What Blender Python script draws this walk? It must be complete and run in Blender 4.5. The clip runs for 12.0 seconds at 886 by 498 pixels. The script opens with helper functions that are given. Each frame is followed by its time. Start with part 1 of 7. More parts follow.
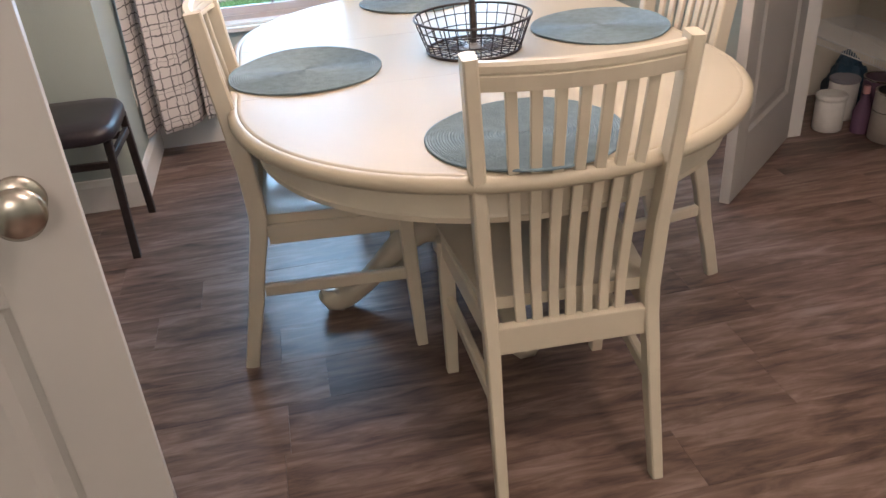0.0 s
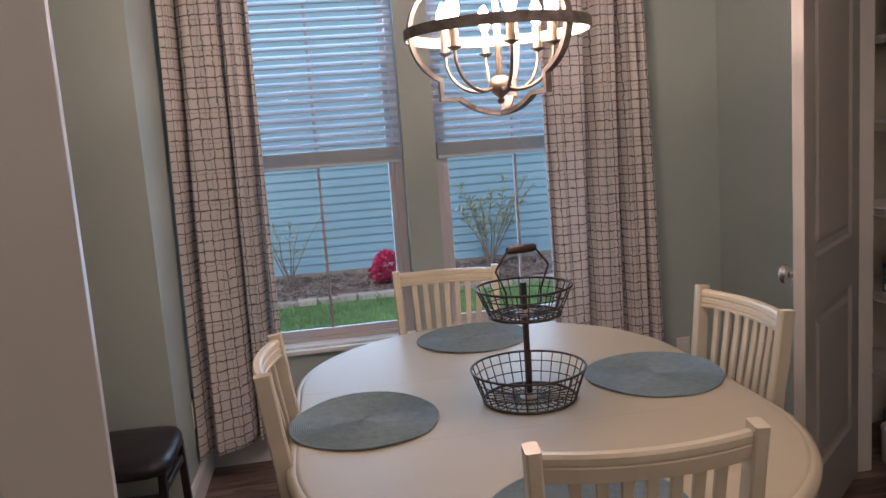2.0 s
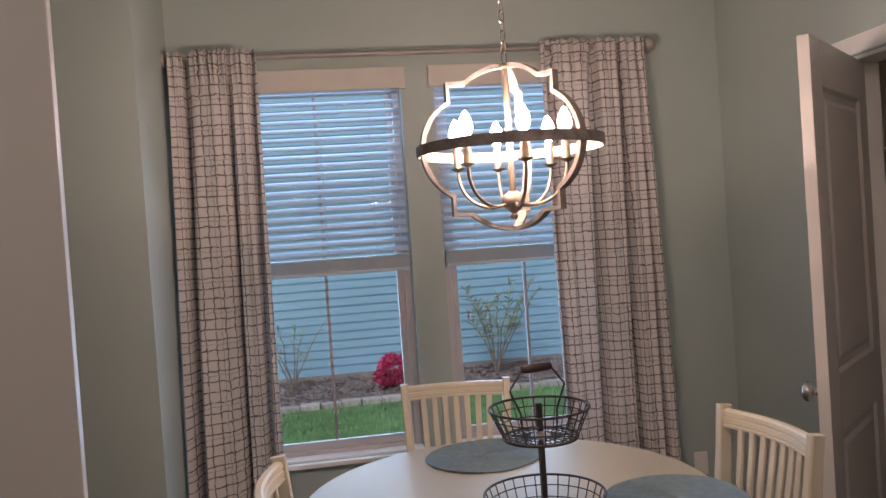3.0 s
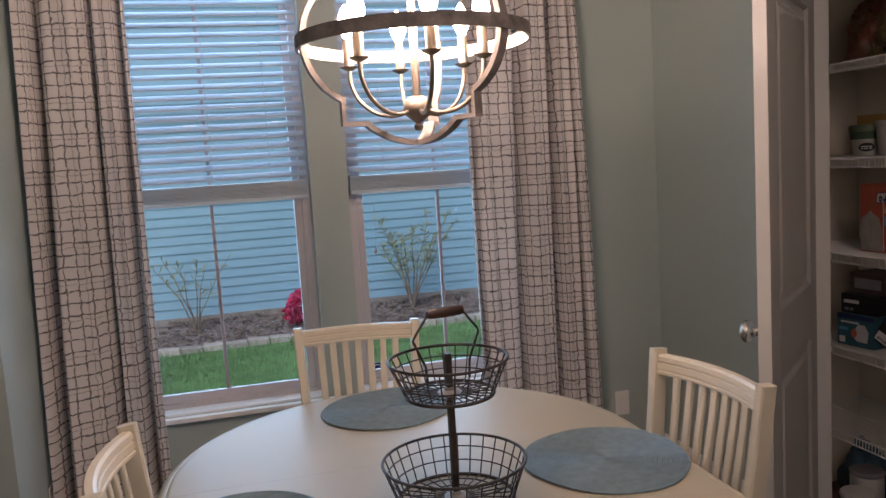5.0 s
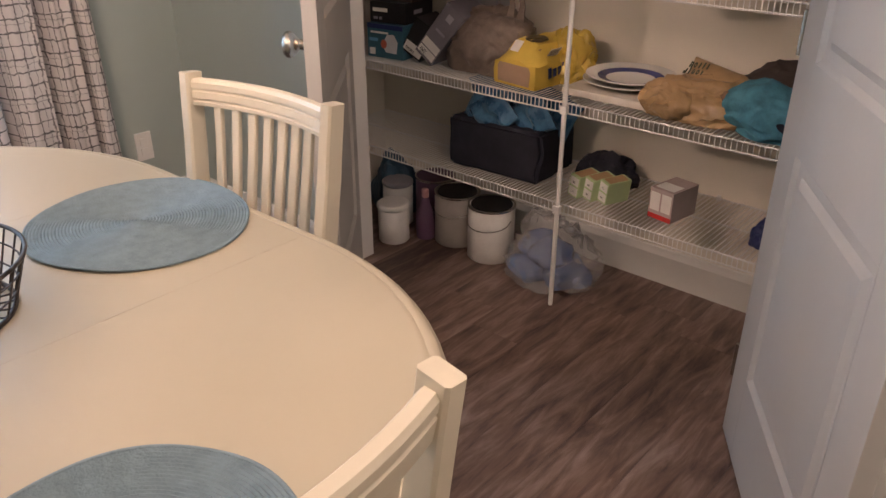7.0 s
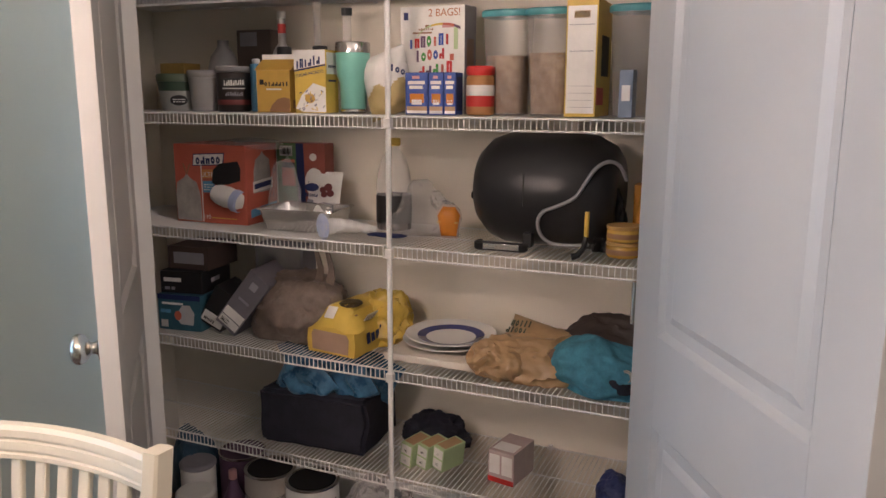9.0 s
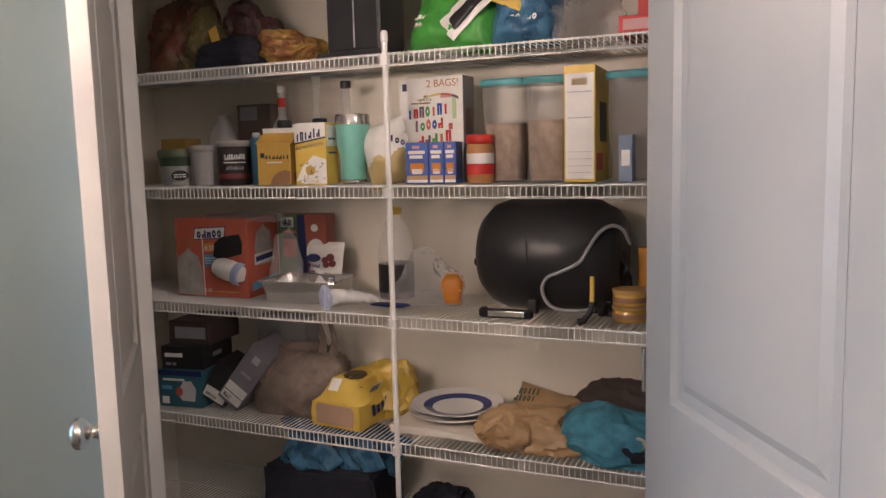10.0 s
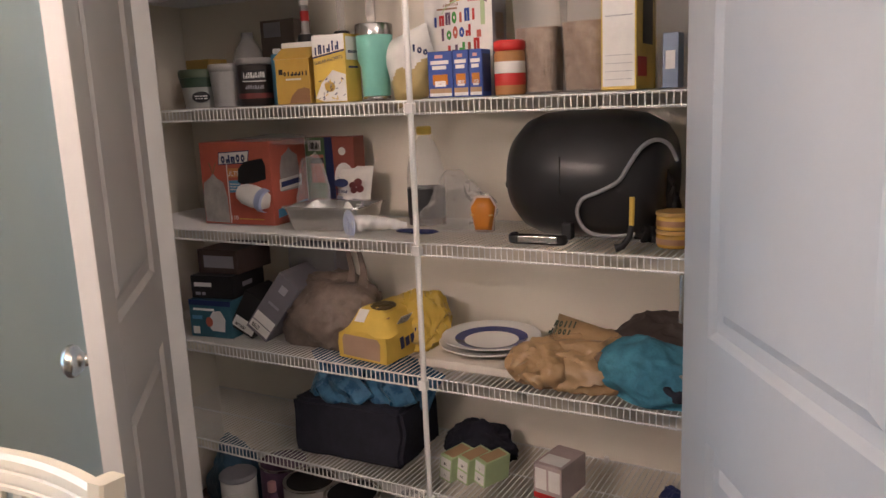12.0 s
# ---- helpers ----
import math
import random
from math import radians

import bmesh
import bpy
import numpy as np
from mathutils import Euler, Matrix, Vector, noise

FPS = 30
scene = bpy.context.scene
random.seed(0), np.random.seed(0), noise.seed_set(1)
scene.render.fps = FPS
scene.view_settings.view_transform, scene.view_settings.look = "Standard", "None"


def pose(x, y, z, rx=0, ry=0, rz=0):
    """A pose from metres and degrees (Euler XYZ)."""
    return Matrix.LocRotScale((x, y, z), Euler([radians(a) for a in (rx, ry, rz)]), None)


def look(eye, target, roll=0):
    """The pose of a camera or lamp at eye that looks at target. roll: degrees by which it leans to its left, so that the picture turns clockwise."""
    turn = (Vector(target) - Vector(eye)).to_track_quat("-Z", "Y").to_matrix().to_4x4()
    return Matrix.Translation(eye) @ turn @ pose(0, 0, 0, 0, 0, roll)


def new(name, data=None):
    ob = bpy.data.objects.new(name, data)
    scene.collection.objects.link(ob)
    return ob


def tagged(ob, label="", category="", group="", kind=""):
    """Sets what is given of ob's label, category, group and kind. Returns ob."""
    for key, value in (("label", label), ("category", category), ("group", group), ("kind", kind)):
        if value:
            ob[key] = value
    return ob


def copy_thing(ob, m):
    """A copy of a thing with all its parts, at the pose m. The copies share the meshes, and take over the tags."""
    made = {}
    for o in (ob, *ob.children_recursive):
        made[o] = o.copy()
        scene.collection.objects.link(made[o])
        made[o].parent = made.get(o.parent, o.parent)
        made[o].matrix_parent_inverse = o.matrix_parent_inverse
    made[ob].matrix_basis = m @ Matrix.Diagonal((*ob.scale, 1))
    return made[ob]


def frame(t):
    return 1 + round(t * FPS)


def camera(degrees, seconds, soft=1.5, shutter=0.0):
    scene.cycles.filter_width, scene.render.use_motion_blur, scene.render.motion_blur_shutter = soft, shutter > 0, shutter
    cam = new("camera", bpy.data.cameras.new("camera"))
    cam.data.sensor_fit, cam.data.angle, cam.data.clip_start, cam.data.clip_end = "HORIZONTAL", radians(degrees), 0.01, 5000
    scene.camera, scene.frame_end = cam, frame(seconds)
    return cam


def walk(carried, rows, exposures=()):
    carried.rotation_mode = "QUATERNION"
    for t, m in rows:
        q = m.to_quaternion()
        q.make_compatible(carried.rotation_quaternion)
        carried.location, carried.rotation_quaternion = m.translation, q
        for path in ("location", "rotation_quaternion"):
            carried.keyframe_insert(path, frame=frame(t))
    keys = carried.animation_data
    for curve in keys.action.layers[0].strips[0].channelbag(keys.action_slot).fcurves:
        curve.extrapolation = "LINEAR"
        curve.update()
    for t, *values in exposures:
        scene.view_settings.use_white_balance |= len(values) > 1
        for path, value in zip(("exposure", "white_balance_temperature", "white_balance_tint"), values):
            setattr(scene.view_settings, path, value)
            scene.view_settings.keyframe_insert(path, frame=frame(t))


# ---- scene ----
cam = camera(59.3, 12.0)
PATH = [
    (0, (0.289, 0.241, 1.301), (0.601, 1.956, 0.32), -4.3),
    (0.5, (0.284, 0.25, 1.328), (0.602, 1.996, 0.405), -4.2),
    (1, (0.278, 0.262, 1.382), (0.587, 2.08, 0.608), -4.3),
    (1.5, (0.28, 0.273, 1.424), (0.58, 2.173, 0.878), -4.4),
    (2, (0.28, 0.282, 1.464), (0.57, 2.239, 1.174), -4.2),
    (2.5, (0.269, 0.29, 1.496), (0.562, 2.265, 1.389), -4.3),
    (2.7, (0.27, 0.309, 1.506), (0.56, 2.287, 1.449), -4.1),
    (4.3, (0.317, 0.543, 1.508), (0.664, 2.512, 1.492), -3.1),
    (4.5, (0.367, 0.601, 1.494), (0.709, 2.571, 1.454), -3.3),
    (5, (0.389, 0.694, 1.465), (0.877, 2.62, 1.243), -3.6),
    (5.5, (0.371, 0.846, 1.41), (1.168, 2.615, 0.926), -5.4),
    (6, (0.357, 0.955, 1.353), (1.319, 2.522, 0.568), -6.4),
    (6.5, (0.418, 1.012, 1.329), (1.566, 2.375, 0.422), -3.6),
    (7, (0.55, 1.074, 1.34), (1.904, 2.237, 0.437), 0.1),
    (7.5, (0.636, 1.182, 1.369), (2.231, 2.139, 0.634), 1.0),
    (7.7, (0.663, 1.215, 1.383), (2.319, 2.108, 0.705), 0.7),
    (9.3, (0.652, 1.312, 1.451), (2.463, 2.093, 1.116), -0.4),
    (9.5, (0.656, 1.313, 1.456), (2.472, 2.097, 1.159), -0.8),
    (10, (0.667, 1.325, 1.459), (2.49, 2.115, 1.225), -1.4),
    (10.5, (0.764, 1.304, 1.435), (2.582, 2.108, 1.206), -2.6),
    (11, (0.914, 1.271, 1.418), (2.667, 2.196, 1.152), -3.1),
    (11.5, (0.948, 1.268, 1.403), (2.652, 2.249, 1.037), -3.0),
    (12, (0.862, 1.278, 1.393), (2.573, 2.239, 1.01), -2.5),
]
EXPOSE = [(0.0, 0.88, 6250, 20), (1.0, 0.36, 6200, 21), (1.6, -0.20, 6300, 24), (2.2, -0.48, 6500, 26), (4.6, -0.47, 6400, 25), (5.2, -0.47, 6350, 24), (5.6, -0.46, 6500, 25), (6.0, -0.22, 6950, 25), (6.5, 0.15, 7000, 25), (7.0, 0.50, 6650, 24), (7.6, 0.72, 6150, 20), (9.3, 0.58, 5980, 19), (10.4, 0.58, 5980, 19), (11.0, 0.48, 5980, 18), (12.0, 0.68, 5980, 19)]
walk(cam, [(t, look(eye, target, roll)) for t, eye, target, roll in PATH], EXPOSE)

# ---------------------------------------------------------------- light
LAMP = (0.757, 2.285)
world = bpy.data.worlds.new("sky")
scene.world = world
world.use_nodes = True
wn = world.node_tree
wn.nodes.clear()
w_out = wn.nodes.new("ShaderNodeOutputWorld")
w_bg = wn.nodes.new("ShaderNodeBackground")
w_sky = wn.nodes.new("ShaderNodeTexSky")
w_sky.sky_type = "NISHITA"
w_sky.sun_disc = False
w_sky.sun_elevation = radians(24)
w_sky.sun_rotation = radians(200)
w_bg.inputs["Strength"].default_value = 0.15
wn.links.new(w_sky.outputs[0], w_bg.inputs[0])
wn.links.new(w_bg.outputs[0], w_out.inputs[0])

sun = bpy.data.lights.new("sun", "SUN")
sun.energy, sun.angle, sun.color = 2.3, radians(20), (1.0, 0.95, 0.88)
new("sun", sun).matrix_world = look((-2.0, 3.0, 9.0), (1.5, 9.0, 0.0))

# sky light that comes in through the two windows
for wx in (0.26, 1.21):
    d = bpy.data.lights.new("window_daylight", "AREA")
    d.shape, d.size, d.size_y, d.energy, d.color = "RECTANGLE", 0.74, 1.6, 23.0, (0.45, 0.735, 1.0)
    new("window_daylight", d).matrix_world = look((wx, 4.10, 1.42), (wx, 2.0, 1.05))

# unseen fill lamps, added over the walker's end of the room and behind it
for name, place, watts in (("pantry_fill", (1.25, 0.55, 2.50), 29.0), ("rear_fill", (-0.10, -1.9, 2.20), 34.0)):
    d = bpy.data.lights.new(name, "POINT")
    d.shadow_soft_size, d.energy, d.color = 0.22, watts, (1.0, 0.82, 0.68)
    new(name, d).matrix_world = pose(*place)


# ---------------------------------------------------------------- materials
def mat(name, base, rough=0.6, metal=0.0, var=0.06, scale=6.0, bump=0.0, bscale=60.0, trans=0.0, ior=1.45,
        second=None, coat=0.0, rvar=0.05, alpha=1.0, rand=0.0, spec=0.5):
    m = bpy.data.materials.new(name)
    m.use_nodes = True
    t = m.node_tree
    b = t.nodes["Principled BSDF"]
    b.inputs["Roughness"].default_value = rough
    b.inputs["Metallic"].default_value = metal
    b.inputs["IOR"].default_value = ior
    b.inputs["Transmission Weight"].default_value = trans
    b.inputs["Coat Weight"].default_value = coat
    b.inputs["Alpha"].default_value = alpha
    b.inputs["Specular IOR Level"].default_value = spec
    tc = t.nodes.new("ShaderNodeTexCoord")
    n = t.nodes.new("ShaderNodeTexNoise")
    n.inputs["Scale"].default_value = scale
    n.inputs["Detail"].default_value = 6.0
    n.inputs["Roughness"].default_value = 0.65
    t.links.new(tc.outputs["Object"], n.inputs["Vector"])
    r = t.nodes.new("ShaderNodeValToRGB")
    a = second or tuple(max(0.0, c * (1 - 2.2 * var)) for c in base)
    hi = base if second else tuple(min(1.0, c * (1 + 1.2 * var)) for c in base)
    r.color_ramp.elements[0].position, r.color_ramp.elements[1].position = 0.30, 0.68
    r.color_ramp.elements[0].color, r.color_ramp.elements[1].color = (*a, 1), (*hi, 1)
    t.links.new(n.outputs["Fac"], r.inputs["Fac"])
    colour = r.outputs["Color"]
    if rand:
        oi = t.nodes.new("ShaderNodeObjectInfo")
        mr = t.nodes.new("ShaderNodeMapRange")
        mr.inputs["To Min"].default_value, mr.inputs["To Max"].default_value = 1 - rand, 1 + rand
        t.links.new(oi.outputs["Random"], mr.inputs["Value"])
        hs = t.nodes.new("ShaderNodeHueSaturation")
        t.links.new(mr.outputs[0], hs.inputs["Value"])
        t.links.new(colour, hs.inputs["Color"])
        colour = hs.outputs["Color"]
    t.links.new(colour, b.inputs["Base Color"])
    # uneven gloss
    mr2 = t.nodes.new("ShaderNodeMapRange")
    mr2.inputs["To Min"].default_value, mr2.inputs["To Max"].default_value = max(0.02, rough - rvar), min(1.0, rough + rvar)
    t.links.new(n.outputs["Fac"], mr2.inputs["Value"])
    if trans < 0.5 and metal < 0.5:
        t.links.new(mr2.outputs[0], b.inputs["Roughness"])
    if bump:
        n2 = t.nodes.new("ShaderNodeTexNoise")
        n2.inputs["Scale"].default_value = bscale
        n2.inputs["Detail"].default_value = 4.0
        t.links.new(tc.outputs["Object"], n2.inputs["Vector"])
        bu = t.nodes.new("ShaderNodeBump")
        bu.inputs["Strength"].default_value = bump
        bu.inputs["Distance"].default_value = 0.004
        t.links.new(n2.outputs["Fac"], bu.inputs["Height"])
        t.links.new(bu.outputs["Normal"], b.inputs["Normal"])
    return m


def glow(name, colour, strength):
    m = bpy.data.materials.new(name)
    m.use_nodes = True
    b = m.node_tree.nodes["Principled BSDF"]
    b.inputs["Base Color"].default_value = (*colour, 1)
    b.inputs["Emission Color"].default_value = (*colour, 1)
    b.inputs["Emission Strength"].default_value = strength
    return m


def wood_floor():
    m = mat("floor_vinyl_wood", (0.15, 0.098, 0.072), 0.36)
    t = m.node_tree
    b = t.nodes["Principled BSDF"]
    tc = t.nodes.new("ShaderNodeTexCoord")
    oi = t.nodes.new("ShaderNodeObjectInfo")
    add = t.nodes.new("ShaderNodeVectorMath")
    add.operation = "ADD"
    sc = t.nodes.new("ShaderNodeVectorMath")
    sc.operation = "SCALE"
    sc.inputs["Scale"].default_value = 37.0
    cmb = t.nodes.new("ShaderNodeCombineXYZ")
    for k in ("X", "Y", "Z"):
        t.links.new(oi.outputs["Random"], cmb.inputs[k])
    t.links.new(cmb.outputs[0], sc.inputs[0])
    t.links.new(tc.outputs["Object"], add.inputs[0])
    t.links.new(sc.outputs[0], add.inputs[1])

    def grain(sx, sy, detail):
        mp = t.nodes.new("ShaderNodeMapping")
        mp.inputs["Scale"].default_value = (sx, sy, 1)
        t.links.new(add.outputs[0], mp.inputs["Vector"])
        n = t.nodes.new("ShaderNodeTexNoise")
        n.inputs["Scale"].default_value, n.inputs["Detail"].default_value = 1.0, detail
        n.inputs["Roughness"].default_value = 0.62
        n.inputs["Distortion"].default_value = 0.6
        t.links.new(mp.outputs[0], n.inputs["Vector"])
        return n

    streak, patch = grain(5.0, 30.0, 7.0), grain(1.3, 4.2, 5.0)
    mix = t.nodes.new("ShaderNodeMix")
    mix.inputs["Factor"].default_value = 0.42
    t.links.new(streak.outputs["Fac"], mix.inputs["A"])
    t.links.new(patch.outputs["Fac"], mix.inputs["B"])
    r = t.nodes.new("ShaderNodeValToRGB")
    e = r.color_ramp.elements
    e[0].position, e[0].color = 0.38, (0.066, 0.043, 0.036, 1)
    e[1].position, e[1].color = 0.64, (0.315, 0.235, 0.200, 1)
    k = e.new(0.5)
    k.color = (0.175, 0.113, 0.088, 1)
    t.links.new(mix.outputs["Result"], r.inputs["Fac"])
    hs = t.nodes.new("ShaderNodeHueSaturation")
    mr = t.nodes.new("ShaderNodeMapRange")
    mr.inputs["To Min"].default_value, mr.inputs["To Max"].default_value = 0.94, 1.06
    t.links.new(oi.outputs["Random"], mr.inputs["Value"])
    t.links.new(mr.outputs[0], hs.inputs["Value"])
    t.links.new(r.outputs["Color"], hs.inputs["Color"])
    t.links.new(hs.outputs["Color"], b.inputs["Base Color"])
    bu = t.nodes.new("ShaderNodeBump")
    bu.inputs["Strength"].default_value, bu.inputs["Distance"].default_value = 0.25, 0.002
    t.links.new(streak.outputs["Fac"], bu.inputs["Height"])
    t.links.new(bu.outputs["Normal"], b.inputs["Normal"])
    return m


def curtain_cloth():
    """White cotton with a hand-drawn charcoal grid, laid out on the cloth's own coordinates in metres."""
    m = mat("curtain_cloth", (0.74, 0.70, 0.70), 0.9)
    t = m.node_tree
    b = t.nodes["Principled BSDF"]
    uv = t.nodes.new("ShaderNodeUVMap")
    nz = t.nodes.new("ShaderNodeTexNoise")
    nz.inputs["Scale"].default_value = 34.0
    nz.inputs["Detail"].default_value = 3.0
    t.links.new(uv.outputs[0], nz.inputs["Vector"])
    off = t.nodes.new("ShaderNodeVectorMath")
    off.operation = "MULTIPLY_ADD"
    off.inputs[1].default_value = (0.020, 0.020, 0)
    t.links.new(nz.outputs["Color"], off.inputs[0])
    t.links.new(uv.outputs[0], off.inputs[2])
    sep = t.nodes.new("ShaderNodeSeparateXYZ")
    t.links.new(off.outputs[0], sep.inputs[0])

    def line(sock, pitch, width, shift):
        a = t.nodes.new("ShaderNodeMath")
        a.operation = "ADD"
        a.inputs[1].default_value = shift + 40.0
        t.links.new(sock, a.inputs[0])
        md = t.nodes.new("ShaderNodeMath")
        md.operation = "PINGPONG"
        md.inputs[1].default_value = pitch / 2
        t.links.new(a.outputs[0], md.inputs[0])
        lt = t.nodes.new("ShaderNodeMapRange")
        lt.inputs["From Min"].default_value, lt.inputs["From Max"].default_value = width * 0.55, width * 1.15
        lt.inputs["To Min"].default_value, lt.inputs["To Max"].default_value = 1.0, 0.0
        t.links.new(md.outputs[0], lt.inputs["Value"])
        return lt.outputs[0]

    lines = [(line(sep.outputs["X"], 0.043, 0.0030, 0.0), 0.85), (line(sep.outputs["Y"], 0.043, 0.0031, 0.011), 0.90),
             (line(sep.outputs["X"], 0.129, 0.0018, 0.017), 0.5), (line(sep.outputs["Y"], 0.129, 0.0018, 0.029), 0.5)]
    total = None
    for s, k in lines:
        mu = t.nodes.new("ShaderNodeMath")
        mu.operation = "MULTIPLY"
        mu.inputs[1].default_value = k
        t.links.new(s, mu.inputs[0])
        if total is None:
            total = mu.outputs[0]
        else:
            mx = t.nodes.new("ShaderNodeMath")
            mx.operation = "MAXIMUM"
            t.links.new(total, mx.inputs[0])
            t.links.new(mu.outputs[0], mx.inputs[1])
            total = mx.outputs[0]
    br = t.nodes.new("ShaderNodeTexNoise")
    br.inputs["Scale"].default_value = 75.0
    t.links.new(uv.outputs[0], br.inputs["Vector"])
    bm_ = t.nodes.new("ShaderNodeMapRange")
    bm_.inputs["From Min"].default_value, bm_.inputs["From Max"].default_value = 0.30, 0.48
    bm_.inputs["To Min"].default_value = 0.25
    t.links.new(br.outputs["Fac"], bm_.inputs["Value"])
    f = t.nodes.new("ShaderNodeMath")
    f.operation = "MULTIPLY"
    t.links.new(total, f.inputs[0])
    t.links.new(bm_.outputs[0], f.inputs[1])
    mix = t.nodes.new("ShaderNodeMix")
    mix.data_type = "RGBA"
    mix.inputs["A"].default_value = (0.71, 0.665, 0.64, 1)
    mix.inputs["B"].default_value = (0.085, 0.078, 0.082, 1)
    t.links.new(f.outputs[0], mix.inputs["Factor"])
    t.links.new(mix.outputs["Result"], b.inputs["Base Color"])
    tr = t.nodes.new("ShaderNodeBsdfTranslucent")
    t.links.new(mix.outputs["Result"], tr.inputs["Color"])
    ms = t.nodes.new("ShaderNodeMixShader")
    ms.inputs[0].default_value = 0.22
    t.links.new(b.outputs[0], ms.inputs[1])
    t.links.new(tr.outputs[0], ms.inputs[2])
    t.links.new(ms.outputs[0], t.nodes["Material Output"].inputs["Surface"])
    return m


M_WALL = mat("sage_wall_paint", (0.405, 0.465, 0.435), 0.62, var=0.02, scale=1.5, bump=0.12, bscale=180)
M_PANTRY = mat("cream_pantry_paint", (0.80, 0.745, 0.64), 0.6, var=0.02, scale=1.5, bump=0.12, bscale=180)
M_CEIL = mat("ceiling_paint", (0.72, 0.70, 0.66), 0.85, var=0.02, bump=0.2, bscale=90)
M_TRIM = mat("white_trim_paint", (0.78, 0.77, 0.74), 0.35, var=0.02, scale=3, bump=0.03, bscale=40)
# white door paint, darkened below the trim to stand in for weaker light
M_DOOR = mat("dimmed_white_door", (0.455, 0.443, 0.42), 0.40, var=0.025, scale=2.5, bump=0.06, bscale=(55))
M_SUB = mat("dark_floor_gap", (0.055, 0.038, 0.031), 0.7)
M_FLOOR = wood_floor()
M_CREAM = mat("cream_painted_wood", (0.58, 0.52, 0.405), 0.36, var=0.03, scale=7, bump=0.05, bscale=45, coat=0.15)
M_TABLE = mat("cream_table_lacquer", (0.43, 0.378, 0.280), 0.43, var=0.012, scale=3, bump=0.02, bscale=25, coat=0.0, rvar=0.015)
M_GROOVE = mat("glaze_in_groove", (0.44, 0.37, 0.28), 0.5, var=0.12, scale=20)
M_MAT = mat("blue_braided_fibre", (0.185, 0.258, 0.300), 0.85, var=0.09, scale=38, bump=0.5, bscale=260)
M_WIRE = mat("dark_bronze_wire", (0.075, 0.060, 0.054), 0.45, metal=0.6, var=0.25, scale=30)
M_DARKWOOD = mat("dark_stained_wood", (0.060, 0.030, 0.022), 0.4, var=0.25, scale=18)
M_LEATHER = mat("black_vinyl_seat", (0.022, 0.016, 0.020), 0.34, var=0.2, scale=14, bump=0.15, bscale=110)
M_STOOLLEG = mat("dark_brown_frame", (0.030, 0.022, 0.020), 0.45, var=0.2, scale=15)
M_NICKEL = mat("satin_nickel", (0.50, 0.46, 0.40), 0.26, metal=1.0, var=0.05)
M_GOLD = mat("brushed_bronze_arm", (0.27, 0.225, 0.18), 0.48, metal=1.0, var=0.1)
M_BAND = mat("weathered_grey_wood_band", (0.24, 0.205, 0.185), 0.7, var=0.25, scale=25, bump=0.15)
M_BANDIN = mat("pale_band_inside", (0.30, 0.265, 0.21), 0.6, var=0.08, scale=20)
M_ROD = mat("grey_curtain_rod", (0.33, 0.30, 0.28), 0.42, metal=0.3, var=0.1)
M_CURTAIN = curtain_cloth()
# white slats; the blue of daylight through them is put into the colour
M_BLIND = mat("blue_tinted_white_slat", (0.44, 0.51, 0.57), 0.45, var=0.02)
M_VALANCE = mat("cream_valance", (0.55, 0.52, 0.47), 0.45, var=0.03, scale=5)
# white vinyl, its backlit shade painted in as a darker mauve-grey
M_VINYL = mat("backlit_white_vinyl", (0.54, 0.50, 0.50), 0.4, var=0.02)
M_MUNTIN = mat("mauve_grey_muntin", (0.36, 0.31, 0.325), 0.5, var=0.02)
M_SHELF = mat("white_coated_wire", (0.80, 0.79, 0.76), 0.38, var=0.03)
M_PLATE = mat("white_switch_plate", (0.80, 0.79, 0.75), 0.3, var=0.02)
# white siding with the cool daylight cast mixed into its colour
M_SIDING = mat("blue_cast_white_siding", (0.29, 0.53, 0.70), 0.55, var=0.03, scale=2.0, bump=0.1, bscale=30)
M_FOUND = mat("concrete_foundation", (0.33, 0.31, 0.29), 0.85, var=0.12, scale=9, bump=0.4)
M_GRASSG = mat("lawn_soil", (0.15, 0.29, 0.11), 0.9, var=0.25, scale=3)
M_GRASS = mat("grass_blades", (0.24, 0.46, 0.19), 0.6, var=0.3, scale=1.6)
M_MULCH = mat("dark_bark_mulch", (0.33, 0.28, 0.275), 0.9, var=0.35, scale=22, bump=0.8, bscale=60)
M_EDGING = mat("pale_edging_brick", (0.56, 0.51, 0.48), 0.85, var=0.15, scale=14, rand=0.2, bump=0.4)
M_LEAF = mat("dusty_green_leaf", (0.40, 0.47, 0.34), 0.6, var=0.2, scale=9)
M_STEM = mat("shrub_stem", (0.28, 0.24, 0.20), 0.8, var=0.2, scale=20)
M_PINK = mat("pink_azalea_petal", (0.72, 0.045, 0.17), 0.55, var=0.25, scale=14)
M_SIGNW = mat("white_sign_enamel", (0.75, 0.76, 0.78), 0.4)
M_SIGNB = mat("blue_sign_enamel", (0.02, 0.05, 0.16), 0.4)
M_ROOF = mat("grey_roof_shingle", (0.10, 0.10, 0.105), 0.9, var=0.25, scale=12, bump=0.4)


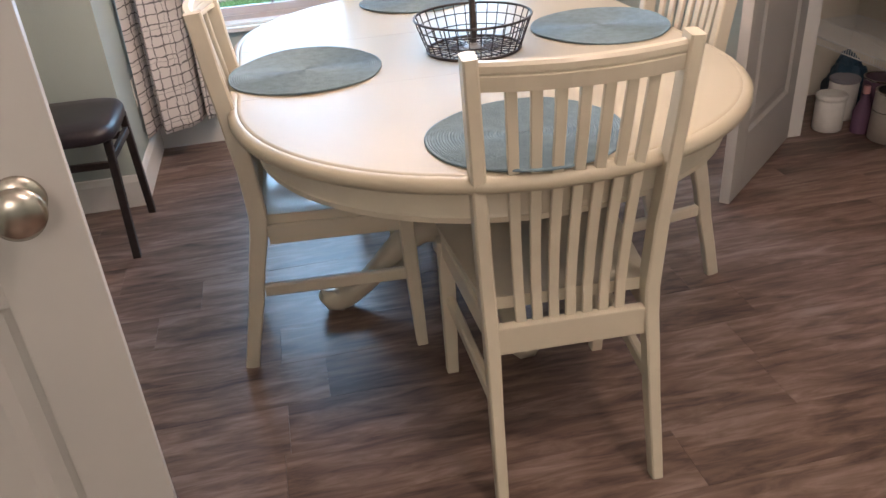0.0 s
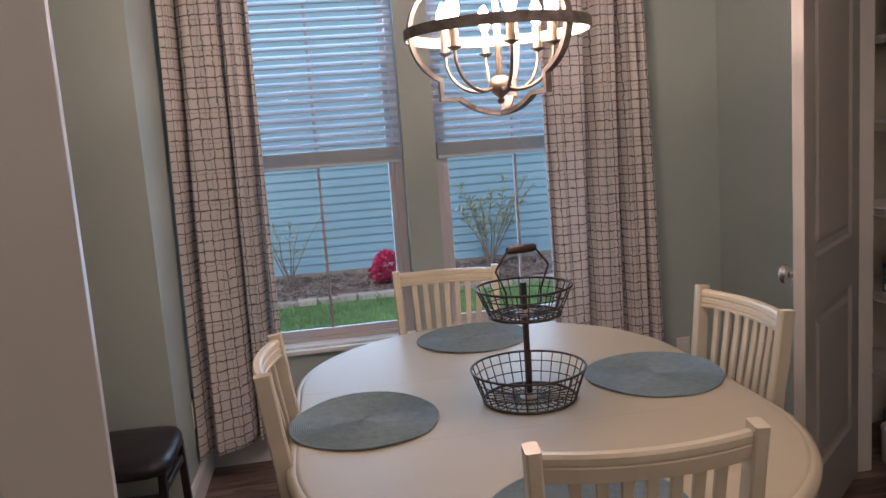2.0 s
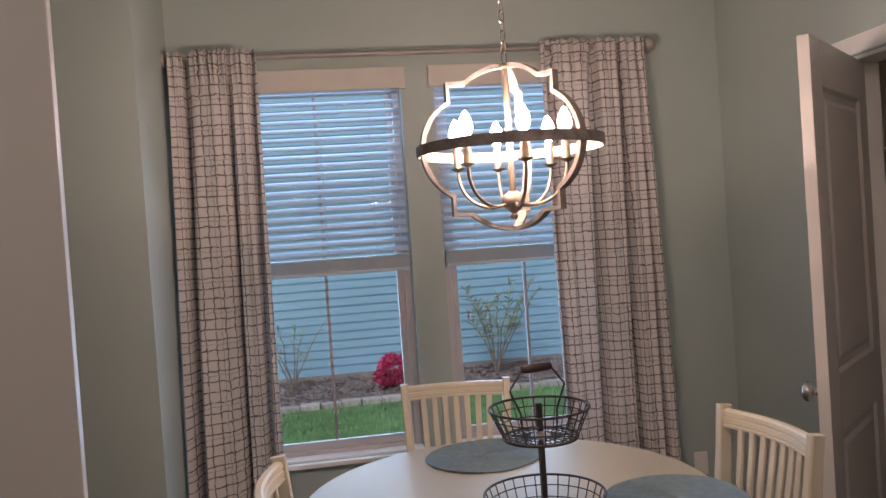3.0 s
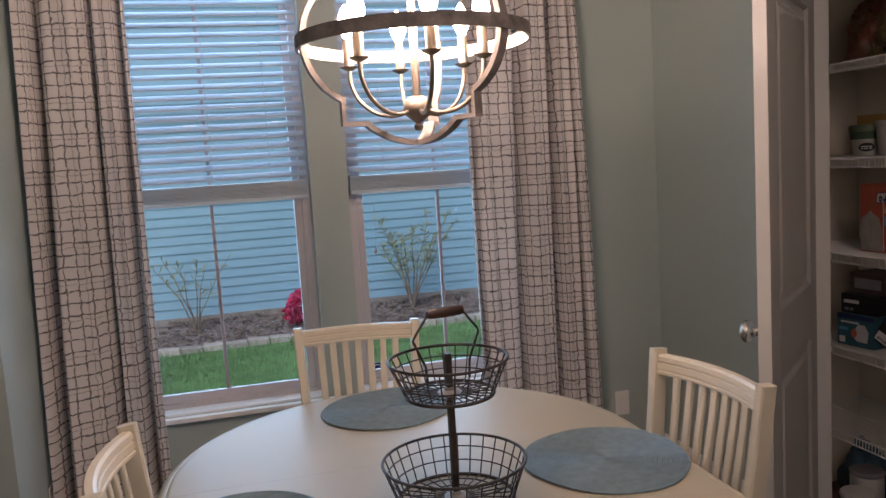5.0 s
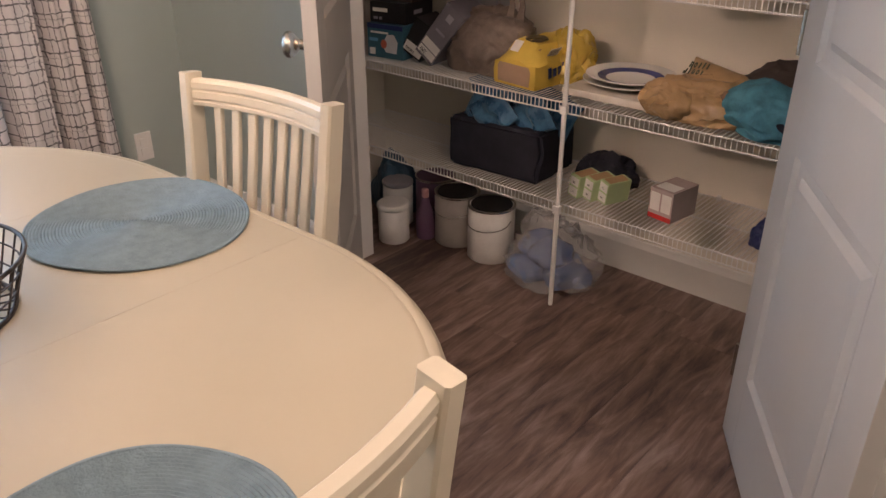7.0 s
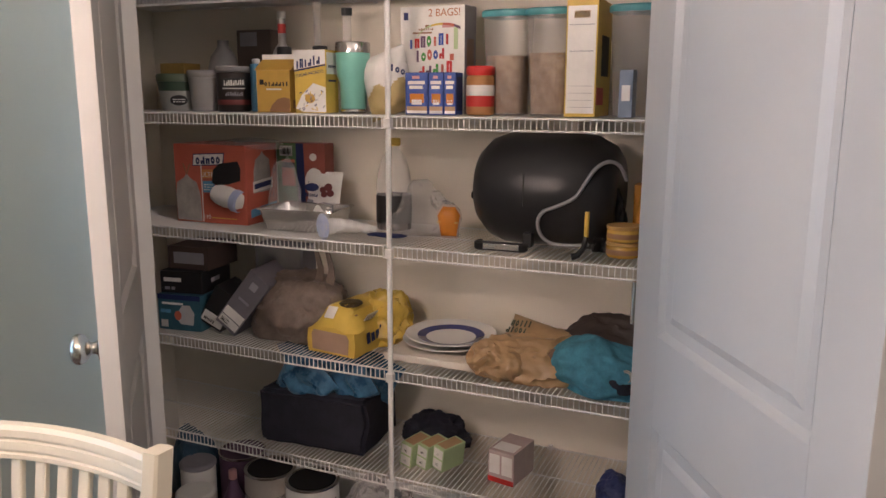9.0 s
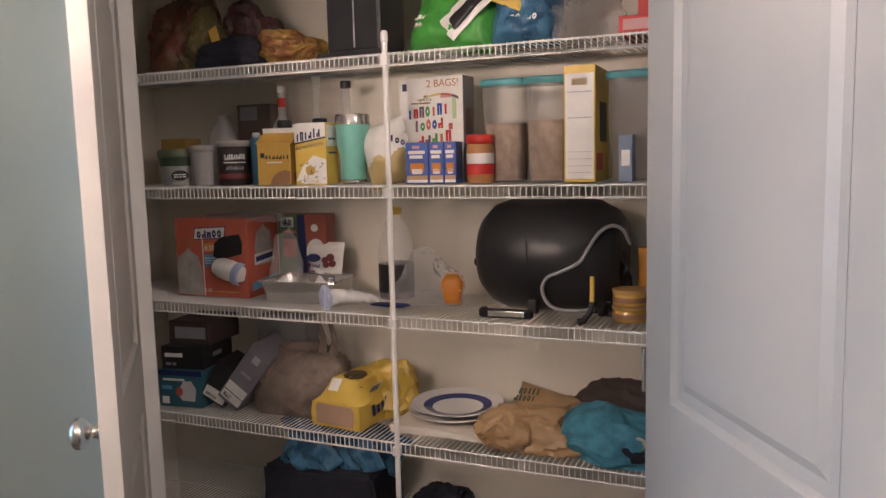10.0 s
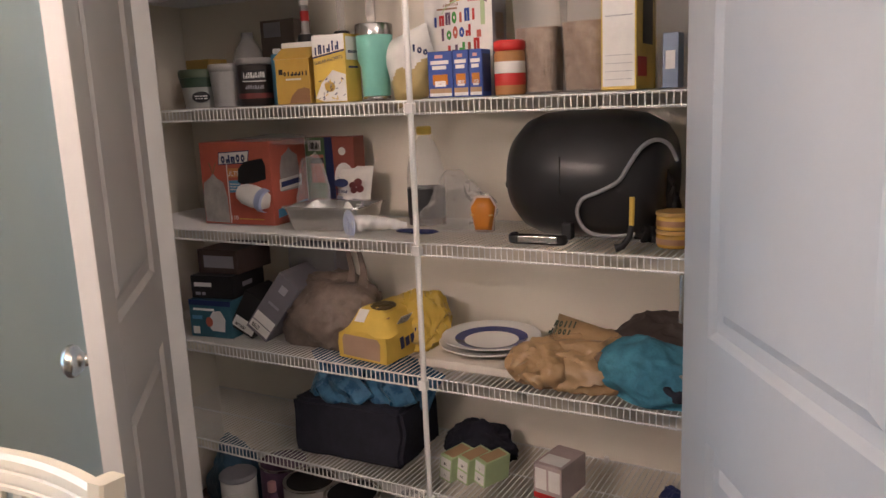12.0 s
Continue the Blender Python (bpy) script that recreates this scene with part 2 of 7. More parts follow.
def pane_glass():
    m = bpy.data.materials.new("window_glass")
    m.use_nodes = True
    t = m.node_tree
    t.nodes.clear()
    o = t.nodes.new("ShaderNodeOutputMaterial")
    tr = t.nodes.new("ShaderNodeBsdfTransparent")
    tr.inputs[0].default_value = (0.93, 0.97, 0.97, 1)
    g = t.nodes.new("ShaderNodeBsdfGlossy")
    g.inputs["Roughness"].default_value = 0.02
    fr = t.nodes.new("ShaderNodeFresnel")
    fr.inputs[0].default_value = 1.35
    mx = t.nodes.new("ShaderNodeMixShader")
    t.links.new(fr.outputs[0], mx.inputs[0])
    t.links.new(tr.outputs[0], mx.inputs[1])
    t.links.new(g.outputs[0], mx.inputs[2])
    t.links.new(mx.outputs[0], o.inputs[0])
    return m


M_GLASS = pane_glass()


# ---------------------------------------------------------------- mesh helpers
def thing(name, m=None, label="", category="", group="", kind=""):
    ob = new(name)
    ob.empty_display_size = 0.1
    if m is not None:
        ob.matrix_basis = m
    return tagged(ob, label, category, group, kind)


def part(name, bm, material, parent=None, label="", smooth=False, angle=40):
    me = bpy.data.meshes.new(name)
    if smooth:
        bm.normal_update()
        lim = radians(angle)
        for f in bm.faces:
            f.smooth = True
        for e in bm.edges:
            if len(e.link_faces) == 2 and e.calc_face_angle(0) > lim:
                e.smooth = False
    bm.to_mesh(me)
    bm.free()
    if isinstance(material, (list, tuple)):
        for k in material:
            me.materials.append(k)
    else:
        me.materials.append(material)
    ob = new(name, me)
    if parent is not None:
        ob.parent = parent
    if label:
        tagged(ob, label)
    return ob


def single(name, bm, material, label="", category="", group="", kind="", smooth=False, m=None, angle=40):
    ob = part(name, bm, material, None, "", smooth, angle)
    if m is not None:
        ob.matrix_basis = m
    return tagged(ob, label, category, group, kind)


def same_mesh(name, src, parent, m):
    ob = new(name, src.data)
    ob.parent = parent
    ob.matrix_basis = m
    return ob


def put_box(bm, x0, x1, y0, y1, z0, z1, bevel=0.0, m=None, index=0):
    before = set(bm.faces)
    r = bmesh.ops.create_cube(bm, size=1)
    for v in r["verts"]:
        v.co = Vector(((x0 + x1) / 2 + v.co.x * (x1 - x0), (y0 + y1) / 2 + v.co.y * (y1 - y0), (z0 + z1) / 2 + v.co.z * (z1 - z0)))
    if bevel:
        edges = {e for v in r["verts"] for e in v.link_edges}
        bmesh.ops.bevel(bm, geom=list(edges), offset=bevel, segments=2, profile=0.6, affect="EDGES", clamp_overlap=True)
    fresh = [f for f in bm.faces if f not in before]
    for f in fresh:
        f.material_index = index
    if m is not None:
        bmesh.ops.transform(bm, matrix=m, verts=list({v for f in fresh for v in f.verts}))
    return bm


def box(x0, x1, y0, y1, z0, z1, bevel=0.0):
    return put_box(bmesh.new(), x0, x1, y0, y1, z0, z1, bevel)


def sweep(path, section, closed=False, up=Vector((0, 0, 1)), bm=None, scale=None, caps=True):
    """A section, a list of (a, b), carried along a path of points: a to the side, b up."""
    bm = bm or bmesh.new()
    pts = [Vector(p) for p in path]
    rings = []
    n = len(pts)
    for i, p in enumerate(pts):
        if closed:
            d = pts[(i + 1) % n] - pts[i - 1]
        else:
            d = pts[min(i + 1, n - 1)] - pts[max(i - 1, 0)]
        d.normalize()
        side = d.cross(up)
        if side.length < 1e-4:
            side = d.cross(Vector((0, 1, 0)))
        side.normalize()
        top = side.cross(d)
        k = scale[i] if scale else 1.0
        rings.append([bm.verts.new(p + side * a * k + top * b * k) for a, b in section])
    m = len(section)
    for i in range(n if closed else n - 1):
        a, b = rings[i], rings[(i + 1) % n]
        for j in range(m):
            bm.faces.new((a[j], a[(j + 1) % m], b[(j + 1) % m], b[j]))
    if not closed and caps:
        bm.faces.new(rings[0])
        bm.faces.new(list(reversed(rings[-1])))
    bmesh.ops.recalc_face_normals(bm, faces=bm.faces)
    return bm


def disc(r, n=8):
    return [(r * math.cos(2 * math.pi * i / n), r * math.sin(2 * math.pi * i / n)) for i in range(n)]


def rect(w, h, c=0.0):
    if not c:
        return [(-w / 2, -h / 2), (w / 2, -h / 2), (w / 2, h / 2), (-w / 2, h / 2)]
    a, b = w / 2, h / 2
    return [(-a + c, -b), (a - c, -b), (a, -b + c), (a, b - c), (a - c, b), (-a + c, b), (-a, b - c), (-a, -b + c)]


def lathe(profile, n=24, bm=None, m=None, open_end=False):
    """A profile of (radius, z) turned round the z axis."""
    bm = bm or bmesh.new()
    rings = []
    for r, z in profile:
        if r < 1e-5:
            rings.append([bm.verts.new((0, 0, z))])
        else:
            rings.append([bm.verts.new((r * math.cos(2 * math.pi * i / n), r * math.sin(2 * math.pi * i / n), z)) for i in range(n)])
    for a, b in zip(rings, rings[1:]):
        for i in range(n):
            j = (i + 1) % n
            if len(a) == 1 and len(b) == 1:
                continue
            if len(a) == 1:
                bm.faces.new((a[0], b[j], b[i]))
            elif len(b) == 1:
                bm.faces.new((a[i], a[j], b[0]))
            else:
                bm.faces.new((a[i], a[j], b[j], b[i]))
    bmesh.ops.recalc_face_normals(bm, faces=bm.faces)
    if m is not None:
        bmesh.ops.transform(bm, matrix=m, verts=list({v for r in rings for v in r}))
    return bm


def extrude_outline(points, z0, z1, bm=None):
    bm = bm or bmesh.new()
    lo = [bm.verts.new((x, y, z0)) for x, y in points]
    hi = [bm.verts.new((x, y, z1)) for x, y in points]
    n = len(points)
    for i in range(n):
        bm.faces.new((lo[i], lo[(i + 1) % n], hi[(i + 1) % n], hi[i]))
    bm.faces.new(hi)
    bm.faces.new(list(reversed(lo)))
    bmesh.ops.recalc_face_normals(bm, faces=bm.faces)
    return bm


def eased(points, n=6):
    """A smooth path through the points."""
    p = [Vector(q) for q in points]
    p = [p[0] * 2 - p[1]] + p + [p[-1] * 2 - p[-2]]
    res = []
    for a, b, c, d in zip(p, p[1:], p[2:], p[3:]):
        for i in range(n):
            t = i / n
            res.append(0.5 * (2 * b + (c - a) * t + (2 * a - 5 * b + 4 * c - d) * t * t + (3 * b - a - 3 * c + d) * t ** 3))
    return res + [p[-2]]


# ---------------------------------------------------------------- the room
XL, XR, YW, YF, HC = -0.355, 2.225, 3.90, 3.27, 2.74     # alcove wall, pantry wall, window wall, facing wall, ceiling
PY0, PY1, PH = 1.515, 2.985, 2.05                       # pantry opening
WT = 0.13                                               # wall thickness
PB = 2.87                                               # pantry back wall
WIN = ((-0.13, 0.665), (0.815, 1.61))                   # window openings
WZ0, WZ1 = 0.52, 2.27


def structure(name, bm, material, label, smooth=False):
    return single(name, bm, material, label, name.split("_")[0], kind="structure", smooth=smooth)


def wall_with_openings(x0, x1, y0, y1, openings, z1=HC):
    """A wall along x with rectangular openings (x0, x1, z0, z1)."""
    bm = bmesh.new()
    xs = x0
    for a, b, c, d in openings:
        put_box(bm, xs, a, y0, y1, 0, z1)
        if c > 0:
            put_box(bm, a, b, y0, y1, 0, c)
        put_box(bm, a, b, y0, y1, d, z1)
        xs = b
    put_box(bm, xs, x1, y0, y1, 0, z1)
    bmesh.ops.remove_doubles(bm, verts=bm.verts, dist=1e-5)
    return bm


structure("wall_north", wall_with_openings(XL - WT, XR + WT, YW, YW + 0.16, [(*w, WZ0, WZ1) for w in WIN]), M_WALL,
          "sage green painted wall with two tall window openings")
structure("wall_alcove", box(XL - WT, XL, YF, YW, 0, HC), M_WALL, "short sage green return wall beside the window")
structure("wall_facing", box(-2.0, XL - WT, YF, YF + WT, 0, HC), M_WALL, "sage green painted wall behind the stool")
bm = wall_with_openings(-2.6, YW, -XR - WT, -XR, [(PY0, PY1, 0, PH)])
bmesh.ops.transform(bm, matrix=Matrix(((0, -1, 0, 0), (1, 0, 0, 0), (0, 0, 1, 0), (0, 0, 0, 1))), verts=bm.verts)
structure("wall_east", bm, M_WALL, "sage green painted wall with the wide pantry opening")
structure("wall_pantry_back", box(PB, PB + 0.1, 1.0, 3.5, 0, HC), M_PANTRY, "cream painted back wall of the pantry")
structure("wall_pantry_north", box(XR + WT, PB, 3.40, 3.5, 0, HC), M_PANTRY, "cream painted side wall of the pantry")
structure("wall_pantry_south", box(XR + WT, PB, 1.0, 1.1, 0, HC), M_PANTRY, "cream painted side wall of the pantry")
structure("wall_south", box(-2.13, XR + WT, -2.73, -2.6, 0, HC), M_WALL, "plain sage green wall behind the walker")
structure("wall_west", box(-2.13, -2.0, -2.6, YF + WT, 0, HC), M_WALL, "plain sage green wall of the adjoining hall")
structure("wall_hall", box(-0.87, -0.75, -2.6, 1.00, 0, HC), M_WALL, "sage green wall that carries the open entry door")
structure("ceiling", box(-2.2, PB + 0.1, -2.75, YW + 0.16, HC, HC + 0.1), M_CEIL, "flat white painted ceiling")

# baseboards with a stepped top
BASE = [(0, 0), (0.014, 0), (0.014, 0.105), (0.009, 0.118), (0.006, 0.128), (0, 0.132)]


def baseboard(a, b):
    return structure("baseboard", sweep([(*a, 0), (*b, 0)], BASE), M_TRIM, "white painted baseboard with a stepped top")


baseboard((XL + 0.0145, YW), (XR, YW))
baseboard((XL, YF), (XL, YW - 0.0145))
baseboard((-2.0, YF), (XL + 0.014, YF))
baseboard((XR, YW - 0.0145), (XR, PY1 + 0.072))
baseboard((XR, PY0 - 0.072), (XR, -2.6))
baseboard((PB, 3.40), (PB, 1.1))

# casing round the pantry opening, and the jamb lining
for yy in (PY0, PY1):
    s = 1 if yy == PY1 else -1
    structure("trim", box(XR - 0.017, XR, min(yy + s * 0.004, yy + s * 0.07), max(yy + s * 0.004, yy + s * 0.07), 0, PH + 0.07, 0.004), M_TRIM, "white door casing of the pantry")
    structure("trim", box(XR + 0.001, XR + WT + 0.004, min(yy, yy - s * 0.014), max(yy, yy - s * 0.014), 0, PH, 0.002), M_TRIM, "white jamb lining of the pantry opening")
structure("trim", box(XR - 0.017, XR, PY0 - 0.0035, PY1 + 0.0035, PH + 0.004, PH + 0.07, 0.004), M_TRIM, "white head casing of the pantry")
structure("trim", box(XR + 0.001, XR + WT + 0.004, PY0 + 0.0145, PY1 - 0.0145, PH - 0.014, PH, 0.002), M_TRIM, "white head lining of the pantry opening")


# ---------------------------------------------------------------- doors
def knob(parent, x, y, z, s, name="door_knob"):
    """A round knob on its rose; s: the side of the door, +1 or -1 along y."""
    prof = [(0.0, 0), (0.030, 0), (0.031, 0.003), (0.028, 0.008), (0.015, 0.011), (0.0125, 0.016), (0.0125, 0.022), (0.019, 0.028),
            (0.0285, 0.035), (0.0322, 0.044), (0.0310, 0.052), (0.0240, 0.059), (0.0120, 0.0625), (0.0, 0.0630)]
    part(name, lathe(prof, 28, m=pose(x, y, z, -90 * s, 0, 0)), M_NICKEL, parent, "satin nickel round knob", smooth=True, angle=50)


def panel_door(name, w, m, label, h=2.03, th=0.035, knob_x=None, sides=(1, -1)):
    """A two-panel door; hinge edge at x = 0, free edge at x = w, the slab centred on y = 0."""
    d = thing(name, m, label, "door", kind="structure")
    st, z0 = 0.112, 0.012
    bands = [(z0, 0.24), (0.80, 0.985), (1.885, h)]
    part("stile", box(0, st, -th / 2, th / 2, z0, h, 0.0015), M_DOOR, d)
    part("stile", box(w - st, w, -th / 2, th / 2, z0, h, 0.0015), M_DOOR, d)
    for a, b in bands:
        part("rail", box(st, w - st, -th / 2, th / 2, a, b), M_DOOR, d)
    for a, b in ((0.24, 0.80), (0.985, 1.885)):
        bm = bmesh.new()
        for s in (1, -1):
            # moulded step: sloping in, flat, then a raised field
            rings = []
            for inset, depth in ((0, th / 2), (0.012, th / 2 - 0.010), (0.034, th / 2 - 0.011), (0.052, th / 2 - 0.003)):
                rings.append([bm.verts.new((x, s * depth, z)) for x, z in
                              ((st + inset, a + inset), (w - st - inset, a + inset), (w - st - inset, b - inset), (st + inset, b - inset))])
            for r0, r1 in zip(rings, rings[1:]):
                for i in range(4):
                    bm.faces.new((r0[i], r0[(i + 1) % 4], r1[(i + 1) % 4], r1[i]))
            bm.faces.new(rings[-1])
        bmesh.ops.recalc_face_normals(bm, faces=bm.faces)
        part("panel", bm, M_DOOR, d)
    if knob_x:
        for s in sides:
            knob(d, knob_x, s * th / 2, 0.935, s)
    for z in (0.22, 1.02, 1.82):
        part("hinge", lathe([(0, -0.045), (0.006, -0.045), (0.006, 0.045), (0, 0.045)], 10, m=pose(-0.006, -th / 2, z)), M_NICKEL, d, "nickel hinge barrel")
    return d


def door_pose(hinge, free):
    a = math.degrees(math.atan2(free[1] - hinge[1], free[0] - hinge[0]))
    return pose(hinge[0], hinge[1], 0, 0, 0, a)


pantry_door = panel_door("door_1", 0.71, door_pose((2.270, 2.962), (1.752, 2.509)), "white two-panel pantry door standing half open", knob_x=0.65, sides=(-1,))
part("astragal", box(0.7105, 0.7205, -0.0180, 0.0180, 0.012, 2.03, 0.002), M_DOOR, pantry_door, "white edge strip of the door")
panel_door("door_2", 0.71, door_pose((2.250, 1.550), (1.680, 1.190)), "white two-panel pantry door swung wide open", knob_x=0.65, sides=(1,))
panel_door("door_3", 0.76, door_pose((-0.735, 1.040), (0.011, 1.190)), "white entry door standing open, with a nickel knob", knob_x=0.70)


# ---------------------------------------------------------------- windows
def window(name, x0, x1):
    w = thing(name, pose(0, 0, 0), "white vinyl single-hung window with a raised blind", "window", kind="structure")
    ya, yb = YW + 0.075, YW + 0.135
    f = 0.038
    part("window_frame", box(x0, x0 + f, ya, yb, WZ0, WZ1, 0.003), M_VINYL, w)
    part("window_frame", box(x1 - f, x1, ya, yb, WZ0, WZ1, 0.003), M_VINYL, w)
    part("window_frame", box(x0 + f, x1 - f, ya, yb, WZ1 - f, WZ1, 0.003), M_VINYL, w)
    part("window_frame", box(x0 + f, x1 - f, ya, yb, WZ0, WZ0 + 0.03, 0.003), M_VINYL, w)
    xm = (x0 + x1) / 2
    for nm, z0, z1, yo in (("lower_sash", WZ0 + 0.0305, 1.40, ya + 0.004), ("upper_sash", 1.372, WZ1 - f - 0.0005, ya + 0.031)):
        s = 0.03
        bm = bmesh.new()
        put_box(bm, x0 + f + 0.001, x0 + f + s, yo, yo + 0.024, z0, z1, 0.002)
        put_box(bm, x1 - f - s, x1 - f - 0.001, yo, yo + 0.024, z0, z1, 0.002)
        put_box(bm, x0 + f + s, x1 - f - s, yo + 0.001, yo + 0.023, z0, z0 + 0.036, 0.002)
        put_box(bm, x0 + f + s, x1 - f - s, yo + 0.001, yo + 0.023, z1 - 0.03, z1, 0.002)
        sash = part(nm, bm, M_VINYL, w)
        part("muntin", box(xm - 0.007, xm + 0.007, yo + 0.005, yo + 0.019, z0 + 0.036, z1 - 0.03, 0.002), M_MUNTIN, sash)
        g = part("pane", box(x0 + f + s, x1 - f - s, yo + 0.010, yo + 0.014, z0 + 0.036, z1 - 0.03), M_GLASS, sash)
        g.visible_shadow = False
    part("window_sill", box(x0 - 0.03, x1 + 0.03, YW - 0.035, YW - 0.001, WZ0 - 0.022, WZ0 - 0.001, 0.004), M_TRIM, w, "white painted sill")
    part("window_sill", box(x0 + 0.001, x1 - 0.001, YW - 0.001, ya, WZ0 + 0.0005, WZ0 + 0.010), M_TRIM, w, "white painted sill")
    return w


def blind(x0, x1):
    b = thing("window_blind", pose((x0 + x1) / 2, YW + 0.035, WZ1), "white horizontal slat blind drawn half way up", "blind", group="window blinds")
    hw = (x1 - x0) / 2 - 0.006
    vw = hw + 0.028
    bm = box(-vw, vw, -0.064, -0.048, -0.088, 0.012, 0.004)
    for s in (-1, 1):
        put_box(bm, min(s * vw, s * (vw - 0.014)), max(s * vw, s * (vw - 0.014)), -0.048, -0.0355, -0.088, 0.012)
    part("valance", bm, M_VALANCE, b, "cream valance board")
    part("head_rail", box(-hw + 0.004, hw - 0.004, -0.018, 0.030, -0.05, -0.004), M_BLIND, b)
    n, top, low = 19, -0.095, -0.815
    first = None
    for i in range(n):
        z = top + (low - top) * i / (n - 1)
        if first is None:
            bm = bmesh.new()
            k = 6
            up, dn = [], []
            for j in range(k + 1):
                yy = -0.024 + 0.048 * j / k
                crown = 0.003 * (1 - (2 * j / k - 1) ** 2)
                up.append([bm.verts.new((sx, yy, crown + 0.0028)) for sx in (-hw + 0.006, hw - 0.006)])
                dn.append([bm.verts.new((sx, yy, crown)) for sx in (-hw + 0.006, hw - 0.006)])
            for j in range(k):
                bm.faces.new((up[j][0], up[j][1], up[j + 1][1], up[j + 1][0]))
                bm.faces.new((dn[j][0], dn[j + 1][0], dn[j + 1][1], dn[j][1]))
                for e in (0, 1):
                    bm.faces.new((up[j][e], up[j + 1][e], dn[j + 1][e], dn[j][e]))
            bm.faces.new((up[0][0], dn[0][0], dn[0][1], up[0][1]))
            bm.faces.new((up[k][0], up[k][1], dn[k][1], dn[k][0]))
            bmesh.ops.recalc_face_normals(bm, faces=bm.faces)
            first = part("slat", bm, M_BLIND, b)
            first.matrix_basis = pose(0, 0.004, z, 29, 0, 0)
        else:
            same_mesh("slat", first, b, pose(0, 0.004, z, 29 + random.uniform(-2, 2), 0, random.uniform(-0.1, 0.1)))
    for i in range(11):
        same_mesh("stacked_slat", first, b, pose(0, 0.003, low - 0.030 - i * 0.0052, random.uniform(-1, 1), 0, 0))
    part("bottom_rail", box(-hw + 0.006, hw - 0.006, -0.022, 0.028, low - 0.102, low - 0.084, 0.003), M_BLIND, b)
    for x in (-hw * 0.62, hw * 0.05, hw * 0.62):
        part("ladder_cord", sweep([(x, -0.024, -0.09), (x, -0.024, low - 0.08)], disc(0.0012, 6)), M_BLIND, b)
    return b


for i, (a, c) in enumerate(WIN):
    window("window_%d" % (i + 1), a, c)
    blind(a, c)
cord = thing("blind_cord", pose(WIN[1][0] + 0.10, YW + 0.01, 0), "thin white pull cord with a small tassel", "blind cord")
part("cord", sweep([(0, 0, 1.36), (0.002, 0, 1.25), (0.0, 0, 1.13)], disc(0.0012, 6)), M_BLIND, cord)
part("tassel", lathe([(0.002, 0.03), (0.006, 0.022), (0.008, 0.0), (0, 0)], 10, m=pose(0, 0, 1.10)), M_BLIND, cord, smooth=True)


# ---------------------------------------------------------------- curtains
def curtain(x_out, x_in, z_top, z_low, folds, seed, flare=(0, 0), lean=0.0):
    rnd = random.Random(seed)
    nu, nv = 170, 60
    bm = bmesh.new()
    lay = bm.loops.layers.uv.new("UVMap")
    ph = [rnd.uniform(0, 6.28) for _ in range(6)]
    amp = [rnd.uniform(0.65, 1.05) for _ in range(folds + 2)]
    grid, length = [], [0.0] * (nv + 1)
    width = x_in - x_out
    pos = []
    for i in range(nu + 1):
        u = i / nu
        row = []
        for j in range(nv + 1):
            v = j / nv
            z = z_low + (z_top - z_low) * v
            gather = v ** 6
            q = folds * (u + 0.10 * math.sin(5.0 * u + ph[0])) + 0.12 * math.sin(2.5 * v + ph[0]) + 0.35
            d = abs(q - round(q))
            valley = math.exp(-(d / 0.095) ** 2) * amp[int(round(q)) % len(amp)]
            w2 = math.sin(2 * math.pi * q * 2.0 + ph[1] + 1.2 * v)
            head = max(0.0, 1 - (1 - v) / 0.09)
            w3 = head * math.sin(2 * math.pi * folds * 4.3 * u + ph[4] + 2 * v)
            y = 3.764 + 0.114 * valley * (1 - 0.55 * gather) + 0.006 * w2 + 0.017 * w3 + 0.010 * math.sin(4 * v + 5 * u + ph[3]) - lean * (1 - v) * (1 - u)
            x = x_out + flare[0] * (1 - v) * (1 - u) + flare[1] * (1 - v) * u + width * (u + 0.012 * math.sin(2 * math.pi * folds * u * 2 + ph[4])) + 0.02 * (1 - v) * math.sin(5 * u + ph[5])
            row.append((x, y, z + head * 0.012 * (w3 + 0.3 * w2)))
        pos.append(row)
    cloth = 0.0
    us = [0.0]
    for i in range(nu):
        p, q = pos[i][nv // 2], pos[i + 1][nv // 2]
        cloth += math.hypot(q[0] - p[0], q[1] - p[1])
        us.append(cloth)
    grid = [[bm.verts.new(p) for p in row] for row in pos]
    for i in range(nu):
        for j in range(nv):
            f = bm.faces.new((grid[i][j], grid[i + 1][j], grid[i + 1][j + 1], grid[i][j + 1]))
            f.smooth = True
            for lp, (a, b) in zip(f.loops, ((i, j), (i + 1, j), (i + 1, j + 1), (i, j + 1))):
                lp[lay].uv = (us[a] + seed, pos[a][b][2])
    ob = single("curtain", bm, M_CURTAIN, "white curtain with an inky charcoal grid print, hanging in folds", "curtain", group="window curtains")
    so = ob.modifiers.new("cloth", "SOLIDIFY")
    so.thickness = 0.0016
    return ob


curtain(-0.325, 0.040, 2.352, 0.17, 3, 3, (-0.018, 0.012), 0.20)
curtain(1.295, 1.785, 2.352, 0.17, 4, 8, (0.0, 0.060))
rod = thing("curtain_rod", pose(0, 3.80, 2.325), "grey metal curtain rod with round ball ends", "curtain rod")
part("rod", sweep([(-0.33, 0, 0), (1.79, 0, 0)], disc(0.0125, 14)), M_ROD, rod, smooth=True)
for x, s in ((-0.33, -1), (1.79, 1)):
    part("finial", lathe([(0.013, 0), (0.017, 0.002), (0.015, 0.008), (0.032, 0.016), (0.040, 0.034), (0.038, 0.050), (0.026, 0.064), (0, 0.070)], 20,
                         m=pose(x, 0, 0, 0, 90 * s, 0)), M_ROD, rod, smooth=True)
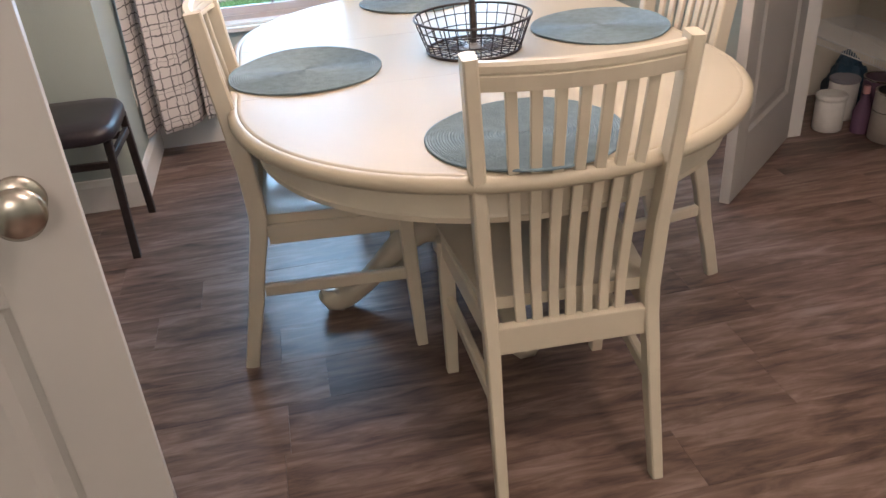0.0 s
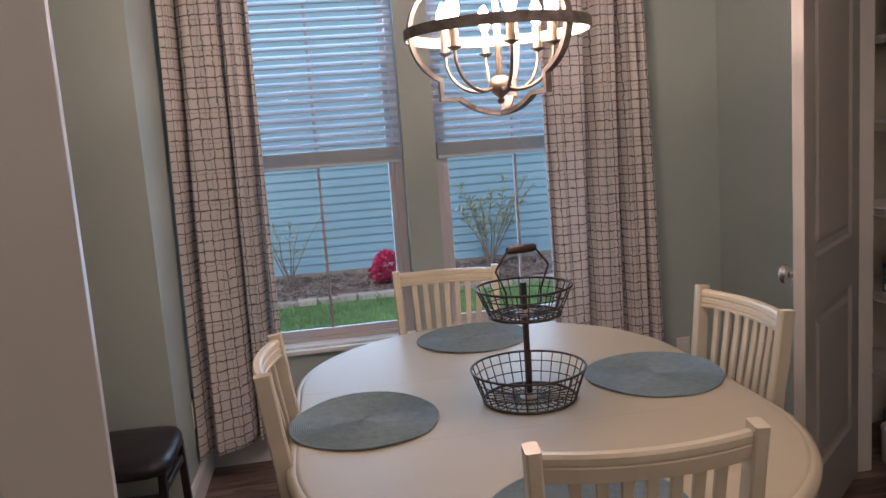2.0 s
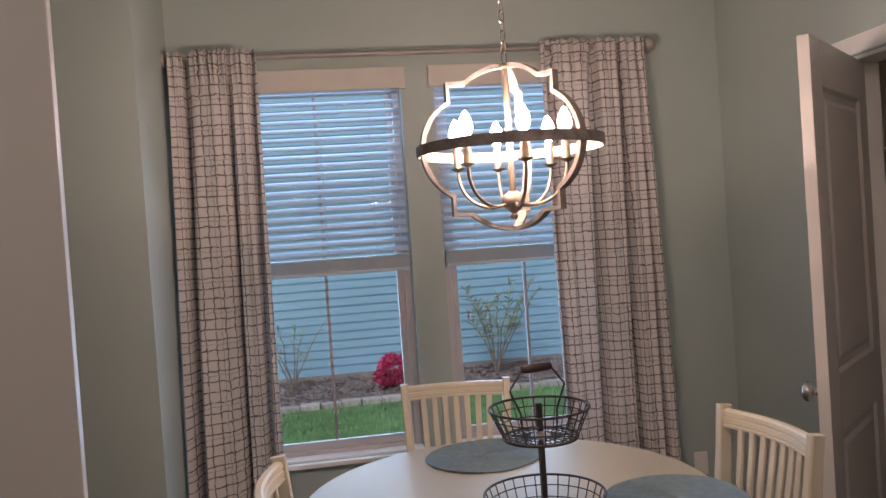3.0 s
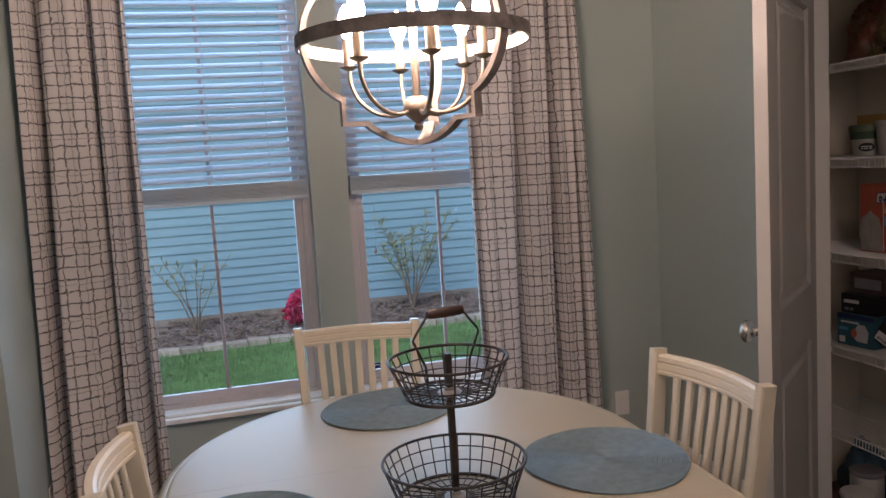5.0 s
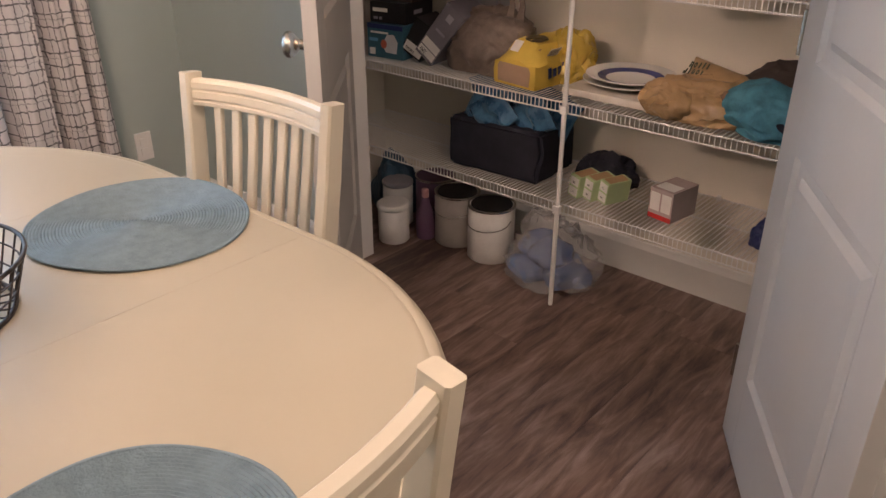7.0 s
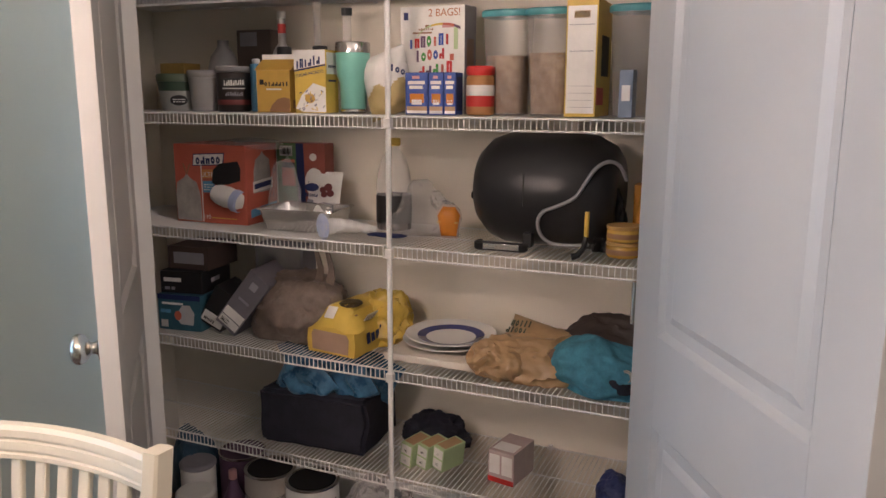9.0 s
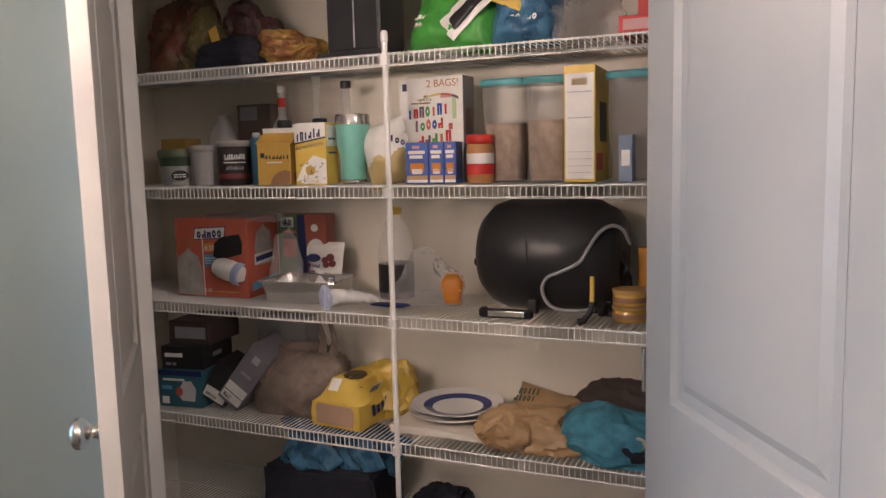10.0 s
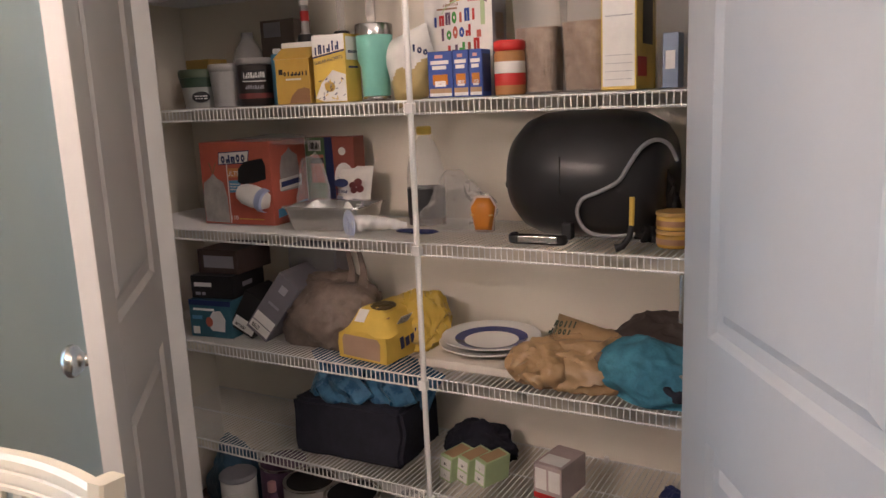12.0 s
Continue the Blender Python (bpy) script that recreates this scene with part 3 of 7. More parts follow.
for x in (-0.29, 1.76):
    bm = box(x - 0.008, x + 0.008, 0.0, 0.09, -0.012, -0.004, 0.001)
    put_box(bm, x - 0.016, x + 0.016, 0.09, 0.0985, -0.04, 0.03, 0.002)
    part("bracket", bm, M_ROD, rod)


# spring door stop on the baseboard behind the entry door
ds = thing("door_stop", pose(-0.66, YF - 0.0145, 0.095, 90, 0, 0), "small white spring door stop on the baseboard", "door stop")
part("base", lathe([(0, 0), (0.014, 0), (0.014, 0.004), (0.006, 0.008), (0, 0.008)], 16), M_PLATE, ds, smooth=True)
part("spring", lathe([(0.0055 + 0.0015 * (k % 2), 0.008 + k * 0.0024) for k in range(20)], 12), M_PLATE, ds)
part("tip", lathe([(0, 0.054), (0.009, 0.054), (0.010, 0.060), (0.009, 0.072), (0, 0.074)], 14), M_PLATE, ds, "white rubber tip", smooth=True)


# wall outlets
def outlet(m):
    o = thing("wall_outlet", m, "white duplex outlet plate on the wall", "outlet", group="wall outlets")
    part("plate", box(-0.035, 0.035, -0.006, -0.001, -0.057, 0.057, 0.002), M_PLATE, o)
    for z in (-0.02, 0.02):
        part("socket", box(-0.016, 0.016, -0.0085, -0.006, z - 0.014, z + 0.014, 0.002), M_PLATE, o)


outlet(pose(2.01, YW, 0.305))
outlet(pose(XL, 3.62, 0.36, 0, 0, 90))


# ---------------------------------------------------------------- dining table
TX, TY, TZ = 0.748, 2.300, 0.737
TR, TS = 0.614, 0.266            # end radius, half the straight part


def oval(r, s, n=36, ox=0.0, oy=0.0):
    p = [(r * math.cos(a), s + r * math.sin(a)) for a in (math.pi * i / n for i in range(n + 1))]
    return p + [(-x, -y) for x, y in p]


def oval_rings(profile, s, n=36):
    """Rings of (radius, z) round the oval, closed at both ends."""
    bm = bmesh.new()
    rings = [[bm.verts.new((x, y, z)) for x, y in oval(r, s, n)] for r, z in profile]
    for a, b in zip(rings, rings[1:]):
        k = len(a)
        for i in range(k):
            bm.faces.new((a[i], a[(i + 1) % k], b[(i + 1) % k], b[i]))
    return bm, rings


table = thing("dining_table", pose(TX, TY, 0), "cream painted oval pedestal dining table with a beaded edge", "table")
bm, rg = oval_rings([(TR - 0.012, -0.032), (TR - 0.004, -0.030), (TR, -0.022), (TR - 0.001, -0.012), (TR - 0.010, -0.004), (TR - 0.020, -0.0012), (TR - 0.024, -0.0028),
                     (TR - 0.028, -0.0005), (TR - 0.034, 0.0)], TS)
bm.faces.new(rg[-1])
bm.faces.new(list(reversed(rg[0])))
bmesh.ops.recalc_face_normals(bm, faces=bm.faces)
for v in bm.verts:
    v.co.z += TZ
part("tabletop", bm, M_TABLE, table, smooth=True, angle=50)
for y in (-0.228, 0.228):
    part("leaf_joint", box(-TR + 0.036, TR - 0.036, y - 0.0005, y + 0.0005, TZ - 0.002, TZ + 0.0002), M_GROOVE, table, "thin joint line of the table leaf")
bm, rg = oval_rings([(TR - 0.055, TZ - 0.0325), (TR - 0.055, TZ - 0.095), (TR - 0.051, TZ - 0.100), (TR - 0.052, TZ - 0.112), (TR - 0.075, TZ - 0.112), (TR - 0.075, TZ - 0.0325)], TS)
bmesh.ops.recalc_face_normals(bm, faces=bm.faces)
part("apron", bm, M_CREAM, table, smooth=True)
part("pedestal", lathe([(0, 0.11), (0.10, 0.11), (0.115, 0.13), (0.115, 0.20), (0.095, 0.235), (0.10, 0.26), (0.125, 0.33), (0.13, 0.40), (0.105, 0.48), (0.085, 0.53),
                        (0.095, 0.55), (0.105, 0.56), (0.105, 0.60), (0.14, 0.62), (0.14, TZ - 0.05)], 32), M_CREAM, table, smooth=True)
part("underframe", box(-0.28, 0.28, -0.62, 0.62, TZ - 0.075, TZ - 0.034), M_CREAM, table)
leg_path = [(0.08, 0, 0.200), (0.12, 0, 0.214), (0.155, 0, 0.212), (0.20, 0, 0.190), (0.24, 0, 0.158), (0.28, 0, 0.120), (0.32, 0, 0.084), (0.355, 0, 0.060), (0.390, 0, 0.047),
            (0.418, 0, 0.044), (0.440, 0, 0.050), (0.452, 0, 0.064), (0.452, 0, 0.078)]
leg_size = [1.5, 1.42, 1.32, 1.18, 1.08, 1.0, 0.96, 1.0, 1.2, 1.42, 1.38, 1.1, 0.7]
for k in range(4):
    leg = part("leg", sweep(leg_path, rect(0.058, 0.060, 0.014), scale=leg_size), M_CREAM, table, smooth=True, angle=50)
    leg.matrix_basis = pose(0, 0, 0, 0, 0, 90 * k + 5)


# ---------------------------------------------------------------- dining chairs
def dining_chair(m):
    c = thing("dining_chair", m, "cream painted wooden dining chair with a slatted back", "chair", group="chairs round the table")

    def post_y(z):
        pts = [(0, -0.262), (0.22, -0.212), (0.44, -0.168), (0.56, -0.171), (0.70, -0.188), (0.84, -0.205), (0.962, -0.218)]
        for (a, b), (d, e) in zip(pts, pts[1:]):
            if z <= d:
                k = (z - a) / (d - a)
                k = k * k * (3 - 2 * k) * 0.4 + k * 0.6
                return b + (e - b) * k
        return pts[-1][1]

    zs = [0.0, 0.1, 0.2, 0.3, 0.38, 0.44, 0.50, 0.58, 0.66, 0.74, 0.82, 0.89, 0.957]
    for s in (-1, 1):
        xs = lambda z: s * (0.172 - 0.016 * min(z, 0.4) + 0.046 * max(0.0, z - 0.4))
        part("back_leg", sweep([(xs(z), post_y(z), z) for z in zs], rect(0.028, 0.042, 0.004), up=Vector((0, 1, 0)), scale=[0.86, 0.90, 0.95, 1, 1.08, 1.1, 1.08, 1.05, 1.02, 1.0, 0.98, 0.96, 0.94]), M_CREAM, c, smooth=True, angle=35)
        part("front_leg", sweep([(s * 0.198, 0.210, 0.0), (s * 0.197, 0.203, 0.2), (s * 0.196, 0.196, 0.405)], rect(0.040, 0.040, 0.004), up=Vector((0, 1, 0)), scale=[0.75, 0.9, 1.0]), M_CREAM, c, smooth=True, angle=35)
        part("side_rail", sweep([(s * 0.170, -0.150, 0.395), (s * 0.196, 0.178, 0.395)], rect(0.022, 0.055, 0.003)), M_CREAM, c)
        part("side_stretcher", sweep([(s * 0.169, -0.186, 0.232), (s * 0.193, 0.192, 0.232)], rect(0.020, 0.034, 0.004)), M_CREAM, c)
    part("front_rail", box(-0.178, 0.178, 0.186, 0.206, 0.368, 0.420, 0.003), M_CREAM, c)
    part("back_rail", box(-0.154, 0.154, -0.194, -0.170, 0.335, 0.400, 0.004), M_CREAM, c)
    # saddled seat
    bm = bmesh.new()
    nx, ny = 14, 12
    top = []
    for j in range(ny + 1):
        v = j / ny
        y = -0.156 + v * 0.400
        half = 0.174 + 0.046 * v
        row = []
        for i in range(nx + 1):
            u = i / nx * 2 - 1
            yy = y + 0.018 * (1 - u * u) * max(0, v - 0.6) / 0.4
            x = half * u * (1 - 0.03 * max(0, v - 0.85) / 0.15 * u * u)
            z = 0.450 - 0.011 * math.exp(-((abs(u) - 0.42) / 0.30) ** 2) * math.sin(math.pi * min(1, v * 1.1)) - 0.006 * max(0, v - 0.85) / 0.15
            row.append(bm.verts.new((x, yy, z)))
        top.append(row)
    for j in range(ny):
        for i in range(nx):
            bm.faces.new((top[j][i], top[j][i + 1], top[j + 1][i + 1], top[j + 1][i]))
    r = bmesh.ops.extrude_face_region(bm, geom=list(bm.faces))
    for v in (g for g in r["geom"] if isinstance(g, bmesh.types.BMVert)):
        v.co.z = 0.4225
        v.co.x *= 0.975
    bmesh.ops.recalc_face_normals(bm, faces=bm.faces)
    part("seat", bm, M_CREAM, c, smooth=True, angle=50)
    # crest rail, bowed to the back, with two grooves
    cz0, cz1 = 0.896, 0.9465
    n = 12
    bow = lambda u: -0.030 * (1 - u * u)
    prof = [(-0.010, cz0), (0.011, cz0), (0.012, cz0 + 0.007), (0.009, cz0 + 0.009), (0.009, cz0 + 0.012), (0.012, cz0 + 0.014), (0.012, cz1 - 0.024), (0.009, cz1 - 0.022), (0.009, cz1 - 0.019),
            (0.012, cz1 - 0.017), (0.012, cz1 - 0.006), (0.007, cz1), (-0.007, cz1), (-0.012, cz1 - 0.006), (-0.012, cz1 - 0.017), (-0.009, cz1 - 0.019), (-0.009, cz1 - 0.022), (-0.012, cz1 - 0.024)]
    bm = bmesh.new()
    rings = []
    for i in range(n + 1):
        u = i / n * 2 - 1
        x = u * 0.1795
        rings.append([bm.verts.new((x, post_y(z) + bow(u) + a, z)) for a, z in prof])
    k = len(prof)
    for a, b in zip(rings, rings[1:]):
        for i in range(k):
            bm.faces.new((a[i], a[(i + 1) % k], b[(i + 1) % k], b[i]))
    bm.faces.new(rings[0])
    bm.faces.new(list(reversed(rings[-1])))
    bmesh.ops.recalc_face_normals(bm, faces=bm.faces)
    part("crest_rail", bm, M_CREAM, c)
    for i in range(7):
        u = (i - 3) / 4.0
        xb, xt = u * 0.136, u * 0.166
        pts = []
        for q in range(8):
            z = 0.396 + (cz0 + 0.006 - 0.396) * q / 7
            g = q / 7
            pts.append((xb + (xt - xb) * g, post_y(z) + bow(u) * g, z))
        part("slat", sweep(pts, rect(0.021, 0.011, 0.002), up=Vector((0, 1, 0))), M_CREAM, c)
    return c


chair = dining_chair(pose(0.773, 1.648, 0, 0, 0, -3.0))
copy_thing(chair, pose(0.326, 2.215, 0, 0, 0, -91.0))
copy_thing(chair, pose(1.187, 2.245, 0, 0, 0, 95.0))
copy_thing(chair, pose(0.686, 2.990, 0, 0, 0, 172.0))


# ---------------------------------------------------------------- placemats
def placemat(x, y, r, seed, turn):
    rnd = random.Random(seed)
    bm = bmesh.new()
    nr, na = 34, 96
    a1, a2 = rnd.uniform(0, 6.28), rnd.uniform(0, 6.28)
    rings = []
    for i in range(nr * 2 + 1):
        f = i / (nr * 2)
        ring = []
        for j in range(na):
            t = 2 * math.pi * j / na
            wob = 1 + 0.026 * math.sin(2 * t + a1) + 0.012 * math.sin(3 * t + a2) + 0.006 * math.sin(7 * t + a1)
            rr = max(0.002, r * f * wob)
            z = 0.0035 + (0.0024 if i % 2 else 0.0) + 0.0035 * f ** 4 * max(0, math.sin(2 * t + a2))
            ring.append(bm.verts.new((rr * math.cos(t), rr * math.sin(t), z)))
        rings.append(ring)
    rings.append([bm.verts.new((v.co.x, v.co.y, 0.0004 + max(0, v.co.z - 0.0055))) for v in rings[-1]])
    for a, b in zip(rings, rings[1:]):
        for j in range(na):
            bm.faces.new((a[j], a[(j + 1) % na], b[(j + 1) % na], b[j]))
    bm.faces.new(rings[0])
    bmesh.ops.recalc_face_normals(bm, faces=bm.faces)
    mt = thing("placemat", pose(x, y, TZ + 0.0002, 0, 0, turn), "round blue braided placemat on the table", "placemat", group="placemats")
    part("braid", bm, M_MAT, mt)
    edge_path = []
    for j in range(na):
        t = 2 * math.pi * j / na
        rr = r * (1 + 0.026 * math.sin(2 * t + a1) + 0.012 * math.sin(3 * t + a2) + 0.006 * math.sin(7 * t + a1)) + 0.002
        edge_path.append((rr * math.cos(t), rr * math.sin(t), 0.0032 + 0.0035 * max(0, math.sin(2 * t + a2))))
    part("edge_braid", sweep(edge_path, disc(0.0030, 8), closed=True), M_MAT, mt, smooth=True)
    return mt


placemat(0.722, 1.622, 0.190, 1, 0)
placemat(0.332, 2.258, 0.197, 2, 40)
placemat(1.172, 2.342, 0.195, 3, 80)
placemat(0.760, 2.952, 0.192, 4, 20)


# ---------------------------------------------------------------- two-tier wire basket
def tiered_basket(m):
    b = thing("tiered_basket", m, "two-tier dark wire basket stand with a wooden handle", "basket")
    ring = lambda r, z, n=40: [(r * math.cos(2 * math.pi * i / n), r * math.sin(2 * math.pi * i / n), z) for i in range(n)]

    def bowl(name, z0, r0, r1, h, spokes):
        w = disc(0.0016, 6)
        bm = bmesh.new()
        sweep(ring(r0, z0 + 0.003), disc(0.004, 8), closed=True, bm=bm)
        sweep(ring(r1, z0 + h), disc(0.0034, 8), closed=True, bm=bm)
        for f in (0.36, 0.70):
            sweep(ring(r0 + (r1 - r0) * f, z0 + 0.003 + (h - 0.003) * f), w, closed=True, bm=bm)
        for f in (0.22, 0.5, 0.78):
            sweep(ring(r0 * f, z0 + 0.003, 28), w, closed=True, bm=bm)
        body = part(name, bm, M_WIRE, b, smooth=True, angle=60)
        first = None
        for i in range(spokes):
            if first is None:
                first = part("wire", sweep([(0.016, 0, z0 + 0.0045), (r0 - 0.004, 0, z0 + 0.0045), (r0 + 0.002, 0, z0 + 0.008), (r1, 0, z0 + h)], w), M_WIRE, body)
            else:
                same_mesh("wire", first, body, pose(0, 0, 0, 0, 0, 360 * i / spokes))
        part("hub", lathe([(0, 0), (0.026, 0), (0.026, 0.006), (0.012, 0.010), (0.010, 0.016), (0, 0.016)], 20, m=pose(0, 0, z0 + 0.001)), M_ROD, body, smooth=True)

    bowl("lower_bowl", 0.0, 0.125, 0.155, 0.088, 30)
    bowl("upper_bowl", 0.232, 0.095, 0.128, 0.078, 26)
    part("post", sweep([(0, 0, 0.004), (0, 0, 0.322)], rect(0.014, 0.014, 0.002), up=Vector((0, 1, 0))), M_WIRE, b)
    s = [(-0.050, 0, 0.262), (-0.052, 0, 0.30), (-0.078, 0, 0.36), (-0.074, 0, 0.368), (-0.045, 0, 0.405), (-0.040, 0, 0.412), (0.040, 0, 0.412), (0.045, 0, 0.405), (0.074, 0, 0.368), (0.078, 0, 0.36), (0.052, 0, 0.30), (0.050, 0, 0.262)]
    part("handle", sweep(s, disc(0.0028, 8), up=Vector((0, 1, 0))), M_WIRE, b, smooth=True)
    part("grip", lathe([(0, -0.042), (0.008, -0.042), (0.011, -0.036), (0.012, 0), (0.011, 0.036), (0.008, 0.042), (0, 0.042)], 16, m=pose(0, 0, 0.412, 0, 90, 0)), M_DARKWOOD, b, "dark wooden grip", smooth=True)
    return b


tiered_basket(pose(0.783, 2.268, TZ + 0.001, 0, 0, 12))


# ---------------------------------------------------------------- chandelier
def chandelier(x, y, zc):
    c = thing("chandelier", pose(x, y, zc), "round cage chandelier with six lit candle bulbs on a chain", "chandelier")
    R, Hh = 0.232, 0.213
    # half of a quatrefoil in the x-z plane, from the top to the bottom
    out = []

    def arc(cx, cz, r, a0, a1, n=10):
        for i in range(n + 1):
            a = radians(a0 + (a1 - a0) * i / n)
            out.append((cx + r * math.cos(a), cz + r * math.sin(a)))
    arc(0, 0.043, 0.170, 90, 48.3, 8)
    out.append((0.161, 0.168))
    arc(0.099, 0, 0.135, 62.7, -62.7, 14)
    out.append((0.161, -0.168))
    arc(0, -0.043, 0.170, -48.3, -90, 8)

    def half_band(turn, w=0.023):
        bm = bmesh.new()
        rings = []
        for k, (x_, z_) in enumerate(out):
            f = 1 - 0.011 / math.hypot(x_, z_)
            rings.append([bm.verts.new(p) for p in ((x_, -w / 2, z_), (x_, w / 2, z_), (x_ * f, w / 2, z_ * f), (x_ * f, -w / 2, z_ * f))])
        for r0, r1 in zip(rings, rings[1:]):
            for i in range(4):
                f = bm.faces.new((r0[i], r0[(i + 1) % 4], r1[(i + 1) % 4], r1[i]))
        bm.faces.new(rings[0])
        bm.faces.new(list(reversed(rings[-1])))
        bmesh.ops.recalc_face_normals(bm, faces=bm.faces)
        part("cage_band", bm, M_BAND, c).matrix_basis = pose(0, 0, 0, 0, 0, turn)
    for turn in (64, 184, 304):
        half_band(turn)
    bm = bmesh.new()
    n = 56
    sec = [(0.234, -0.013, 0), (0.240, -0.013, 0), (0.240, 0.013, 0), (0.234, 0.013, 1)]
    rings = [[bm.verts.new((r * math.cos(2 * math.pi * i / n), r * math.sin(2 * math.pi * i / n), z)) for r, z, _ in sec] for i in range(n)]
    for i in range(n):
        a, b = rings[i], rings[(i + 1) % n]
        for k in range(4):
            f = bm.faces.new((a[k], b[k], b[(k + 1) % 4], a[(k + 1) % 4]))
            f.material_index = 1 if k == 3 else 0
    bmesh.ops.recalc_face_normals(bm, faces=bm.faces)
    part("ring", bm, (M_BAND, M_BANDIN), c, "grey wood ring with a pale inside")
    part("stem", lathe([(0, -0.14), (0.007, -0.14), (0.0085, -0.12), (0.0085, 0.200), (0.022, 0.203), (0.022, 0.207), (0.006, 0.214), (0, 0.214)], 16), M_GOLD, c, smooth=True)
    part("bobbin", lathe([(0, -0.185), (0.008, -0.182), (0.010, -0.174), (0.006, -0.168), (0.012, -0.163), (0.026, -0.152), (0.031, -0.138), (0.026, -0.122), (0.012, -0.112), (0, -0.112)], 20), M_GOLD, c, smooth=True)
    bulb = glow("candle_bulb", (1.0, 0.78, 0.60), 480.0)
    for i in range(6):
        a = -30 + 60 * i
        m = pose(0, 0, 0, 0, 0, a)
        rr = 0.145
        arm = part("arm", sweep(eased([(0.015, 0, -0.140), (0.050, 0, -0.150), (0.090, 0, -0.142), (0.124, 0, -0.116), (0.142, 0, -0.080), (rr, 0, -0.048)], 4), disc(0.0046, 10)), M_GOLD, c, smooth=True)
        arm.matrix_basis = m
        part("drip_cup", lathe([(0, -0.050), (0.006, -0.050), (0.017, -0.044), (0.020, -0.041), (0.011, -0.040), (0, -0.040)], 16, m=pose(rr, 0, 0)), M_GOLD, arm, smooth=True)
        part("candle_sleeve", lathe([(0.0105, -0.040), (0.0105, 0.018), (0.0, 0.018)], 16, m=pose(rr, 0, 0)), M_GOLD, arm, smooth=True)
        part("bulb", lathe([(0.006, 0.018), (0.009, 0.024), (0.0165, 0.040), (0.0175, 0.050), (0.014, 0.066), (0.006, 0.082), (0.0, 0.088)], 16, m=pose(rr, 0, 0)), bulb, arm, "lit clear candle bulb", smooth=True)
    # chain up to the ceiling rose
    z = 0.214
    link = None
    k = 0
    top = HC - zc - 0.03
    while z < top - 0.02:
        m = pose(0, 0, z + 0.016, 0, 0, 90 * (k % 2) + 20)
        if link is None:
            pts = [(0.0075 * math.cos(t), 0, 0.011 * (1 if math.sin(t) > 0 else -1) * 0.6 + 0.0095 * math.sin(t)) for t in (2 * math.pi * i / 16 for i in range(16))]
            link = part("chain_link", sweep(pts, disc(0.0017, 6), closed=True, up=Vector((0, 1, 0))), M_NICKEL, c)
            link.matrix_basis = m
        else:
            same_mesh("chain_link", link, c, m)
        z += 0.0262
        k += 1
    part("ceiling_rose", lathe([(0, top - 0.012), (0.02, top - 0.010), (0.055, top + 0.012), (0.06, top + 0.029), (0, top + 0.029)], 24), M_NICKEL, c, smooth=True)
    return c


chandelier(LAMP[0], LAMP[1], 1.716)


# ---------------------------------------------------------------- folding stool
def stool(m):
    s = thing("folding_stool", m, "dark folding stool with a padded black vinyl seat", "stool")
    bm = bmesh.new()
    rings = []
    for k, z in ((0.93, 0.4245), (0.985, 0.428), (1.0, 0.440), (0.995, 0.455), (0.95, 0.470), (0.86, 0.477), (0.55, 0.481), (0.02, 0.482)):
        ring = []
        for i in range(40):
            t = 2 * math.pi * i / 40
            cx, cy = math.copysign(abs(math.cos(t)) ** 0.42, math.cos(t)), math.copysign(abs(math.sin(t)) ** 0.42, math.sin(t))
            ring.append(bm.verts.new((0.182 * k * cx * (1 - 0.05 * cy), 0.202 * k * cy, z)))
        rings.append(ring)
    for a, b in zip(rings, rings[1:]):
        for i in range(40):
            bm.faces.new((a[i], a[(i + 1) % 40], b[(i + 1) % 40], b[i]))
    bm.faces.new(rings[0])
    bm.faces.new(rings[-1])
    bmesh.ops.recalc_face_normals(bm, faces=bm.faces)
    part("seat", bm, M_LEATHER, s, "padded black vinyl seat", smooth=True, angle=60)
    for x in (-0.155, 0.155):
        for y in (-0.15, 0.15):
            part("leg", sweep([(x, y * 1.24, 0), (x, y * 0.92, 0.424)], rect(0.026, 0.026, 0.003), up=Vector((0, 1, 0))), M_STOOLLEG, s)
        part("side_bar", sweep([(x, -0.135, 0.36), (x, 0.135, 0.36)], rect(0.018, 0.026, 0.002)), M_STOOLLEG, s)
    for y in (-0.148, 0.148):
        part("cross_bar", sweep([(-0.142, y, 0.34), (0.142, y, 0.34)], rect(0.018, 0.024, 0.002)), M_STOOLLEG, s)


stool(pose(-0.485, 3.005, 0, 0, 0, -2))


# ---------------------------------------------------------------- pantry shelving
SX0, SX1, SYA, SYB = 2.495, 2.862, 1.12, 3.39
SHELF = (1.731, 1.390, 1.042, 0.690, 0.367)
for z in SHELF:
    sh = thing("wire_shelf", pose(0, 0, z), "white coated wire pantry shelf on the back wall", "shelf", group="pantry shelves")
    w = 0.0015
    for x, dz in ((SX0, -0.0045), (SX0, -0.034), (2.68, -0.0056), (SX1, -0.0045)):
        part("rail", sweep([(x, SYA, dz), (x, SYB, dz)], disc(0.0028, 8)), M_SHELF, sh)
    first = None
    n = int((SYB - SYA) / 0.0146)
    for i in range(n):
        y = SYA + 0.012 + i * 0.0146
        if first is None:
            first = part("wire", sweep([(SX1, 0, -0.002), (SX0 - 0.002, 0, -0.002), (SX0 - 0.0032, 0, -0.005), (SX0 - 0.0032, 0, -0.0355)], disc(w, 6), up=Vector((0, 1, 0))), M_SHELF, sh)
            first.matrix_basis = pose(0, y, 0)
        else:
            same_mesh("wire", first, sh, pose(0, y, 0))
    for y in (1.35, 1.9, 2.5, 3.0):
        part("wall_clip", box(SX1 - 0.004, PB - 0.001, y - 0.006, y + 0.006, -0.012, 0.006, 0.001), M_SHELF, sh)
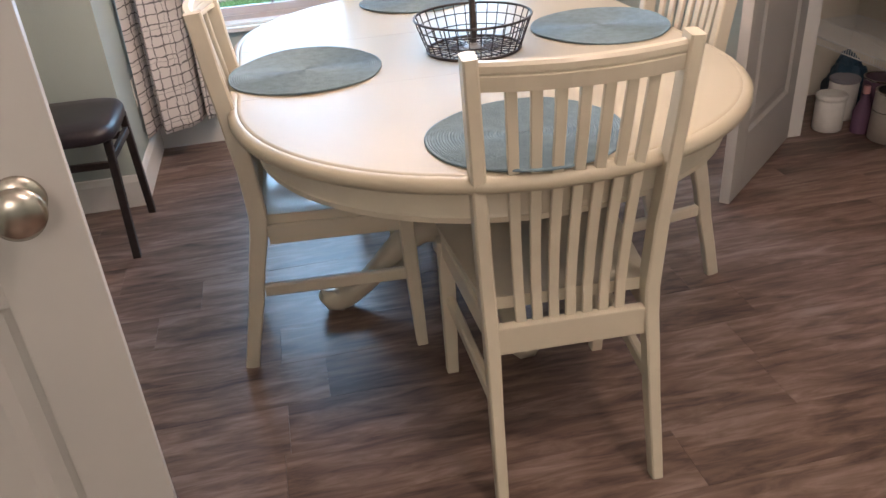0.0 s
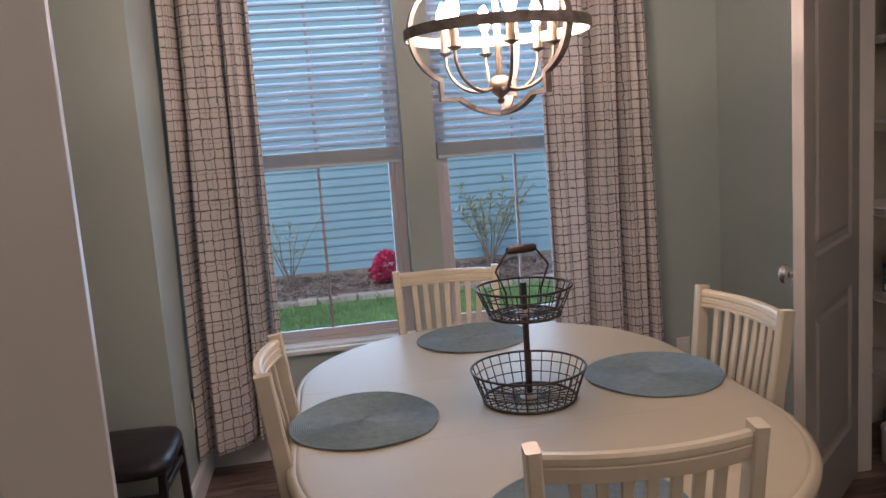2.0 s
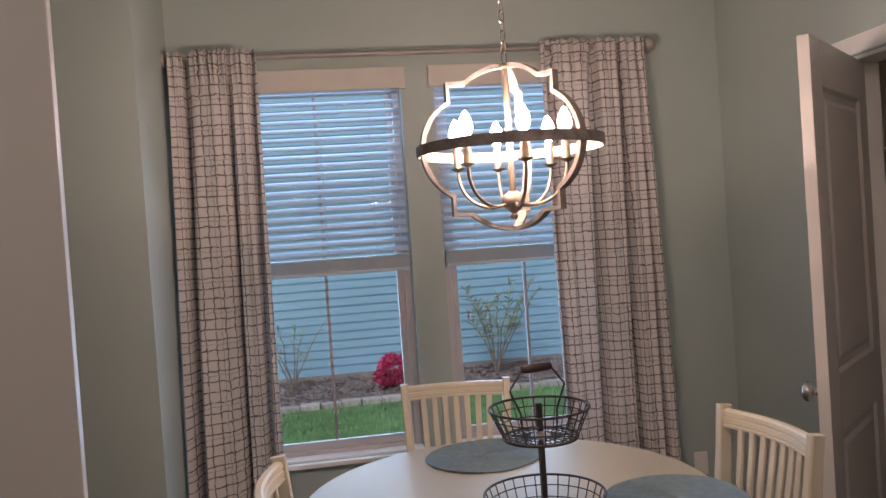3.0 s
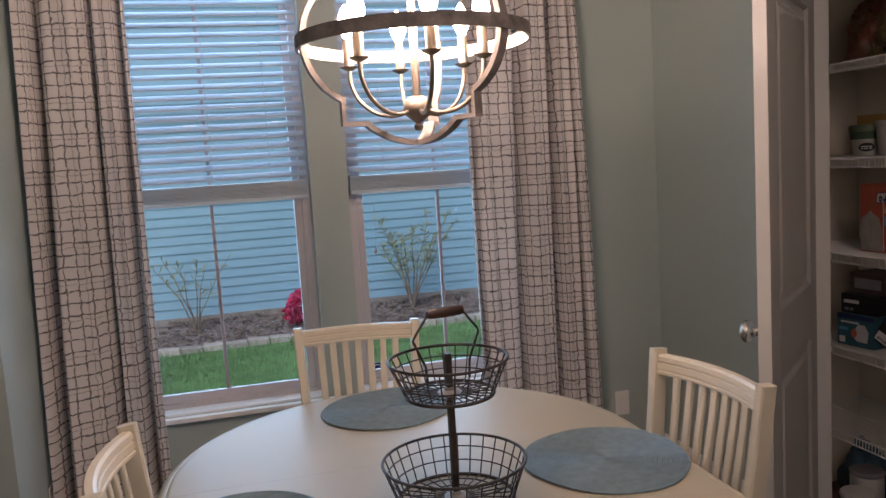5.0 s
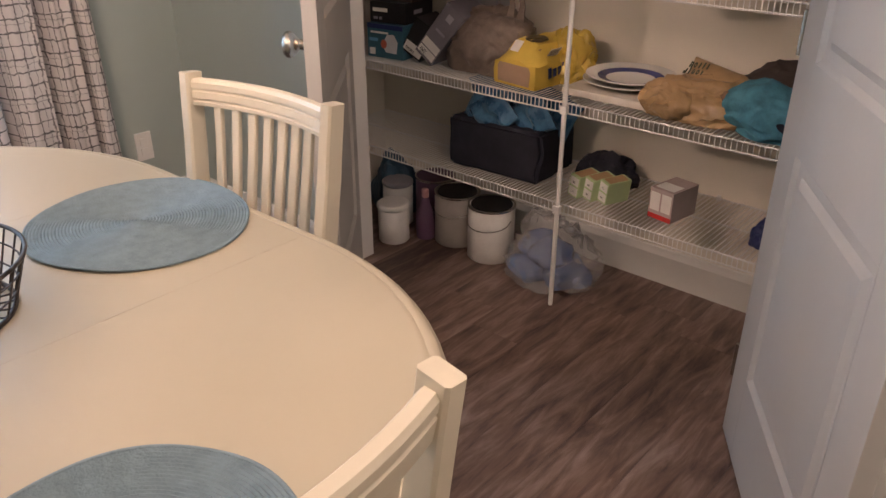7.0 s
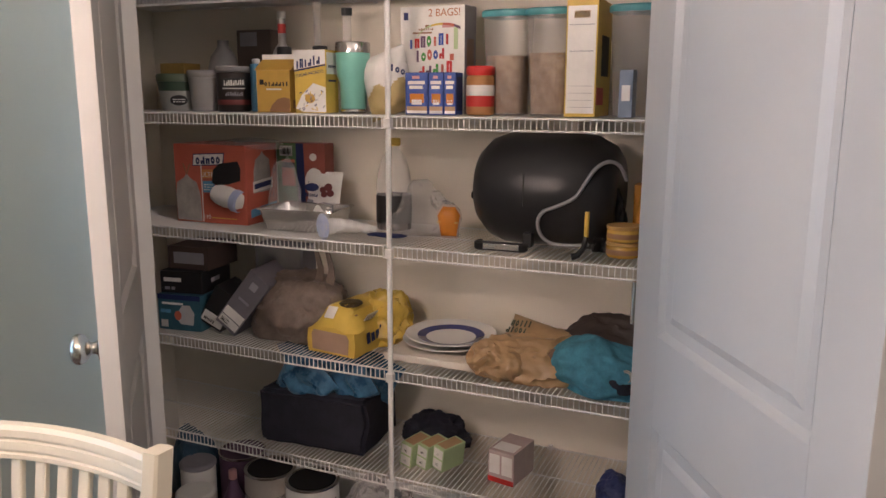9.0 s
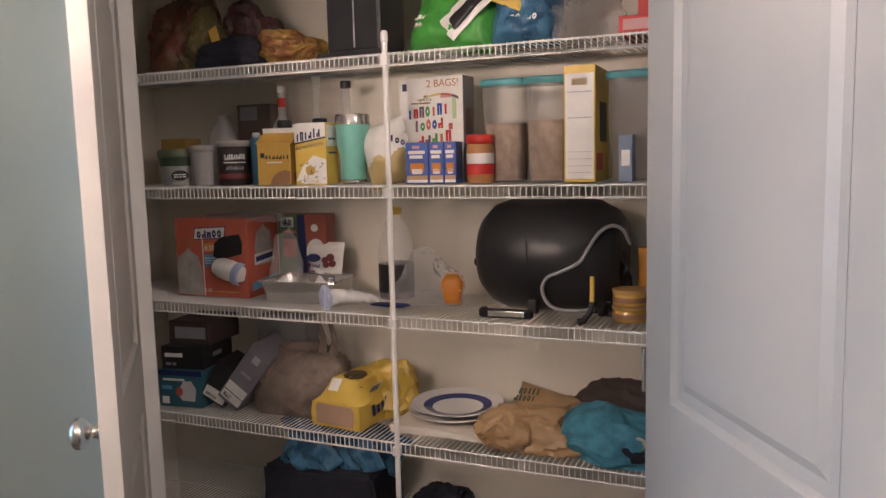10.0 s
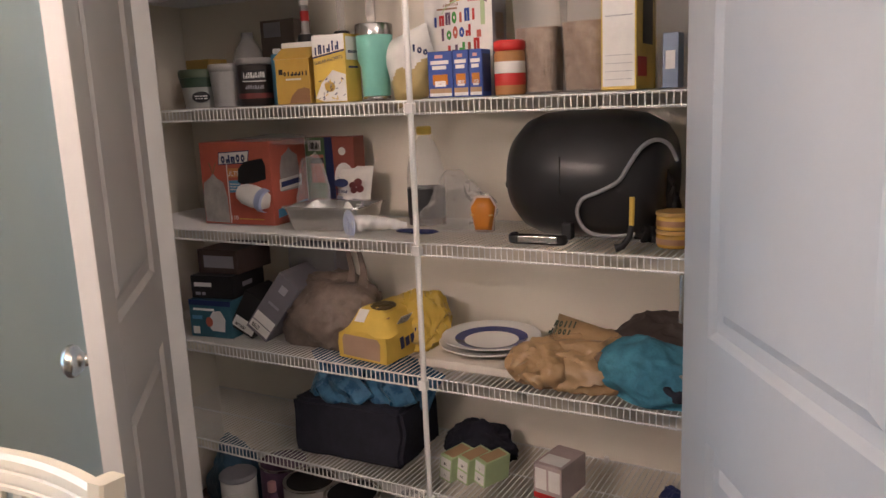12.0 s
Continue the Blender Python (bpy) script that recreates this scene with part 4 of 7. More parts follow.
sp = thing("shelf_support_pole", pose(2.484, 2.262, 0), "white support pole clipped to the shelf fronts", "pole")
part("pole", lathe([(0.0, 0), (0.0075, 0), (0.0075, 1.755), (0.0095, 1.757), (0.0095, 1.778), (0.006, 1.784), (0, 1.784)], 14), M_SHELF, sp, smooth=True)
for z in SHELF:
    part("clip", box(-0.010, 0.008, -0.011, 0.011, z - 0.034, z - 0.008, 0.002), M_SHELF, sp)


# ---------------------------------------------------------------- pantry goods
def paint(name, c, rough=0.45, **k):
    return mat(name, c, rough, var=k.pop("var", 0.05), scale=k.pop("scale", 12), **k)


C_RED, C_ORANGE = paint("red_print", (0.55, 0.035, 0.03)), paint("orange_red_card", (0.52, 0.125, 0.080))
C_YEL, C_DYEL = paint("yellow_card", (0.66, 0.46, 0.08)), paint("mustard_card", (0.58, 0.36, 0.07))
C_WHT, C_BLK = paint("white_print", (0.78, 0.76, 0.72)), paint("black_print", (0.018, 0.017, 0.018))
C_BLU, C_NAVY = paint("blue_print", (0.03, 0.075, 0.33)), paint("navy_print", (0.02, 0.03, 0.11))
C_GRN, C_LGRN = paint("green_print", (0.06, 0.30, 0.05)), paint("pale_green_print", (0.45, 0.57, 0.31))
C_BRN, C_KRAFT = paint("brown_card", (0.30, 0.16, 0.08)), paint("kraft_card", (0.42, 0.27, 0.14))
C_GREY, C_LBLU = paint("grey_print", (0.30, 0.29, 0.32)), paint("light_blue_print", (0.12, 0.34, 0.55))
C_PURP, C_PINK = paint("purple_plastic", (0.14, 0.075, 0.13)), paint("pink_print", (0.58, 0.30, 0.29))
C_MINT, C_TEAL = paint("mint_enamel", (0.22, 0.54, 0.45), 0.3), paint("teal_lid", (0.075, 0.29, 0.32), 0.4)
C_STEEL = mat("bright_steel", (0.62, 0.60, 0.58), 0.25, metal=1.0)
C_FOIL = mat("aluminium_foil", (0.80, 0.79, 0.77), 0.20, metal=1.0, bump=0.3, bscale=40)
C_BODY = mat("glossy_black_plastic", (0.026, 0.026, 0.028), 0.34, var=0.1, spec=0.32)
C_MATTE = mat("matt_black_plastic", (0.015, 0.015, 0.016), 0.5, var=0.1)
C_TUB = mat("clear_tub_plastic", (0.52, 0.50, 0.48), 0.25, alpha=0.28, spec=0.6)
C_CLEAR = mat("clear_plastic", (0.90, 0.90, 0.88), 0.12, alpha=0.22, spec=0.7)
C_FROST = mat("frosted_plastic", (0.62, 0.60, 0.58), 0.30, alpha=0.55, spec=0.5)
C_FILM = mat("crinkled_clear_film", (0.70, 0.69, 0.68), 0.18, alpha=0.24, bump=0.7, bscale=30, spec=0.8)
C_BLUEFILM = mat("clear_blue_film", (0.045, 0.11, 0.36), 0.2, alpha=0.85, bump=0.7, bscale=35, spec=0.8, second=(0.20, 0.28, 0.44))
C_CEREAL = mat("toasted_cereal", (0.50, 0.36, 0.24), 0.8, second=(0.22, 0.125, 0.07), scale=30, bump=0.8, bscale=90)
C_BAGBRN = mat("brown_plastic_bag", (0.40, 0.26, 0.13), 0.34, var=0.10, scale=9, bump=0.35, bscale=30)
C_BAGDIM = mat("tan_produce_bag", (0.15, 0.112, 0.09), 0.45, var=0.3, scale=14, bump=0.4, bscale=35, second=(0.27, 0.215, 0.175))
C_TEALCLOTH = mat("teal_fabric", (0.06, 0.225, 0.31), 0.85, var=0.15, scale=30, bump=0.3, bscale=200)
C_DARKCLOTH = mat("black_fabric", (0.016, 0.017, 0.028), 0.9, var=0.2, scale=20, bump=0.3, bscale=200)
C_BLUEBAG = mat("blue_printed_bag", (0.085, 0.24, 0.39), 0.28, var=0.2, scale=11, bump=0.5, bscale=28, second=(0.02, 0.06, 0.13))
C_GREENBAG = mat("green_printed_bag", (0.08, 0.36, 0.06), 0.3, var=0.2, scale=10, bump=0.35, bscale=40)
C_MELA = mat("white_board", (0.74, 0.68, 0.60), 0.4, var=0.04, scale=8)
C_CHINA = mat("white_china", (0.82, 0.81, 0.79), 0.15, var=0.01)
C_BLUERIM = mat("blue_glaze", (0.035, 0.045, 0.20), 0.2, var=0.08)
C_SYRUP = mat("dark_syrup", (0.05, 0.012, 0.008), 0.2)
C_HONEY = mat("orange_plastic", (0.70, 0.25, 0.03), 0.25, alpha=0.85)
C_PB = mat("peanut_butter", (0.45, 0.22, 0.08), 0.45, var=0.1)


def at_shelf(k, x, y, turn=0, lean=0, tip=0):
    """A place on shelf k; the thing's front looks along its own -x."""
    return pose(x, y, (SHELF[k] if k < 5 else 0.0) + 0.0012, tip, lean, turn)


def carton(name, m, w, d, h, body, label, category, prints=(), bevel=0.002, flap=None):
    """A card box, its front at x = 0. prints: (material, y0, y1, z0, z1) as shares of the front; with a leading "side" on the -y side."""
    b = thing(name, m, label, category)
    part("box", box(0, d, -w / 2, w / 2, 0, h, bevel), body, b)
    for pr in prints:
        if pr[0] == "side":
            _, ma, a, c, e, f = pr
            part("print", box(d * a, d * c, -w / 2 - 0.0008, -w / 2 - 0.0001, h * e, h * f), ma, b)
        elif pr[0] == "top":
            _, ma, a, c, e, f = pr
            part("print", box(d * a, d * c, w * (e - 0.5), w * (f - 0.5), h + 0.0001, h + 0.0008), ma, b)
        else:
            ma, a, c, e, f = pr
            part("print", box(-0.0008, -0.0001, w * (0.5 - c), w * (0.5 - a), h * e, h * f), ma, b)
    if flap:
        part("flap", box(0.002, d - 0.002, -w / 2 + 0.002, w / 2 - 0.002, h + 0.0005, h + 0.002), flap, b)
    return b


def bars(parent, y0, y1, z0, z1, n, colours, seed, x=-0.0016, slope=0.0):
    """A word drawn as plain upright bars of uneven height, from y0 to y1 across the front."""
    rn = random.Random(seed)
    w = (y1 - y0) / n
    for i in range(n):
        k = rn.uniform(0.72, 1.0)
        a, c = sorted((y0 + i * w + 0.10 * w, y0 + i * w + 0.88 * w))
        lo = z0 + slope * (i / n - 0.5)
        hi = lo + (z1 - z0) * k
        st = (c - a) * 0.44
        bm = bmesh.new()
        form = rn.choice((0, 1, 1, 2, 3))
        if form == 0:
            put_box(bm, x, x + 0.0007, (a + c - st) / 2, (a + c + st) / 2, lo, hi)
        elif form == 1:
            ring = [[bm.verts.new((x, (a + c) / 2 + q * (c - a) / 2 * math.cos(t), (lo + hi) / 2 + q * (hi - lo) / 2 * math.sin(t))) for t in (2 * math.pi * m / 14 for m in range(14))] for q in (1.0, 0.32)]
            for m in range(14):
                bm.faces.new((ring[0][m], ring[0][(m + 1) % 14], ring[1][(m + 1) % 14], ring[1][m]))
        else:
            put_box(bm, x, x + 0.0007, a, a + st, lo, hi)
            put_box(bm, x, x + 0.0007, c - st, c, lo, hi if form == 2 else (lo + hi) / 2)
            put_box(bm, x, x + 0.0007, a + st, c - st, (hi if form == 2 else (lo + hi) / 2) - st, hi if form == 2 else (lo + hi) / 2)
        part("print", bm, colours[i % len(colours)], parent)


def words(text, size, parent, material, y, z, x=-0.0014, turn=0):
    c = bpy.data.curves.new("lettering", "FONT")
    c.body, c.size, c.align_x, c.extrude = text, size, "CENTER", 0.0002
    c.materials.append(material)
    ob = new("lettering", c)
    ob.parent = parent
    ob.matrix_basis = Matrix.Translation((x, y, z)) @ Euler((radians(90), radians(turn), radians(-90))).to_matrix().to_4x4()
    return ob


def shape(parent, points, material, x=-0.0016, side=None):
    """A flat printed shape on a front, its outline as (y, z); with side, on the flank at that y, its outline as (x, z)."""
    bm = bmesh.new()
    if side is None:
        bm.faces.new([bm.verts.new((x, a, b)) for a, b in points])
        other = Vector((0.0006, 0, 0))
    else:
        bm.faces.new([bm.verts.new((a, side, b)) for a, b in points])
        other = Vector((0, 0.0006, 0))
    top = bmesh.ops.extrude_face_region(bm, geom=list(bm.faces))
    for v in top["geom"]:
        if isinstance(v, bmesh.types.BMVert):
            v.co += other
    bmesh.ops.recalc_face_normals(bm, faces=bm.faces)
    return part("print", bm, material, parent)


def round_shape(cy, cz, ry, rz, n=18):
    return [(cy + ry * math.cos(2 * math.pi * i / n), cz + rz * math.sin(2 * math.pi * i / n)) for i in range(n)]


def small_print(parent, y0, y1, z0, z1, rows, material, seed, x=-0.0014):
    """Rows of fine print too small to read, as thin broken bars."""
    rn = random.Random(seed)
    bm = bmesh.new()
    step = (z1 - z0) / rows
    for i in range(rows):
        a = y0
        while a < y1 - 0.002:
            b = min(y1, a + rn.uniform(0.004, 0.016))
            put_box(bm, x, x + 0.0006, a, b, z0 + i * step, z0 + i * step + step * 0.42)
            a = b + rn.uniform(0.0015, 0.004)
    part("fine_print", bm, material, parent)


def turned(name, m, pieces, label, category, n=28):
    """pieces: (part name, profile, material)."""
    b = thing(name, m, label, category)
    for nm, prof, ma in pieces:
        part(nm, lathe(prof, n), ma, b, smooth=True, angle=45)
    return b


def cyl(r, z0, z1, c=0.003):
    return [(0, z0), (r - c, z0), (r, z0 + c), (r, z1 - c), (r - c, z1), (0, z1)]


def crumple(sx, sy, sz, seed, rough=0.22, freq=3.0, sub=5, flat=0.45, fold=0.5, jit=0.0):
    """A soft bag: a lumpy, creased body that sits flat on its base."""
    bm = bmesh.new()
    bmesh.ops.create_icosphere(bm, subdivisions=sub, radius=1.0)
    off = Vector((seed * 7.3, seed * 3.1, seed * 1.7))
    rj = random.Random(seed)
    for v in bm.verts:
        p = v.co.copy()
        n1 = noise.noise(p * freq * 0.45 + off)
        warp = p + 0.35 * Vector((noise.noise(p * 1.7 + off), noise.noise(p * 1.7 - off), noise.noise(p * 1.7 + off * 2)))
        n2 = 1 - abs(noise.noise(warp * freq + off * 1.7)) * 2.4
        n3 = 1 - abs(noise.noise(warp * freq * 2.4 + off * 0.6)) * 2.4
        k = 1 + rough * (n1 * 1.3 + fold * (n2 - 0.5) * 0.75 + fold * (n3 - 0.5) * 0.42)
        q = p * (k + rj.uniform(-jit, jit))
        q += Vector((rj.uniform(-jit, jit), rj.uniform(-jit, jit), 0)) * 0.6
        q.z = max(q.z, -flat)
        v.co = Vector((q.x * sx, q.y * sy, (q.z + flat) * sz / (1 + flat)))
    return bm


def pouch(w, h, d, seed, crease=0.004, nx=26, nz=30, split=None):
    """A sealed flat-edged bag, standing; split: the height share above which the second material shows."""
    bm = bmesh.new()
    off = Vector((seed * 3.3, seed * 1.9, seed * 5.1))
    sides = []
    for s in (-1, 1):
        grid = []
        for j in range(nz + 1):
            v = j / nz
            row = []
            for i in range(nx + 1):
                u = i / nx * 2 - 1
                full = (1 - abs(u) ** 4) * (1 - abs(2 * v - 1) ** 8) * (1.15 - 0.45 * v)
                y = u * w / 2 * (1 - 0.06 * math.sin(math.pi * v))
                p = Vector((s * d / 2 * full, y, v * h))
                k = noise.noise(p * 26 + off) + 0.7 * (1 - 2 * abs(noise.noise(p * 17 - off)))
                p.x += s * crease * k * (0.25 + full)
                p.y += crease * 0.6 * noise.noise(p * 14 + off * 2)
                row.append(bm.verts.new(p))
            grid.append(row)
        sides.append(grid)
        for j in range(nz):
            for i in range(nx):
                f = bm.faces.new((grid[j][i], grid[j][i + 1], grid[j + 1][i + 1], grid[j + 1][i]))
                f.material_index = 1 if split and (j + 0.5) / nz > split + 0.05 * math.sin(i * 0.5) else 0
    bmesh.ops.remove_doubles(bm, verts=bm.verts, dist=0.0006)
    bmesh.ops.recalc_face_normals(bm, faces=bm.faces)
    return bm


def soft(name, m, size, seed, material, label, category, angle=70, **k):
    return single(name, crumple(*size, seed, **k), material, label, category, smooth=True, m=m, angle=angle)


# --- top shelf
# snack bags at the left end: colours darkened for the door's shade there
soft("plastic_bag", at_shelf(0, 2.66, 3.02), (0.13, 0.14, 0.24), 1, paint("dim_red_bag", (0.20, 0.045, 0.035), second=(0.05, 0.07, 0.03)), "crumpled red snack bag on the top shelf", "bag", angle=45, sub=5, jit=0.006, rough=0.30)
soft("plastic_bag", at_shelf(0, 2.60, 2.93), (0.08, 0.09, 0.17), 2, paint("olive_bag", (0.20, 0.15, 0.04), second=(0.05, 0.05, 0.03)), "crumpled olive yellow snack bag", "bag", angle=45, sub=5, jit=0.006, rough=0.30)
soft("plastic_bag", at_shelf(0, 2.58, 2.80), (0.09, 0.13, 0.09), 3, C_DARKCLOTH, "dark crumpled bag lying on the shelf", "bag")
soft("plastic_bag", at_shelf(0, 2.70, 2.82), (0.10, 0.10, 0.20), 4, paint("maroon_bag", (0.12, 0.04, 0.04), second=(0.03, 0.025, 0.02)), "maroon snack bag behind others", "bag", angle=45, sub=5, jit=0.006, rough=0.30)
b = soft("plastic_bag", at_shelf(0, 2.60, 2.63), (0.08, 0.11, 0.095), 5, paint("rainbow_yellow_bag", (0.40, 0.27, 0.05), second=(0.15, 0.03, 0.03), scale=9), "yellow and red snack bag lying flat", "bag", angle=45, sub=5, jit=0.006, rough=0.30)
single("paper_strap", sweep([(2.545, 2.86, 1.735), (2.535, 2.83, 1.79), (2.55, 2.86, 1.85)], rect(0.03, 0.003), up=Vector((1, 0, 0))), C_DYEL, "tan strap hanging over the bags", "strap")
ap = thing("kitchen_appliance", at_shelf(0, 2.60, 2.40), "black kitchen appliance standing on a flat base", "appliance")
part("base", box(-0.07, 0.13, -0.105, 0.095, 0, 0.016, 0.005), C_MATTE, ap)
part("body", box(-0.03, 0.12, -0.085, 0.085, 0.0165, 0.33, 0.012), C_BODY, ap)
part("seam", box(-0.0312, -0.030, -0.004, 0.0, 0.03, 0.32), C_GREY, ap)
gb = thing("printed_bag", at_shelf(0, 2.60, 2.130, -4, 16, 6), "bright green printed plastic bag with white writing", "bag")
part("bag", pouch(0.255, 0.22, 0.12, 6, 0.008), C_GREENBAG, gb, smooth=True, angle=70)
part("printed_patch", pouch(0.075, 0.15, 0.014, 61, 0.004), C_WHT, gb, smooth=True).matrix_basis = pose(-0.060, -0.010, 0.030, 38, 0, 0)
part("printed_patch", pouch(0.040, 0.12, 0.012, 62, 0.004), C_BLK, gb, smooth=True).matrix_basis = pose(-0.066, -0.022, 0.040, 38, 0, 0)
part("printed_patch", pouch(0.085, 0.05, 0.012, 63, 0.004), C_YEL, gb, smooth=True).matrix_basis = pose(-0.056, -0.060, 0.115, 15, 0, 0)
bars(gb, 0.090, 0.030, 0.070, 0.082, 6, (C_WHT,), 11, x=-0.0585, slope=0.01)
bars(gb, 0.088, 0.030, 0.050, 0.062, 5, (C_WHT,), 12, x=-0.0585, slope=0.01)
bb = thing("printed_bag", at_shelf(0, 2.60, 1.925, 3, 12, 4), "blue printed plastic pack with a yellow corner", "bag")
part("bag", pouch(0.19, 0.17, 0.11, 7, 0.008), C_BLUEBAG, bb, smooth=True, angle=70)
part("yellow_patch", pouch(0.08, 0.07, 0.012, 64, 0.004), C_YEL, bb, smooth=True).matrix_basis = pose(-0.052, 0.045, 0.085, 20, 0, 0)
bars(bb, 0.030, -0.040, 0.050, 0.066, 5, (C_WHT,), 13, x=-0.056)
soft("plastic_bag", at_shelf(0, 2.66, 1.78), (0.10, 0.10, 0.15), 9, C_FILM, "clear crinkled plastic bag on the top shelf", "bag", angle=45, sub=5, jit=0.006, rough=0.30)
carton("red_box", at_shelf(0, 2.525, 1.625), 0.10, 0.20, 0.040, C_RED, "flat red and pink box at the shelf's end", "box", [(C_PINK, 0.1, 0.9, 0.2, 0.8)])
carton("red_box", at_shelf(0, 2.64, 1.60), 0.10, 0.12, 0.16, C_RED, "upright dark red box", "box")

# --- second shelf
tu = turned("plastic_tub", at_shelf(1, 2.605, 3.055, 40), [("tub", [(0, 0), (0.056, 0), (0.064, 0.060), (0, 0.060)], paint("dull_white_tub", (0.42, 0.42, 0.39))), ("band", [(0, 0.0605), (0.0642, 0.0605), (0.068, 0.088), (0, 0.088)], paint("dark_green_band", (0.05, 0.085, 0.055))),
                                                            ("lid", [(0, 0.0885), (0.070, 0.0885), (0.071, 0.105), (0.066, 0.112), (0, 0.112)], paint("dull_olive_lid", (0.10, 0.13, 0.08)))], "round white and green tub with a dull olive lid", "tub")
shape(tu, round_shape(0.004, 0.032, 0.026, 0.016), C_BLK, x=-0.0625)
small_print(tu, -0.014, 0.022, 0.026, 0.040, 2, C_WHT, 83, x=-0.0635)
turned("storage_jar", at_shelf(1, 2.595, 2.945), [("jar", [(0, 0), (0.044, 0), (0.052, 0.10), (0.050, 0.10), (0.042, 0.003), (0, 0.003)], C_FROST), ("lid", cyl(0.055, 0.1005, 0.122), C_FROST), ("filling", [(0, 0.004), (0.040, 0.004), (0.046, 0.075), (0, 0.075)], C_CEREAL)],
       "frosted jar with a cloudy lid, part filled", "jar")
ct = turned("coffee_tin", at_shelf(1, 2.592, 2.838, 38), [("tin", cyl(0.049, 0, 0.114), paint("dark_coffee_label", (0.035, 0.025, 0.022))), ("lid", cyl(0.051, 0.1145, 0.132), paint("clear_grey_lid", (0.34, 0.32, 0.31), 0.3)), ("stripe", [(0.0495, 0.020), (0.0498, 0.021), (0.0498, 0.034), (0.0495, 0.035)], paint("dim_red_band", (0.20, 0.045, 0.04)))],
            "dark round coffee tin with pale lettering shapes", "tin")
shape(ct, [(0.034, 0.070), (-0.034, 0.074), (-0.034, 0.100), (0.034, 0.096)], C_BLK, x=-0.0500)
bars(ct, 0.030, -0.030, 0.076, 0.093, 9, (C_WHT,), 84, x=-0.0510, slope=0.003)
part("print", box(-0.0505, -0.0498, -0.032, 0.032, 0.066, 0.069), C_WHT, ct)
bars(ct, 0.026, -0.026, 0.046, 0.058, 8, (C_GREY,), 85, x=-0.0505)
turned("plastic_jug", at_shelf(1, 2.74, 2.99), [("jug", [(0, 0), (0.05, 0), (0.052, 0.12), (0.04, 0.17), (0.018, 0.20), (0.018, 0.22), (0, 0.22)], C_FROST)], "cloudy white plastic jug behind the jars", "jug")
# mustard card with the corner's shade put into a darker colour
carton("dim_box", at_shelf(1, 2.70, 3.17), 0.10, 0.08, 0.15, paint("dim_mustard_card", (0.34, 0.22, 0.06)), "mustard yellow box in the dark corner", "box")
carton("brown_box", at_shelf(1, 2.74, 2.87), 0.13, 0.08, 0.25, paint("dark_brown_card", (0.13, 0.10, 0.085)), "dark brown box standing at the back", "box", [(C_GREY, 0.1, 0.6, 0.8, 0.97)])
turned("blue_bottle", at_shelf(1, 2.62, 2.775), [("bottle", cyl(0.018, 0, 0.14), C_LBLU), ("cap", cyl(0.012, 0.1405, 0.155), C_WHT)], "slim blue plastic bottle with a white cap", "bottle")
yc = carton("gable_carton", at_shelf(1, 2.53, 2.652, 6), 0.106, 0.085, 0.118, C_DYEL, "mustard yellow gable-top carton", "carton", [(C_BLK, 0.1, 0.22, 0.66, 0.78), (C_WHT, 0.3, 0.75, 0.53, 0.57), ("side", C_BRN, 0.2, 0.8, 0.1, 0.3)])
shape(yc, [(-0.052, 0.002), (0.014, 0.002), (0.004, 0.022), (-0.014, 0.038), (-0.036, 0.043), (-0.052, 0.038)], C_BRN)
bars(yc, 0.028, -0.050, 0.074, 0.088, 7, (C_BLK,), 7)
bm = bmesh.new()
v = [bm.verts.new(p) for p in ((0, -0.059, 0.1185), (0.085, -0.059, 0.1185), (0.085, 0.059, 0.1185), (0, 0.059, 0.1185), (0.0425, -0.055, 0.150), (0.0425, 0.055, 0.150))]
for f in ((0, 3, 5, 4), (1, 4, 5, 2), (0, 4, 1), (3, 2, 5), (0, 1, 2, 3)):
    bm.faces.new([v[i] for i in f])
bmesh.ops.recalc_face_normals(bm, faces=bm.faces)
part("gable", bm, C_DYEL, yc)
part("ridge", box(0.0415, 0.0435, -0.055, 0.055, 0.149, 0.163), C_WHT, yc, "pale folded ridge")


def bottle(m, r, h, material, cap, label, neck=0.35):
    return turned("glass_bottle", m, [("bottle", [(0, 0), (r, 0), (r, h * (0.9 - neck)), (r * 0.75, h * (0.97 - neck)), (r * 0.36, h * (1.03 - neck)), (r * 0.34, h * 0.93), (0, h * 0.93)], material),
                                      ("cap", [(0, h * 0.93), (r * 0.42, h * 0.93), (r * 0.42, h), (0, h)], cap)], label, "bottle")


bo = bottle(at_shelf(1, 2.73, 2.755), 0.033, 0.300, C_FROST, C_WHT, "clear bottle with a white cap and red neck label")
part("neck_label", lathe([(0.0125, 0.235), (0.0128, 0.236), (0.0128, 0.262), (0.0125, 0.263)], 20), C_RED, bo, smooth=True)
part("label_disc", lathe([(0.0335, 0.10), (0.0338, 0.101), (0.0338, 0.155), (0.0335, 0.156)], 20), C_WHT, bo, smooth=True)
bottle(at_shelf(1, 2.75, 2.640), 0.032, 0.325, C_CLEAR, C_CLEAR, "tall clear glass bottle with a slim neck", 0.5)
bottle(at_shelf(1, 2.72, 2.518), 0.038, 0.300, C_CLEAR, C_BLK, "clear bottle with a black cap")
for y in (2.70, 2.575):
    turned("spice_jar", at_shelf(1, 2.66, y), [("jar", cyl(0.021, 0, 0.165), C_FROST), ("lid", cyl(0.022, 0.1655, 0.190), C_MATTE)], "small spice jar with a dark lid", "jar")
